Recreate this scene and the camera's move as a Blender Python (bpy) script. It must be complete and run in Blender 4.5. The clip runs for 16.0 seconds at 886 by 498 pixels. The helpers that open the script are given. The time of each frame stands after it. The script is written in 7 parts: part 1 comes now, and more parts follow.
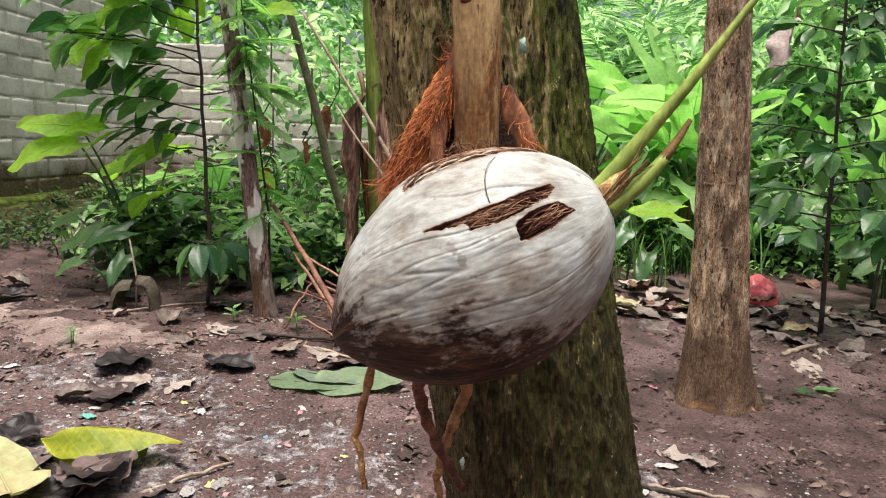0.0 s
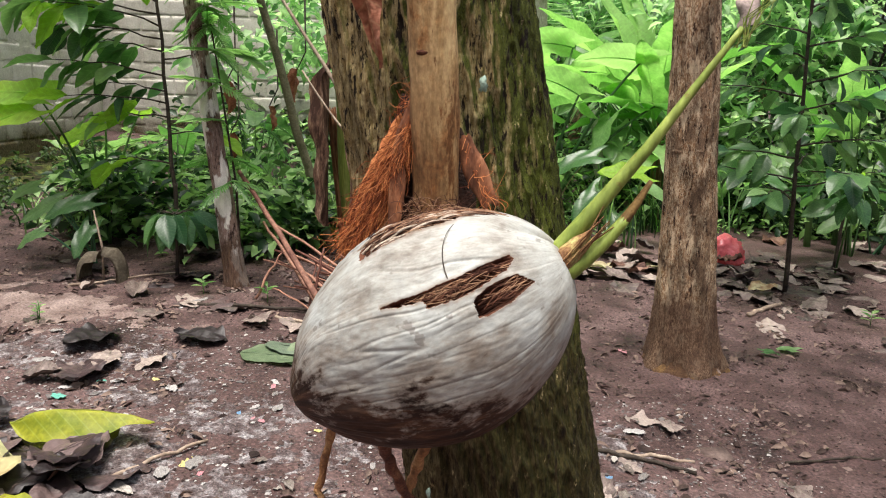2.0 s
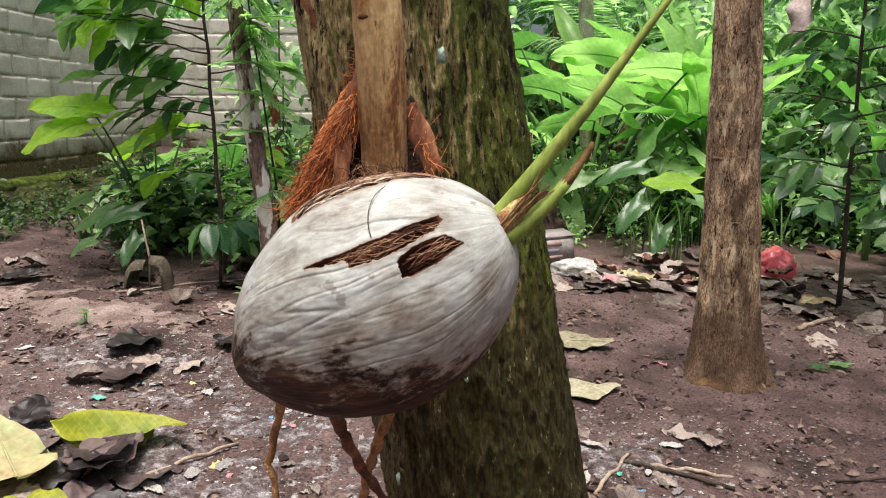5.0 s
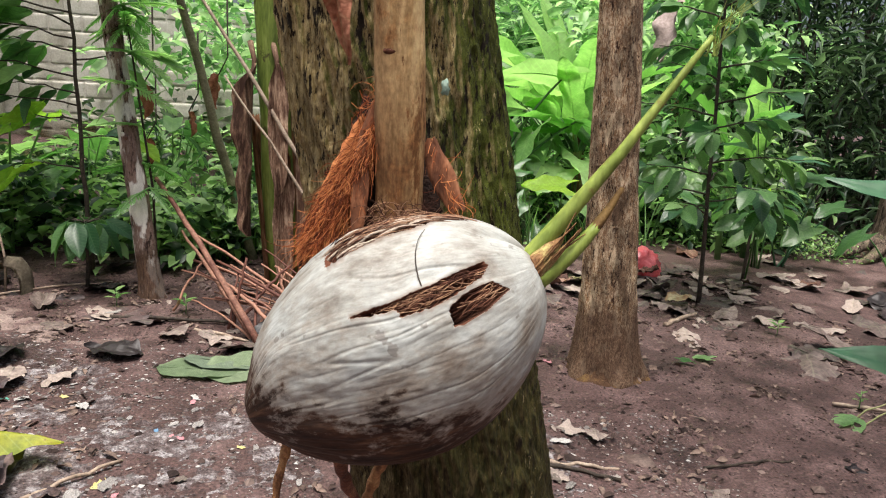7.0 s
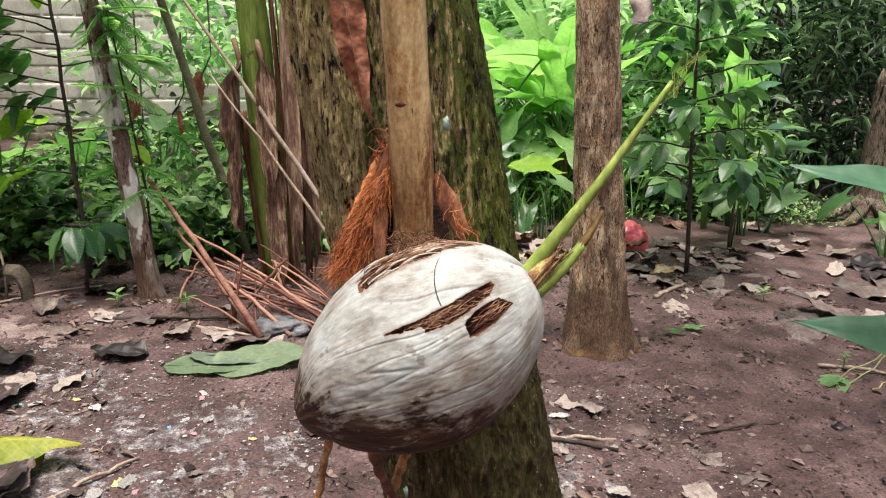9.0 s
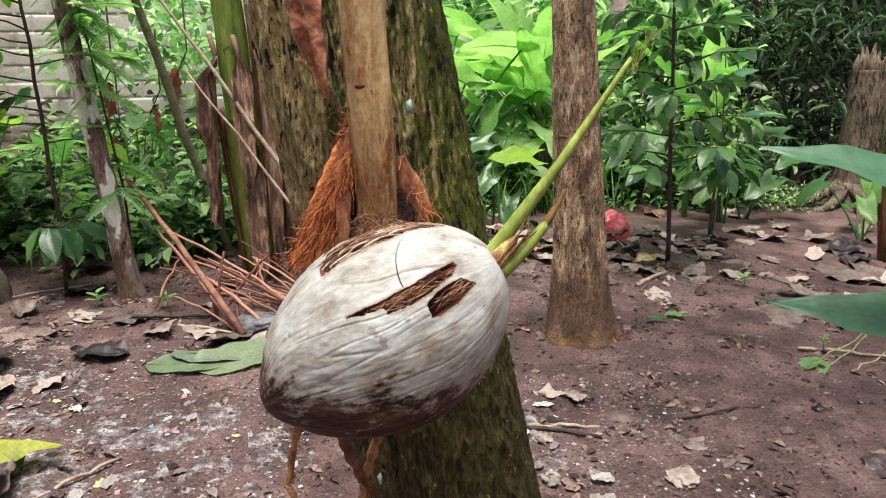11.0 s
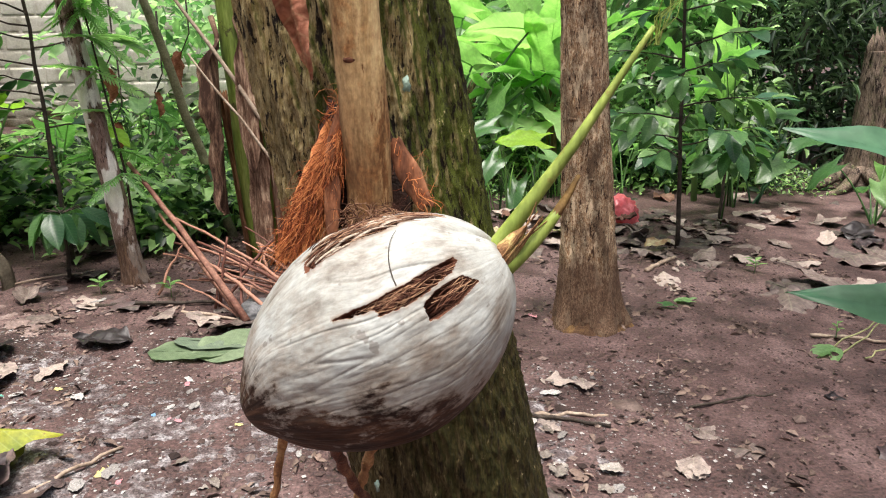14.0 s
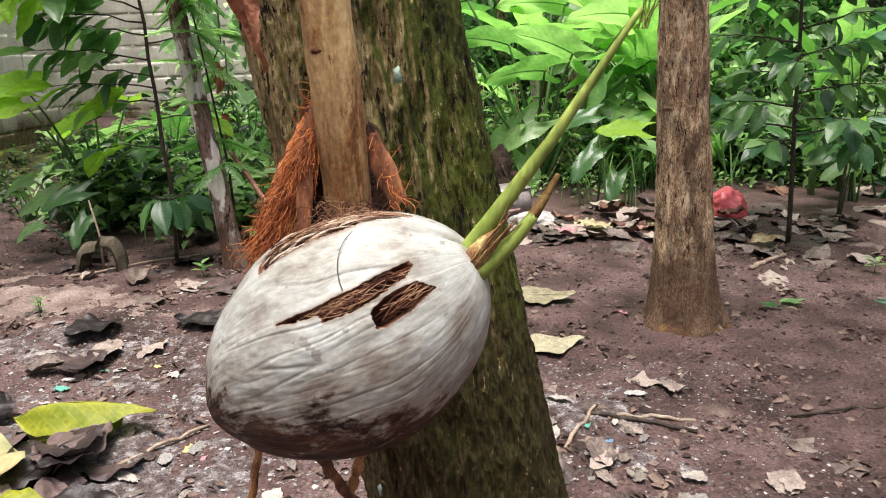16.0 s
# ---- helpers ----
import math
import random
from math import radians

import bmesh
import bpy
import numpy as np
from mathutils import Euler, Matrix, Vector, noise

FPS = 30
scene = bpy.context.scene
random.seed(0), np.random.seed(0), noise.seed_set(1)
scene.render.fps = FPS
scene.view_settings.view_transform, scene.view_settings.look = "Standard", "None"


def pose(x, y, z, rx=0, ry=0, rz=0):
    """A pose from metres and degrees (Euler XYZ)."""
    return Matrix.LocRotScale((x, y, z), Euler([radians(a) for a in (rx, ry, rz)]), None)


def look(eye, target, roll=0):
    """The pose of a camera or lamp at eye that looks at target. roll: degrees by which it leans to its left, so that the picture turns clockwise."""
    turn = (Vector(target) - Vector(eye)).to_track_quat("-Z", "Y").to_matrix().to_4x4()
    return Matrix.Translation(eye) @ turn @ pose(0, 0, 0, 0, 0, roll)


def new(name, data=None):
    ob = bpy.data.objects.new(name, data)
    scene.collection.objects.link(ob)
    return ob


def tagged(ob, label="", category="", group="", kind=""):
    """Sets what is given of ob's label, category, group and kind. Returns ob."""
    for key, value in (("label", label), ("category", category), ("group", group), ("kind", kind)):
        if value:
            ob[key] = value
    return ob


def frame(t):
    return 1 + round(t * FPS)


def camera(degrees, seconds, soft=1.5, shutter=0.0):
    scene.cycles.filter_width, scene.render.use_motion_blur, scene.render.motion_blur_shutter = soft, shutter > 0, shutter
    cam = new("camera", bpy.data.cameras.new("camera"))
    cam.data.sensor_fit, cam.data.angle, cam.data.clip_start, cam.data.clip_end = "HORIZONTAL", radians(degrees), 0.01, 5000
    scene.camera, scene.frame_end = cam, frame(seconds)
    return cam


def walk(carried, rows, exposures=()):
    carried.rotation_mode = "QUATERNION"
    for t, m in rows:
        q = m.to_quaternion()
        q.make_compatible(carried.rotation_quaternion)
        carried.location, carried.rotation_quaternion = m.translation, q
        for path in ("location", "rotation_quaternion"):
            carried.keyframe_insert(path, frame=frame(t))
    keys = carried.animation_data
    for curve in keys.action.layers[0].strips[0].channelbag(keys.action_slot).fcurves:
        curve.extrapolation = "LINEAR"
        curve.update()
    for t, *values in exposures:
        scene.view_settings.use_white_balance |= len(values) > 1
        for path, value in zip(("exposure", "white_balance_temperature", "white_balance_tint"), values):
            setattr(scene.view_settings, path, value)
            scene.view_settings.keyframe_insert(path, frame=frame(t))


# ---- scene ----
cam = camera(62.6, 16.0, soft=1.1)
PATH = [
    (0, (0.075, 0.072, 1.226), (-0.006, 2.049, 0.937), 1.8),
    (0.5, (0.103, 0.059, 1.255), (-0.028, 2.027, 0.921), 1.3),
    (1, (0.114, 0.058, 1.282), (-0.02, 2.023, 0.933), 0.7),
    (1.5, (0.096, 0.086, 1.285), (0.066, 2.043, 0.874), 0.4),
    (2, (0.082, 0.094, 1.297), (0.079, 2.051, 0.886), 1.4),
    (2.5, (0.112, 0.106, 1.292), (-0.15, 2.045, 0.88), 0.3),
    (3, (0.182, 0.111, 1.284), (-0.164, 2.039, 0.878), -0.3),
    (3.5, (0.222, 0.103, 1.272), (-0.088, 2.036, 0.865), -0.4),
    (3.7, (0.224, 0.1, 1.272), (-0.06, 2.038, 0.869), -0.1),
    (5.8, (0.108, 0.105, 1.25), (0.119, 2.072, 0.886), 1.2),
    (6, (0.101, 0.111, 1.247), (0.167, 2.077, 0.885), 1.4),
    (6.5, (0.071, 0.126, 1.262), (0.233, 2.09, 0.918), 2.3),
    (7, (0.052, 0.113, 1.289), (0.264, 2.066, 0.917), 2.9),
    (7.5, (0.05, 0.089, 1.317), (0.283, 2.03, 0.897), 1.6),
    (8, (0.037, 0.065, 1.339), (0.273, 2.01, 0.935), 1.1),
    (8.5, (0.027, 0.048, 1.337), (0.273, 1.987, 0.915), 0.8),
    (9, (0.026, 0.035, 1.336), (0.267, 1.975, 0.911), 0.1),
    (9.2, (0.028, 0.028, 1.333), (0.278, 1.969, 0.92), -0.1),
    (11.5, (0.043, 0.04, 1.322), (0.332, 1.963, 0.857), -1.0),
    (12, (0.043, 0.055, 1.316), (0.364, 1.967, 0.828), -0.7),
    (12.5, (0.039, 0.065, 1.315), (0.383, 1.974, 0.825), -0.7),
    (13, (0.04, 0.074, 1.318), (0.36, 1.987, 0.831), -0.8),
    (13.5, (0.048, 0.089, 1.325), (0.3, 2.019, 0.864), -0.7),
    (14, (0.056, 0.089, 1.319), (0.316, 2.012, 0.837), -1.1),
    (14.5, (0.074, 0.089, 1.321), (0.275, 2.021, 0.844), -1.7),
    (15, (0.107, 0.099, 1.319), (0.216, 2.033, 0.825), -1.0),
    (15.5, (0.135, 0.11, 1.314), (0.167, 2.045, 0.811), -1.6),
    (16, (0.149, 0.116, 1.317), (0.12, 2.052, 0.815), -2.0),
]
walk(cam, [(t, look(eye, target, roll)) for t, eye, target, roll in PATH],
     exposures=[(0.0, 0.73), (1.5, 0.68), (2.5, 0.64), (6.0, 0.62), (7.5, 0.66), (9.0, 0.74), (11.5, 0.79), (12.5, 0.83), (13.5, 0.85), (14.5, 0.85), (16.0, 0.75)])

# ---- light ----
world = bpy.data.worlds.new("overcast_sky")
scene.world = world
world.use_nodes = True
wn = world.node_tree.nodes
sky = wn.new("ShaderNodeTexSky")
sky.sky_type, sky.sun_disc = "NISHITA", False
sky.sun_elevation, sky.sun_rotation = radians(78), radians(-170)
sky.air_density, sky.dust_density, sky.ozone_density = 1.0, 8.0, 0.6
world.node_tree.links.new(sky.outputs[0], wn["Background"].inputs[0])
wn["Background"].inputs[1].default_value = 0.095
sun = new("sun", bpy.data.lights.new("sun", "SUN"))
sun.data.energy, sun.data.angle, sun.data.color = 3.55, radians(30), (1.0, 0.965, 0.93)
sun.matrix_world = look((-0.2, -0.3, 6.5), (0, 0.6, 1.0))


# ---- materials ----
def nodes_of(name):
    m = bpy.data.materials.new(name)
    m.use_nodes = True
    return m, m.node_tree.nodes, m.node_tree.links, m.node_tree.nodes["Principled BSDF"]


def surface(name, stops, scale=6.0, rough=0.8, bump=0.3, stretch=(1, 1, 1), fine=8.0, vary=0.0, island=False,
            glow=0.0, gloss=0.3, detail=6.0, dist=0.004, patch=None, vein=0.0, mottle=0.55, crisp=0.0, wet=0.0):
    """A natural surface: colours by a coarse noise, mottled by a fine one; vary: per piece; glow: light let through a leaf."""
    m, n, l, bsdf = nodes_of(name)
    tc = n.new("ShaderNodeTexCoord")
    mp = n.new("ShaderNodeMapping")
    mp.inputs["Scale"].default_value = stretch
    l.new(tc.outputs["Object"], mp.inputs[0])
    coarse = n.new("ShaderNodeTexNoise")
    coarse.inputs["Scale"].default_value, coarse.inputs["Detail"].default_value = scale, detail
    coarse.inputs["Roughness"].default_value = 0.62
    l.new(mp.outputs[0], coarse.inputs["Vector"])
    small = n.new("ShaderNodeTexNoise")
    small.inputs["Scale"].default_value, small.inputs["Detail"].default_value = scale * fine, 5.0
    l.new(mp.outputs[0], small.inputs["Vector"])
    ramp = n.new("ShaderNodeValToRGB")
    for i, (at, c) in enumerate(stops):
        e = ramp.color_ramp.elements[i] if i < 2 else ramp.color_ramp.elements.new(at)
        e.position, e.color = at, (*c, 1)
    where = coarse.outputs[0]
    if vary:
        info = n.new("ShaderNodeNewGeometry" if island else "ShaderNodeObjectInfo")
        shift = n.new("ShaderNodeMath")
        shift.operation = "MULTIPLY_ADD"
        shift.inputs[1].default_value, shift.inputs[2].default_value = vary, -vary / 2
        l.new(info.outputs["Random Per Island" if island else "Random"], shift.inputs[0])
        add = n.new("ShaderNodeMath")
        l.new(where, add.inputs[0]), l.new(shift.outputs[0], add.inputs[1])
        where = add.outputs[0]
    l.new(where, ramp.inputs[0])
    mul = n.new("ShaderNodeMixRGB")
    mul.blend_type, mul.inputs[0].default_value = "OVERLAY", mottle
    grain = small.outputs[0]
    if crisp:
        sharp = n.new("ShaderNodeMapRange")
        sharp.inputs[1].default_value, sharp.inputs[2].default_value = 0.5 - crisp, 0.5 + crisp
        l.new(grain, sharp.inputs[0])
        grain = sharp.outputs[0]
    l.new(ramp.outputs[0], mul.inputs[1]), l.new(grain, mul.inputs[2])
    colour = mul.outputs[0]
    if patch:
        pc, pscale, lo, hi = patch
        spots = n.new("ShaderNodeTexNoise")
        spots.inputs["Scale"].default_value, spots.inputs["Detail"].default_value = pscale, 8.0
        spots.inputs["Roughness"].default_value = 0.7
        l.new(tc.outputs["Object"], spots.inputs["Vector"])
        cut = n.new("ShaderNodeMapRange")
        cut.inputs[1].default_value, cut.inputs[2].default_value = lo, hi
        l.new(spots.outputs[0], cut.inputs[0])
        over = n.new("ShaderNodeMixRGB")
        over.inputs[2].default_value = (*pc, 1)
        l.new(cut.outputs[0], over.inputs[0]), l.new(colour, over.inputs[1])
        colour = over.outputs[0]
    if vein:
        # side veins that sweep forward from a midrib along y
        xyz = n.new("ShaderNodeSeparateXYZ")
        l.new(tc.outputs["Object"], xyz.inputs[0])

        def calc(op, a, b=0.0, c=0.0):
            q = n.new("ShaderNodeMath")
            q.operation = op
            for sock, v in zip(q.inputs, (a, b, c)):
                if isinstance(v, float):
                    sock.default_value = v
                else:
                    l.new(v, sock)
            return q.outputs[0]

        off = calc("ABSOLUTE", xyz.outputs[0])
        run = calc("MULTIPLY_ADD", off, -0.75, xyz.outputs[1])
        line = calc("PINGPONG", run, vein / 2)
        side = n.new("ShaderNodeMapRange")
        side.inputs[1].default_value, side.inputs[2].default_value = vein * 0.10, vein * 0.02
        l.new(line, side.inputs[0])
        rib = n.new("ShaderNodeMapRange")
        rib.inputs[1].default_value, rib.inputs[2].default_value = vein * 0.12, vein * 0.05
        l.new(off, rib.inputs[0])
        pale = n.new("ShaderNodeMixRGB")
        pale.blend_type = "ADD"
        pale.inputs[2].default_value = (0.10, 0.13, 0.07, 1)
        l.new(calc("MULTIPLY", calc("MAXIMUM", side.outputs[0], rib.outputs[0]), 0.36), pale.inputs[0])
        l.new(colour, pale.inputs[1])
        colour = pale.outputs[0]
    l.new(colour, bsdf.inputs["Base Color"])
    bsdf.inputs["Roughness"].default_value = rough
    bsdf.inputs["Specular IOR Level"].default_value = gloss
    if wet:
        damp = n.new("ShaderNodeMapRange")
        damp.inputs[1].default_value, damp.inputs[2].default_value = 0.40, 0.60
        damp.inputs[3].default_value, damp.inputs[4].default_value = rough - wet, rough + 0.1
        l.new(coarse.outputs[0], damp.inputs[0]), l.new(damp.outputs[0], bsdf.inputs["Roughness"])
    if bump:
        b = n.new("ShaderNodeBump")
        b.inputs["Strength"].default_value, b.inputs["Distance"].default_value = bump, dist
        l.new(small.outputs[0], b.inputs["Height"]), l.new(b.outputs[0], bsdf.inputs["Normal"])
    if glow:
        tr = n.new("ShaderNodeBsdfTranslucent")
        bright = n.new("ShaderNodeMixRGB")
        bright.blend_type, bright.inputs[0].default_value = "MULTIPLY", 1.0
        bright.inputs[2].default_value = (1.5, 1.75, 1.15, 1)
        l.new(colour, bright.inputs[1]), l.new(bright.outputs[0], tr.inputs[0])
        mix = n.new("ShaderNodeMixShader")
        mix.inputs[0].default_value = glow
        l.new(bsdf.outputs[0], mix.inputs[1]), l.new(tr.outputs[0], mix.inputs[2])
        l.new(mix.outputs[0], n["Material Output"].inputs[0])
    return m


# ---- building helpers ----
def ob_of(name, bm, material, smooth=True):
    me = bpy.data.meshes.new(name)
    bm.to_mesh(me), bm.free()
    for m in material if isinstance(material, (list, tuple)) else [material]:
        me.materials.append(m)
    me.polygons.foreach_set("use_smooth", [smooth] * len(me.polygons))
    return new(name, me)


def part(name, bm, material, parent, label="", smooth=True):
    ob = ob_of(name, bm, material, smooth)
    ob.parent = parent
    return tagged(ob, label)


def piece(name, me, parent, m):
    """A part on a shared mesh."""
    ob = new(name, me)
    ob.parent, ob.matrix_basis = parent, m
    return ob


def thing(name, label, category, group="", at=(0, 0, 0)):
    ob = new(name)
    ob.location, ob.empty_display_size = at, 0.05
    return tagged(ob, label, category, group)


def mesh_of(name, verts, faces, material, smooth=True):
    me = bpy.data.meshes.new(name)
    me.from_pydata([tuple(v) for v in verts], [], faces)
    for m in material if isinstance(material, (list, tuple)) else [material]:
        me.materials.append(m)
    me.polygons.foreach_set("use_smooth", [smooth] * len(me.polygons))
    return me


def tube(bm, points, radii, sides=8, cap=True, wob=0.0, rng=None):
    """A bent, tapered tube through points."""
    pts = [Vector(p) for p in points]
    rings = []
    side = Vector((0.31, 0.17, 0.93)).cross(pts[1] - pts[0])
    if side.length < 1e-6:
        side = Vector((1, 0, 0))
    for i, p in enumerate(pts):
        d = (pts[min(i + 1, len(pts) - 1)] - pts[max(i - 1, 0)]).normalized()
        side = (side - d * side.dot(d)).normalized()
        up = d.cross(side)
        r = radii[i] if isinstance(radii, (list, tuple)) else radii
        ring = []
        for k in range(sides):
            a = 2 * math.pi * k / sides
            q = r * (1 + (rng.uniform(-wob, wob) if rng else 0))
            ring.append(bm.verts.new(p + (side * math.cos(a) + up * math.sin(a)) * q))
        rings.append(ring)
    for a, b in zip(rings, rings[1:]):
        for k in range(sides):
            bm.faces.new((a[k], a[(k + 1) % sides], b[(k + 1) % sides], b[k]))
    if cap:
        bm.faces.new(rings[0][::-1]), bm.faces.new(rings[-1])


def bend(a, b, n=8, sag=0.0, rng=None, jit=0.0):
    """Points from a to b with a sag and a little waywardness."""
    a, b = Vector(a), Vector(b)
    out = []
    for i in range(n + 1):
        s = i / n
        p = a.lerp(b, s) + Vector((0, 0, sag * 4 * s * (1 - s)))
        if rng and 0 < i < n:
            p += Vector([rng.uniform(-jit, jit) for _ in range(3)])
        out.append(p)
    return out


def taper(r0, r1, n=8):
    return [r0 + (r1 - r0) * i / n for i in range(n + 1)]


def leaf_mesh(name, material, length, width, kind="ovate", droop=0.3, fold=0.25, wave=0.03, n=10, m=6, seed=0, lobe=0.0, stalk=0.0, crumple=0.0, jag=0.0):
    """A leaf along +y from its stalk, face up; its blade bends, folds at the midrib and waves."""
    rng = random.Random(seed)
    profile = {
        "ovate": lambda s: math.sin(math.pi * s ** 0.85) ** 0.8,
        "lance": lambda s: math.sin(math.pi * s ** 0.7) ** 0.9,
        "heart": lambda s: (1 - s) ** 0.62 * (0.6 + 0.75 * s) * 1.12 if s > 0.02 else 0.62,
        "blade": lambda s: min(1.0, 5 * s + 0.15) * (1 - s ** 6) ** 0.8,
        "cut": lambda s: 0.88 + 0.10 * math.sin(6 * s + 1),
        "broad": lambda s: math.sin(math.pi * min(1, s * 0.97 + 0.03) ** 0.9) ** 0.55,
        "dead": lambda s: math.sin(math.pi * (0.03 + 0.97 * s) ** 0.82) ** 0.72,
        "lobed": lambda s: math.sin(math.pi * s ** 0.85) ** 0.7 * (0.78 + 0.22 * math.cos(11 * s + 0.6)),
    }[kind]
    ph = rng.uniform(0, 6)
    verts, faces = [], []
    for i in range(n + 1):
        s = i / n
        w = max(0.004, profile(s)) * width / 2
        for j in range(m + 1):
            u = 2 * j / m - 1
            if jag and j in (0, m):
                u *= 1 + jag * noise.noise((s * 7, j, seed * 3.1))
            y = length * (s - lobe * abs(u) ** 1.6 * (1 - s) ** 1.5)
            x = w * u
            z = -droop * length * s * s + fold * abs(x) - 0.35 * fold * x * x / max(width, 1e-3)
            z += wave * width * (math.sin(9 * s + ph + 3 * u) * abs(u) + 0.6 * math.sin(23 * s + ph * 2) * u * u)
            if crumple:
                a, b = 2.2 * x / width, 2.2 * y / width
                z += crumple * width * (noise.noise((a, b, seed * 1.7)) + 0.45 * noise.noise((a * 2.7, b * 2.7, seed * 1.7 + 9)))
            verts.append((x + 0.15 * wave * width * math.sin(7 * s + ph), y + stalk, z))
    for i in range(n):
        for j in range(m):
            a = i * (m + 1) + j
            faces.append((a, a + 1, a + m + 2, a + m + 1))
    # midrib as a slim ridge below the blade, and the stalk
    k = len(verts)
    rib = max(0.0008, 0.012 * width)
    steps = range(0, n, 2)
    for i in ([-1] if stalk else []) + list(steps):
        s = max(i, 0) / n
        y, z = (0.0, 0.0) if i < 0 else (length * s + stalk, -droop * length * s * s)
        q = rib * (1.25 - s)
        verts += [(-q, y, z + q * 0.3), (0, y, z - q * 1.4), (q, y, z + q * 0.3)]
    count = len(list(steps)) + (1 if stalk else 0)
    for i in range(count - 1):
        a = k + 3 * i
        for j in range(3):
            faces.append((a + j, a + (j + 1) % 3, a + 3 + (j + 1) % 3, a + 3 + j))
    return mesh_of(name, verts, faces, material)


def aim(at, yaw, pitch=0.0, roll=0.0, size=1.0):
    """A leaf's pose: yaw turns from +y to the left, pitch lifts its tip."""
    return Matrix.Translation(at) @ Euler((0, 0, radians(yaw))).to_matrix().to_4x4() @ Euler((radians(pitch), 0, 0)).to_matrix().to_4x4() \
        @ Euler((0, radians(roll), 0)).to_matrix().to_4x4() @ Matrix.Diagonal((size, size, size, 1))


def ground_z(x, y):
    """The yard falls to the right and rises away; it levels out beyond."""
    cx, cy = min(max(x, -5), 6.5), min(max(y, -3), 10)
    z = -0.0437 * cx + 0.0402 * (cy - 0.7)
    far = min(1.0, max(0.0, (y - 6.5) / 4))
    z += 0.018 * noise.noise((x * 1.3, y * 1.3, 0)) + 0.25 * far * far
    return z


# ---- materials of this place ----
soil = surface("soil", [(0.34, (0.034, 0.0175, 0.0150)), (0.50, (0.078, 0.044, 0.0395)), (0.64, (0.140, 0.090, 0.083))], 3.2, 0.74, 1.0, fine=26, gloss=0.38, dist=0.012, mottle=0.62, crisp=0.22, detail=10, wet=0.18)
ash_ground = surface("ash_ground", [(0.38, (0.062, 0.042, 0.040)), (0.51, (0.130, 0.104, 0.102)), (0.63, (0.30, 0.28, 0.28))], 22, 0.85, 1.0, fine=6, dist=0.012, mottle=0.7, crisp=0.22, detail=9)
dry_earth = surface("dry_earth", [(0.36, (0.12, 0.080, 0.069)), (0.50, (0.195, 0.142, 0.125)), (0.64, (0.28, 0.215, 0.19))], 5, 0.85, 1.0, fine=20, dist=0.010, mottle=0.5, crisp=0.26, detail=9)
clay = surface("clay", [(0.2, (0.022, 0.013, 0.011)), (0.55, (0.085, 0.055, 0.047)), (0.85, (0.19, 0.14, 0.12))], 9, 0.85, 0.7, vary=0.9, island=True)
stem_dark = surface("stem_dark", [(0.3, (0.016, 0.012, 0.010)), (0.6, (0.06, 0.046, 0.034)), (0.78, (0.20, 0.17, 0.13))], 30, 0.75, 0.5)


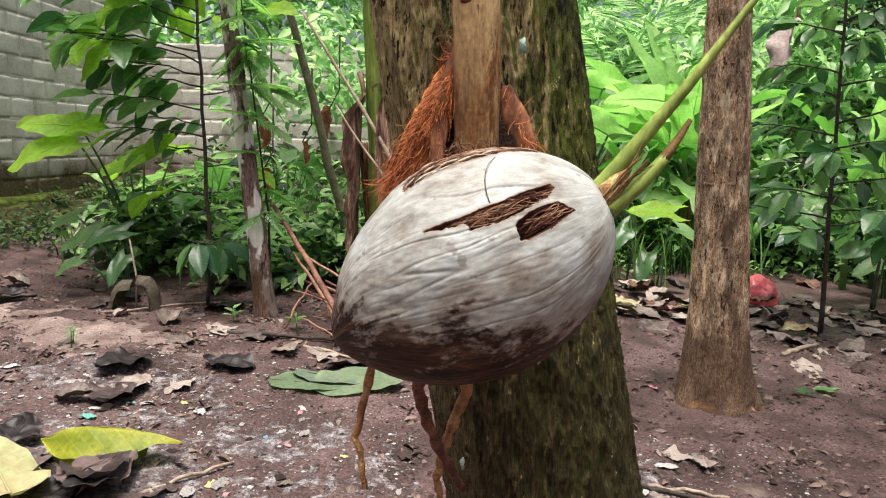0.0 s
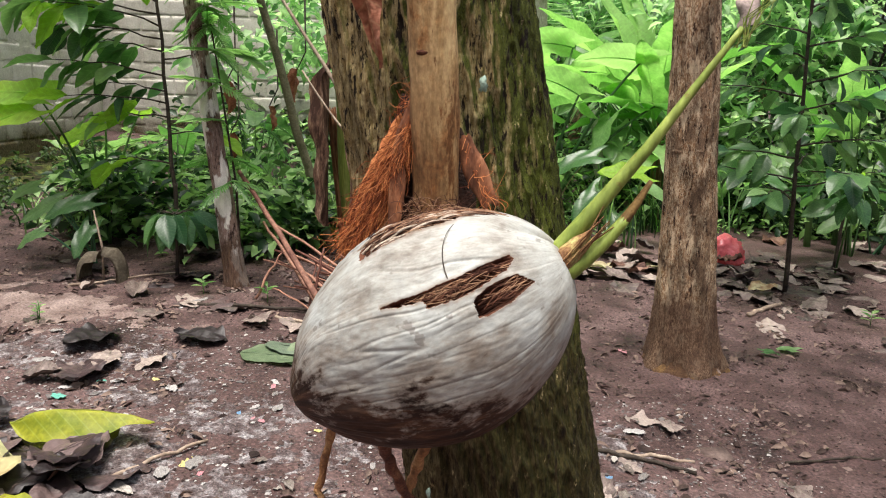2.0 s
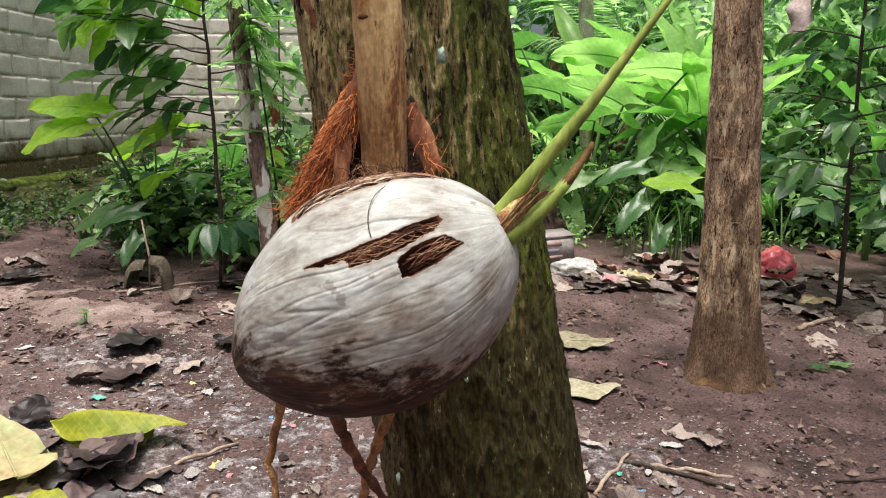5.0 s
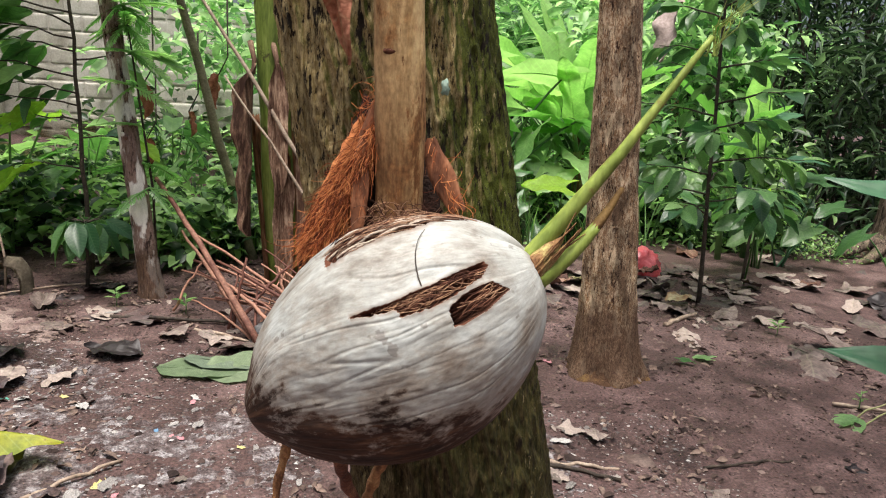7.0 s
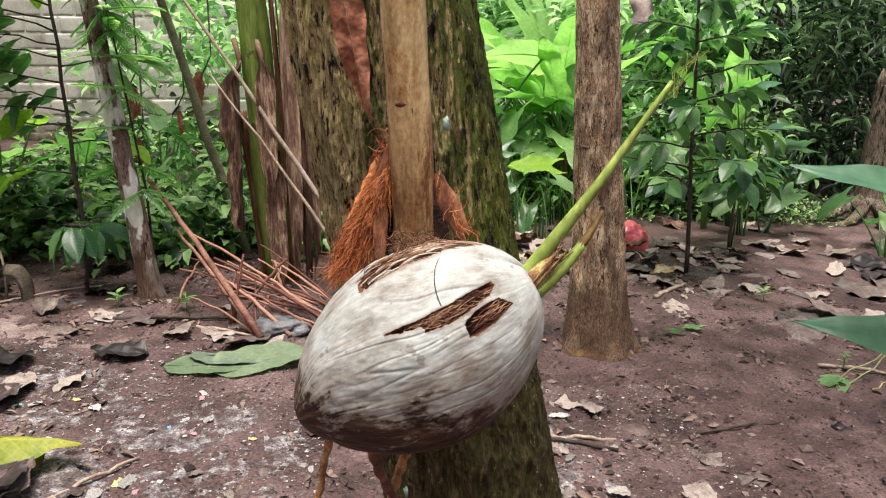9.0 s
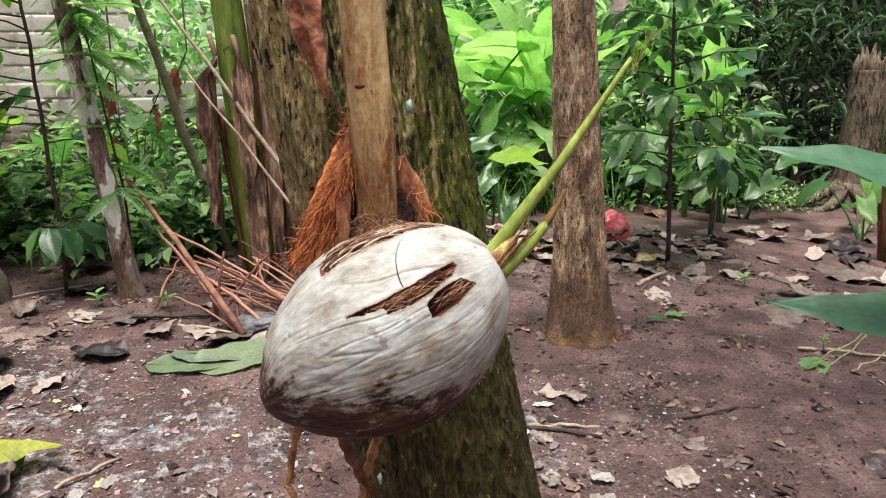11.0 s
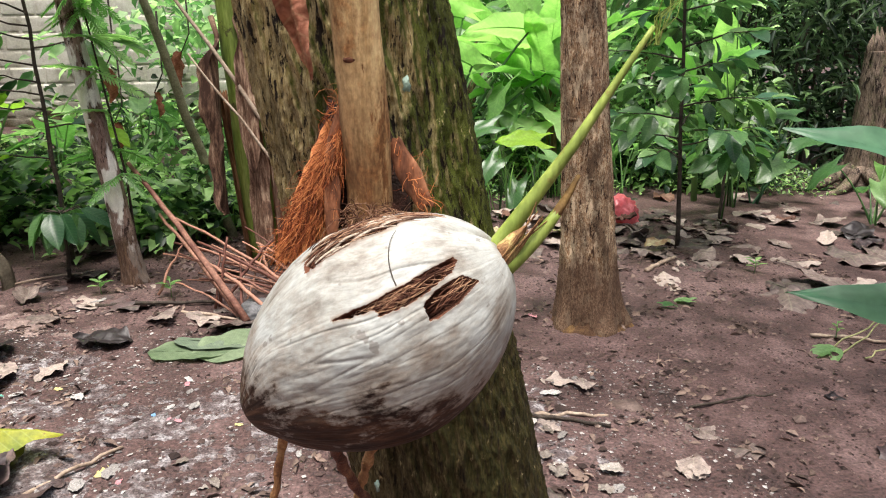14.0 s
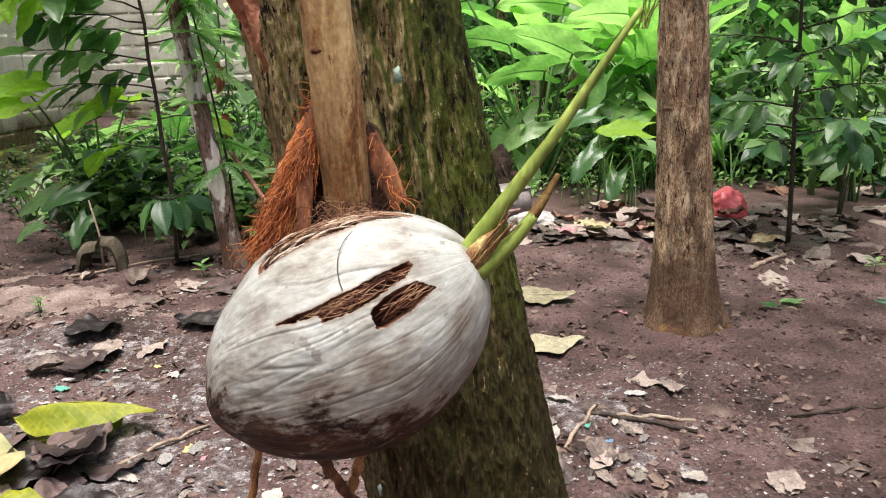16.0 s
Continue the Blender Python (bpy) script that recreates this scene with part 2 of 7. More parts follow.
def husk_material():
    """Bleached grey husk with streaks along its length, going over to rotten brown underneath."""
    m, n, l, bsdf = nodes_of("husk")
    tc = n.new("ShaderNodeTexCoord")

    def tex(scale, stretch, detail=6.0, rough=0.6, source=None):
        mp, t = n.new("ShaderNodeMapping"), n.new("ShaderNodeTexNoise")
        mp.inputs["Scale"].default_value = stretch
        t.inputs["Scale"].default_value, t.inputs["Detail"].default_value, t.inputs["Roughness"].default_value = scale, detail, rough
        l.new(source.outputs["Vector"] if source else tc.outputs["Object"], mp.inputs[0]), l.new(mp.outputs[0], t.inputs["Vector"])
        return t.outputs[0]

    def ramp(value, stops):
        r = n.new("ShaderNodeValToRGB")
        for i, (at, c) in enumerate(stops):
            e = r.color_ramp.elements[i] if i < 2 else r.color_ramp.elements.new(at)
            e.position, e.color = at, (*c, 1)
        l.new(value, r.inputs[0])
        return r.outputs[0]

    def mix(a, b, f, how="MIX"):
        x = n.new("ShaderNodeMixRGB")
        x.blend_type = how
        for sock, v in zip(x.inputs, (f, a, b)):
            if isinstance(v, (int, float)):
                sock.default_value = v
            else:
                l.new(v, sock)
        return x.outputs[0]

    def math_of(op, a, b):
        x = n.new("ShaderNodeMath")
        x.operation = op
        for sock, v in zip(x.inputs, (a, b)):
            if isinstance(v, (int, float)):
                sock.default_value = v
            else:
                l.new(v, sock)
        return x.outputs[0]

    way = n.new("ShaderNodeAttribute")
    way.attribute_name = "grain"
    streak, blotch, grain = tex(80, (0.38, 1, 1), 9, 0.66, way), tex(30, (0.7, 1, 1), 9, 0.68), tex(420, (0.4, 1, 1), 4, 0.6, way)
    pale = ramp(blotch, [(0.33, (0.20, 0.178, 0.15)), (0.45, (0.335, 0.328, 0.295)), (0.60, (0.45, 0.468, 0.445))])
    pale = mix(pale, ramp(streak, [(0.30, (0.42, 0.38, 0.33)), (0.45, (0.97, 0.97, 0.95))]), 0.14, "MULTIPLY")
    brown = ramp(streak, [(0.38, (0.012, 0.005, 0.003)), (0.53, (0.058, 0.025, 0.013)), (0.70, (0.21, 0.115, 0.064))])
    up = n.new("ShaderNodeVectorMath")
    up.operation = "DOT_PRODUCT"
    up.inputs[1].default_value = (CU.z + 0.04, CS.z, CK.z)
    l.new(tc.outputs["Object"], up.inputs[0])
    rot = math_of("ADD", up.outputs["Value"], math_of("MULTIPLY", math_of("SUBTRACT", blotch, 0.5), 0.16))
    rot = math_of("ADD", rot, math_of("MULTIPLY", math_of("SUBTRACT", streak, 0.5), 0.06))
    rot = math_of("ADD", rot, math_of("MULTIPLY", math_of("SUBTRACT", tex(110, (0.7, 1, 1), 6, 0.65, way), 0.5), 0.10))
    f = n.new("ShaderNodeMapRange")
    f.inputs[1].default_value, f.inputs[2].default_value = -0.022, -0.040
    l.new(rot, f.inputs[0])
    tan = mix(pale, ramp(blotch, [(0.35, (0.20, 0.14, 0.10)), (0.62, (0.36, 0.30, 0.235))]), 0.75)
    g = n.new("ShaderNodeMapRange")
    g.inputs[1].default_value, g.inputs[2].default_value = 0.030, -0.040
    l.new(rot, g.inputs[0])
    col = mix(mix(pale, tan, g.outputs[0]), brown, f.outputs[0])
    # darkens the husk colour along its creases
    crease_dark = n.new("ShaderNodeAttribute")
    crease_dark.attribute_name = "crease_dark"
    broken = n.new("ShaderNodeMapRange")
    broken.inputs[1].default_value, broken.inputs[2].default_value = 0.40, 0.60
    l.new(blotch, broken.inputs[0])
    col = mix(col, ramp(streak, [(0.3, (0.10, 0.080, 0.062)), (0.7, (0.20, 0.175, 0.145))]), math_of("MULTIPLY", math_of("MULTIPLY", crease_dark.outputs["Fac"], 0.62), math_of("SUBTRACT", 1.1, broken.outputs[0])))
    edge = n.new("ShaderNodeAttribute")
    edge.attribute_name = "edge"
    col = mix(col, ramp(streak, [(0.35, (0.10, 0.052, 0.032)), (0.65, (0.27, 0.19, 0.135))]), math_of("MULTIPLY", edge.outputs["Fac"], math_of("MULTIPLY", streak, 1.5)))
    fleck = tex(90, (1, 1, 1), 3, 0.5)
    fm = n.new("ShaderNodeMapRange")
    fm.inputs[1].default_value, fm.inputs[2].default_value = 0.655, 0.70
    l.new(fleck, fm.inputs[0])
    col = mix(col, ramp(fleck, [(0.0, (0.16, 0.14, 0.12)), (1.0, (0.2, 0.18, 0.16))]), math_of("MULTIPLY", fm.outputs[0], 0.7))
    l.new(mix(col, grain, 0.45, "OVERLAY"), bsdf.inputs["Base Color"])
    bsdf.inputs["Roughness"].default_value, bsdf.inputs["Specular IOR Level"].default_value = 0.55, 0.30
    h = math_of("ADD", math_of("MULTIPLY", streak, 1.0), math_of("MULTIPLY", grain, 0.3))
    bp = n.new("ShaderNodeBump")
    bp.inputs["Strength"].default_value, bp.inputs["Distance"].default_value = 0.32, 0.0010
    l.new(h, bp.inputs["Height"]), l.new(bp.outputs[0], bsdf.inputs["Normal"])
    return m


def bark_material(name, furrow, wood, pale, mossy, side, mscale=11.0, lo=0.40, hi=0.58, k=1.0, dark=(0.50, 0.42), spot=0.64, spots=60, fib=(0.40, 0.66), damp=1.0, spotty=0.8, flake=0.14, stain_shade=0.0, tone=((0.055, 0.030, 0.020), (0.15, 0.085, 0.052)), relief=0.006, zcrack=0.20, cover=0.82, chips=False):
    """Furrowed bark: dark cracks, fibrous ridges and moss, which grows thicker on one side."""
    m, n, l, bsdf = nodes_of(name)
    tc = n.new("ShaderNodeTexCoord")

    def tex(scale, stretch, detail=7.0, rough=0.68):
        mp, t = n.new("ShaderNodeMapping"), n.new("ShaderNodeTexNoise")
        mp.inputs["Scale"].default_value = stretch
        t.inputs["Scale"].default_value, t.inputs["Detail"].default_value, t.inputs["Roughness"].default_value = scale, detail, rough
        l.new(tc.outputs["Object"], mp.inputs[0]), l.new(mp.outputs[0], t.inputs["Vector"])
        return t.outputs[0]

    def mapped(v, a, b):
        r = n.new("ShaderNodeMapRange")
        r.inputs[1].default_value, r.inputs[2].default_value = a, b
        l.new(v, r.inputs[0])
        return r.outputs[0]

    def mix(a, b, f, how="MIX"):
        x = n.new("ShaderNodeMixRGB")
        x.blend_type = how
        for sock, v in zip(x.inputs, (f, a, b)):
            if isinstance(v, (int, float)):
                sock.default_value = v
            elif isinstance(v, tuple):
                sock.default_value = (*v, 1)
            else:
                l.new(v, sock)
        return x.outputs[0]

    crack, fibre, patch, grain = tex(85 * k, (1, 1, zcrack), 9, 0.75), tex(260 * k, (1, 1, flake), 5), tex(mscale, (1, 1, 0.6)), tex(700 * k, (1, 1, 0.6), 3)
    col = mix(wood, pale, mapped(fibre, *fib))
    xyz = n.new("ShaderNodeSeparateXYZ")
    l.new(tc.outputs["Normal"], xyz.inputs[0])
    lean = n.new("ShaderNodeMath")
    lean.operation = "MULTIPLY_ADD"
    lean.inputs[1].default_value = side
    l.new(xyz.outputs[0], lean.inputs[0]), l.new(patch, lean.inputs[2])
    col = mix(col, mix(mossy, tuple(1.9 * c for c in mossy), mapped(grain, 0.35, 0.65)), mapped(lean.outputs[0], lo, hi))
    col = mix(col, furrow, mapped(crack, *dark))
    col = mix(col, furrow, mapped(tex(200 * k, (1, 1, 0.22), 6, 0.7), dark[0] - 0.06, dark[1] - 0.05))
    chip = mapped(tex(spots * k, (1, 1, 0.35), 8, spotty), spot, spot + 0.035)
    col = mix(col, pale, chip)
    stain = n.new("ShaderNodeMapRange")
    stain.inputs[1].default_value, stain.inputs[2].default_value, stain.inputs[3].default_value = 0.42, 0.58, damp
    l.new(tex(12, (1, 1, 0.40), 9, 0.72), stain.inputs[0])
    col = mix(col, stain.outputs[0], 1.0, "MULTIPLY")
    if stain_shade:
        # a stain up from the foot, with a ragged edge; on bark_moss it also paints in shade
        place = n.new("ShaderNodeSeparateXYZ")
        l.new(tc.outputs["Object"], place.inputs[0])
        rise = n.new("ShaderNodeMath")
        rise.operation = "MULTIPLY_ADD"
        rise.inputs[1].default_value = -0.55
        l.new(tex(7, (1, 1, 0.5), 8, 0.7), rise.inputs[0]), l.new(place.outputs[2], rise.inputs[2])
        col = mix(col, mix(*tone, mapped(fibre, 0.40, 0.60)), mix((0.0, 0.0, 0.0), (cover, cover, cover), mapped(rise.outputs[0], stain_shade - 0.24, stain_shade - 0.36)))
    if chips:
        col = mix(col, mix(pale, col, 0.4), chip)
    l.new(mix(col, grain, 0.7, "OVERLAY"), bsdf.inputs["Base Color"])
    bsdf.inputs["Roughness"].default_value, bsdf.inputs["Specular IOR Level"].default_value = 0.86, 0.25
    add = n.new("ShaderNodeMath")
    add.operation = "MULTIPLY_ADD"
    add.inputs[1].default_value = 0.35
    l.new(fibre, add.inputs[0]), l.new(crack, add.inputs[2])
    bp = n.new("ShaderNodeBump")
    bp.inputs["Strength"].default_value, bp.inputs["Distance"].default_value = 1.0, relief
    l.new(add.outputs[0], bp.inputs["Height"]), l.new(bp.outputs[0], bsdf.inputs["Normal"])
    return m


CO = Vector((0.0748, 0.5771, 1.1387))
CU, CS, CK = Vector((0.8585, -0.0273, 0.5121)), Vector((-0.5123, 0.0, 0.8588)), Vector((0.0234, 0.9996, 0.014))
husk = husk_material()
# dark tone over its lower bark paints in the coconut's shade, with real damp
bark_moss = bark_material("bark_moss", (0.016, 0.009, 0.004), (0.36, 0.262, 0.095), (0.66, 0.53, 0.27), (0.066, 0.080, 0.009), 0.34, 12.0, 0.41, 0.60, 1.6, (0.460, 0.420), 0.61, 70, (0.42, 0.58), damp=0.45, zcrack=0.22, stain_shade=1.13, tone=((0.012, 0.008, 0.003), (0.070, 0.048, 0.016)), cover=0.80, chips=True)
bark_brown = bark_material("bark_brown", (0.045, 0.020, 0.012), (0.32, 0.175, 0.085), (0.74, 0.58, 0.385), (0.20, 0.13, 0.080), 0.06, 14.0, 0.46, 0.60, 0.75, (0.460, 0.410), 0.530, 30, (0.46, 0.58), damp=0.42, flake=0.34, stain_shade=0.40)
bark_white = bark_material("bark_white", (0.030, 0.016, 0.012), (0.26, 0.175, 0.14), (0.84, 0.81, 0.74), (0.06, 0.04, 0.025), 0.0, 9.0, 0.50, 0.60, 0.5, (0.46, 0.40), 0.497, 15, (0.52, 1.0), damp=0.70, spotty=0.55, stain_shade=0.50)
stake_wood = bark_material("stake_wood", (0.18, 0.085, 0.032), (0.48, 0.300, 0.130), (0.74, 0.54, 0.27), (0.27, 0.135, 0.052), 0.0, 26.0, 0.53, 0.63, 0.45, (0.42, 0.38), 0.60, 60, (0.38, 0.60), damp=0.66, flake=0.16, stain_shade=1.33, tone=((0.085, 0.028, 0.011), (0.29, 0.125, 0.045)), relief=0.0016)
bark_stump = bark_material("bark_stump", (0.020, 0.013, 0.010), (0.13, 0.090, 0.065), (0.34, 0.27, 0.21), (0.06, 0.07, 0.025), 0.05, 7.0, 0.50, 0.65, 0.35, (0.48, 0.42), 0.60, 40, (0.42, 0.72), damp=0.5)
coir_dark = surface("coir_dark", [(0.3, (0.035, 0.012, 0.007)), (0.7, (0.17, 0.065, 0.035))], 60, 0.9, 0.9, stretch=(0.3, 1, 1), dist=0.002)
coir_brown = surface("coir_brown", [(0.25, (0.055, 0.018, 0.010)), (0.5, (0.15, 0.060, 0.034)), (0.8, (0.38, 0.22, 0.13))], 30, 0.85, 0.5, vary=1.0, island=True)
coir = surface("coir", [(0.25, (0.14, 0.032, 0.011)), (0.5, (0.42, 0.112, 0.030)), (0.75, (0.66, 0.25, 0.090))], 30, 0.85, 0.5, vary=0.8, island=True)
root_bark = surface("root_bark", [(0.32, (0.17, 0.062, 0.024)), (0.52, (0.40, 0.19, 0.072)), (0.68, (0.58, 0.35, 0.15))], 60, 0.55, 0.6, gloss=0.45)
root_dark = surface("root_dark", [(0.32, (0.055, 0.017, 0.010)), (0.52, (0.17, 0.060, 0.032)), (0.70, (0.36, 0.17, 0.08))], 60, 0.55, 0.6, gloss=0.45)
sprout_green = surface("sprout_green", [(0.3, (0.15, 0.21, 0.035)), (0.6, (0.32, 0.40, 0.09)), (0.75, (0.46, 0.44, 0.16))], 40, 0.5, 0.3, stretch=(1, 1, 0.3), fine=6, patch=((0.20, 0.12, 0.045), 45, 0.62, 0.72))
sprout_sheath = surface("sprout_sheath", [(0.36, (0.11, 0.035, 0.018)), (0.5, (0.29, 0.16, 0.065)), (0.62, (0.45, 0.39, 0.15))], 70, 0.7, 0.5, stretch=(1, 1, 0.5))
sprout_tip = surface("sprout_tip", [(0.35, (0.09, 0.04, 0.015)), (0.6, (0.24, 0.15, 0.05)), (0.75, (0.30, 0.24, 0.08))], 40, 0.7, 0.4)
leaf_gloss = surface("leaf_gloss", [(0.25, (0.024, 0.080, 0.030)), (0.75, (0.105, 0.225, 0.070))], 7, 0.36, 0.12, vary=0.9, glow=0.30, gloss=0.48, vein=0.022, mottle=0.3)
leaf_mid = surface("leaf_mid", [(0.25, (0.058, 0.145, 0.046)), (0.75, (0.19, 0.33, 0.125))], 5, 0.34, 0.15, vary=0.9, glow=0.40, gloss=0.6, vein=0.040, mottle=0.25)
leaf_light = surface("leaf_light", [(0.25, (0.10, 0.24, 0.060)), (0.75, (0.31, 0.48, 0.19))], 4, 0.34, 0.15, vary=0.9, glow=0.54, gloss=0.65, vein=0.055, mottle=0.25)
leaf_lime = surface("leaf_lime", [(0.25, (0.20, 0.38, 0.030)), (0.75, (0.38, 0.58, 0.075))], 4, 0.5, 0.15, vary=0.3, glow=0.55, gloss=0.25, vein=0.045, mottle=0.25)
leaf_cool = surface("leaf_cool", [(0.25, (0.036, 0.105, 0.055)), (0.75, (0.085, 0.195, 0.100))], 6, 0.40, 0.1, vary=0.3, glow=0.2, gloss=0.4, mottle=0.2)
leaf_far = surface("leaf_far", [(0.30, (0.014, 0.045, 0.014)), (0.70, (0.26, 0.42, 0.15))], 1.2, 0.42, 0.0, vary=1.0, island=True, glow=0.34, gloss=0.5)
# paler leaf copy; open skylight on the background is put into its colour
leaf_lit = surface("leaf_lit", [(0.30, (0.10, 0.22, 0.085)), (0.70, (0.50, 0.66, 0.40))], 1.2, 0.45, 0.0, vary=0.9, island=True, glow=0.52, gloss=0.5)
leaf_bamboo = surface("leaf_bamboo", [(0.30, (0.016, 0.036, 0.018)), (0.70, (0.15, 0.23, 0.13))], 1.2, 0.45, 0.0, vary=0.9, island=True, glow=0.3)
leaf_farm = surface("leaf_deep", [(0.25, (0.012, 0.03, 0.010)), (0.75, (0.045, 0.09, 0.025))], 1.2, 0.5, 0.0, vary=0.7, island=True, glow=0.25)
leaf_pale = surface("leaf_pale", [(0.25, (0.090, 0.135, 0.068)), (0.75, (0.215, 0.27, 0.165))], 6, 0.42, 0.2, vary=0.5, glow=0.2, gloss=0.45, vein=0.014, mottle=0.35)
leaf_yellow = surface("leaf_yellow", [(0.30, (0.17, 0.225, 0.014)), (0.56, (0.33, 0.335, 0.025)), (0.64, (0.17, 0.095, 0.035))], 7, 0.5, 0.25, glow=0.3, vein=0.045, mottle=0.35, patch=((0.13, 0.070, 0.035), 7, 0.575, 0.62))
leaf_cream = surface("leaf_cream", [(0.30, (0.22, 0.13, 0.055)), (0.42, (0.40, 0.33, 0.17)), (0.62, (0.37, 0.40, 0.20))], 5, 0.6, 0.5, glow=0.15, vein=0.05, mottle=0.35, patch=((0.13, 0.062, 0.030), 6, 0.62, 0.66))
leaf_straw = surface("leaf_straw", [(0.32, (0.33, 0.30, 0.16)), (0.52, (0.48, 0.44, 0.27)), (0.68, (0.24, 0.15, 0.08))], 9, 0.7, 0.5, vary=0.3, glow=0.15, vein=0.04, mottle=0.6)
leaf_bleached = surface("leaf_bleached", [(0.3, (0.13, 0.105, 0.09)), (0.52, (0.24, 0.21, 0.185)), (0.7, (0.40, 0.37, 0.335))], 12, 0.75, 0.5, vary=0.5, vein=0.02)
leaf_dead = surface("leaf_dead", [(0.25, (0.048, 0.033, 0.029)), (0.5, (0.140, 0.103, 0.090)), (0.75, (0.32, 0.26, 0.225))], 8, 0.66, 0.5, vary=0.7, gloss=0.45, vein=0.03)
leaf_banana = surface("leaf_banana", [(0.25, (0.11, 0.27, 0.055)), (0.75, (0.32, 0.52, 0.17))], 4, 0.36, 0.15, vary=0.8, glow=0.55, gloss=0.6, vein=0.030, mottle=0.2)
leaf_wilted = surface("leaf_wilted", [(0.25, (0.065, 0.095, 0.062)), (0.75, (0.15, 0.19, 0.13))], 6, 0.5, 0.3, gloss=0.4, vein=0.014, mottle=0.4)
leaf_dark = surface("leaf_dark", [(0.28, (0.012, 0.007, 0.007)), (0.48, (0.040, 0.024, 0.024)), (0.72, (0.125, 0.086, 0.080))], 11, 0.50, 0.6, vary=0.9, gloss=0.5)
leaf_russet = surface("leaf_russet", [(0.3, (0.06, 0.026, 0.018)), (0.55, (0.15, 0.075, 0.050)), (0.75, (0.27, 0.165, 0.12))], 10, 0.72, 0.5, vary=0.4, gloss=0.35)
leaf_rust = surface("leaf_rust", [(0.3, (0.12, 0.034, 0.018)), (0.55, (0.28, 0.098, 0.054)), (0.75, (0.42, 0.20, 0.125))], 28, 0.7, 0.5, vary=0.3, glow=0.15, vein=0.012)
sheath_dead = surface("sheath_dead", [(0.3, (0.035, 0.016, 0.011)), (0.5, (0.15, 0.085, 0.055)), (0.7, (0.40, 0.29, 0.195))], 10, 0.85, 0.5, stretch=(2, 2, 0.25))
blade_dead = surface("blade_dead", [(0.36, (0.055, 0.026, 0.017)), (0.5, (0.20, 0.115, 0.075)), (0.64, (0.46, 0.33, 0.23))], 12, 0.85, 0.6, stretch=(2.5, 0.5, 2.5), vary=0.25)
sheath_tan = surface("sheath_tan", [(0.34, (0.088, 0.036, 0.019)), (0.5, (0.300, 0.142, 0.076)), (0.66, (0.575, 0.314, 0.180))], 8, 0.85, 0.6, stretch=(2, 2, 0.3))
bank_moss = surface("bank_moss", [(0.36, (0.018, 0.014, 0.008)), (0.50, (0.045, 0.045, 0.012)), (0.66, (0.12, 0.15, 0.03))], 7, 0.95, 1.0, fine=12, dist=0.03)
leaf_bank = surface("leaf_bank", [(0.30, (0.014, 0.030, 0.010)), (0.70, (0.070, 0.125, 0.035))], 1.2, 0.5, 0.0, vary=0.7, island=True, glow=0.25)
banana_stem = surface("banana_stem", [(0.3, (0.06, 0.09, 0.018)), (0.55, (0.19, 0.26, 0.05)), (0.75, (0.28, 0.33, 0.10))], 7, 0.5, 0.2, stretch=(2, 2, 0.3), patch=((0.05, 0.035, 0.02), 10, 0.60, 0.68))
rachis_red = surface("rachis_red", [(0.3, (0.115, 0.045, 0.032)), (0.7, (0.34, 0.175, 0.120))], 10, 0.7, 0.3, vary=0.9)
def block_material():
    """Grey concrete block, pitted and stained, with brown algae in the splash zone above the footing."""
    m, n, l, bsdf = nodes_of("block")
    geo = n.new("ShaderNodeNewGeometry")

    def tex(scale, detail=8.0):
        t = n.new("ShaderNodeTexNoise")
        t.inputs["Scale"].default_value, t.inputs["Detail"].default_value, t.inputs["Roughness"].default_value = scale, detail, 0.68
        l.new(geo.outputs["Position"], t.inputs["Vector"])
        return t.outputs[0]

    def ramp(v, stops):
        r = n.new("ShaderNodeValToRGB")
        for i, (at, c) in enumerate(stops):
            e = r.color_ramp.elements[i] if i < 2 else r.color_ramp.elements.new(at)
            e.position, e.color = at, (*c, 1)
        l.new(v, r.inputs[0])
        return r.outputs[0]

    grit, cloud = tex(55), tex(2.6)
    info = n.new("ShaderNodeObjectInfo")
    add = n.new("ShaderNodeMath")
    add.operation = "MULTIPLY_ADD"
    add.inputs[1].default_value = 0.16
    l.new(info.outputs["Random"], add.inputs[0]), l.new(cloud, add.inputs[2])
    col = ramp(add.outputs[0], [(0.38, (0.37, 0.345, 0.285)), (0.56, (0.53, 0.505, 0.44)), (0.74, (0.66, 0.635, 0.57))])
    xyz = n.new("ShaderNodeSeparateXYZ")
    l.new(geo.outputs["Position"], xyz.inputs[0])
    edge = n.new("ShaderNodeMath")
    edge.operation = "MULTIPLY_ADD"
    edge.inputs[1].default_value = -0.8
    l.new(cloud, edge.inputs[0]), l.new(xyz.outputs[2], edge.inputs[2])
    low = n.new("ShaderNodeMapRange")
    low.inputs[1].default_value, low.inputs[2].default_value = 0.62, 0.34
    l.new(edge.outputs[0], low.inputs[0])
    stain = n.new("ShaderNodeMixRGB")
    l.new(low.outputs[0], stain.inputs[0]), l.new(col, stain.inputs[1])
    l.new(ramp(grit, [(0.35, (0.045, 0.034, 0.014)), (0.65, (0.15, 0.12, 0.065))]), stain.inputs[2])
    pit = n.new("ShaderNodeMixRGB")
    pit.blend_type, pit.inputs[0].default_value = "OVERLAY", 0.55
    l.new(stain.outputs[0], pit.inputs[1]), l.new(grit, pit.inputs[2])
    l.new(pit.outputs[0], bsdf.inputs["Base Color"])
    bsdf.inputs["Roughness"].default_value, bsdf.inputs["Specular IOR Level"].default_value = 0.92, 0.2
    b = n.new("ShaderNodeBump")
    b.inputs["Strength"].default_value, b.inputs["Distance"].default_value = 0.8, 0.008
    l.new(grit, b.inputs["Height"]), l.new(b.outputs[0], bsdf.inputs["Normal"])
    return m


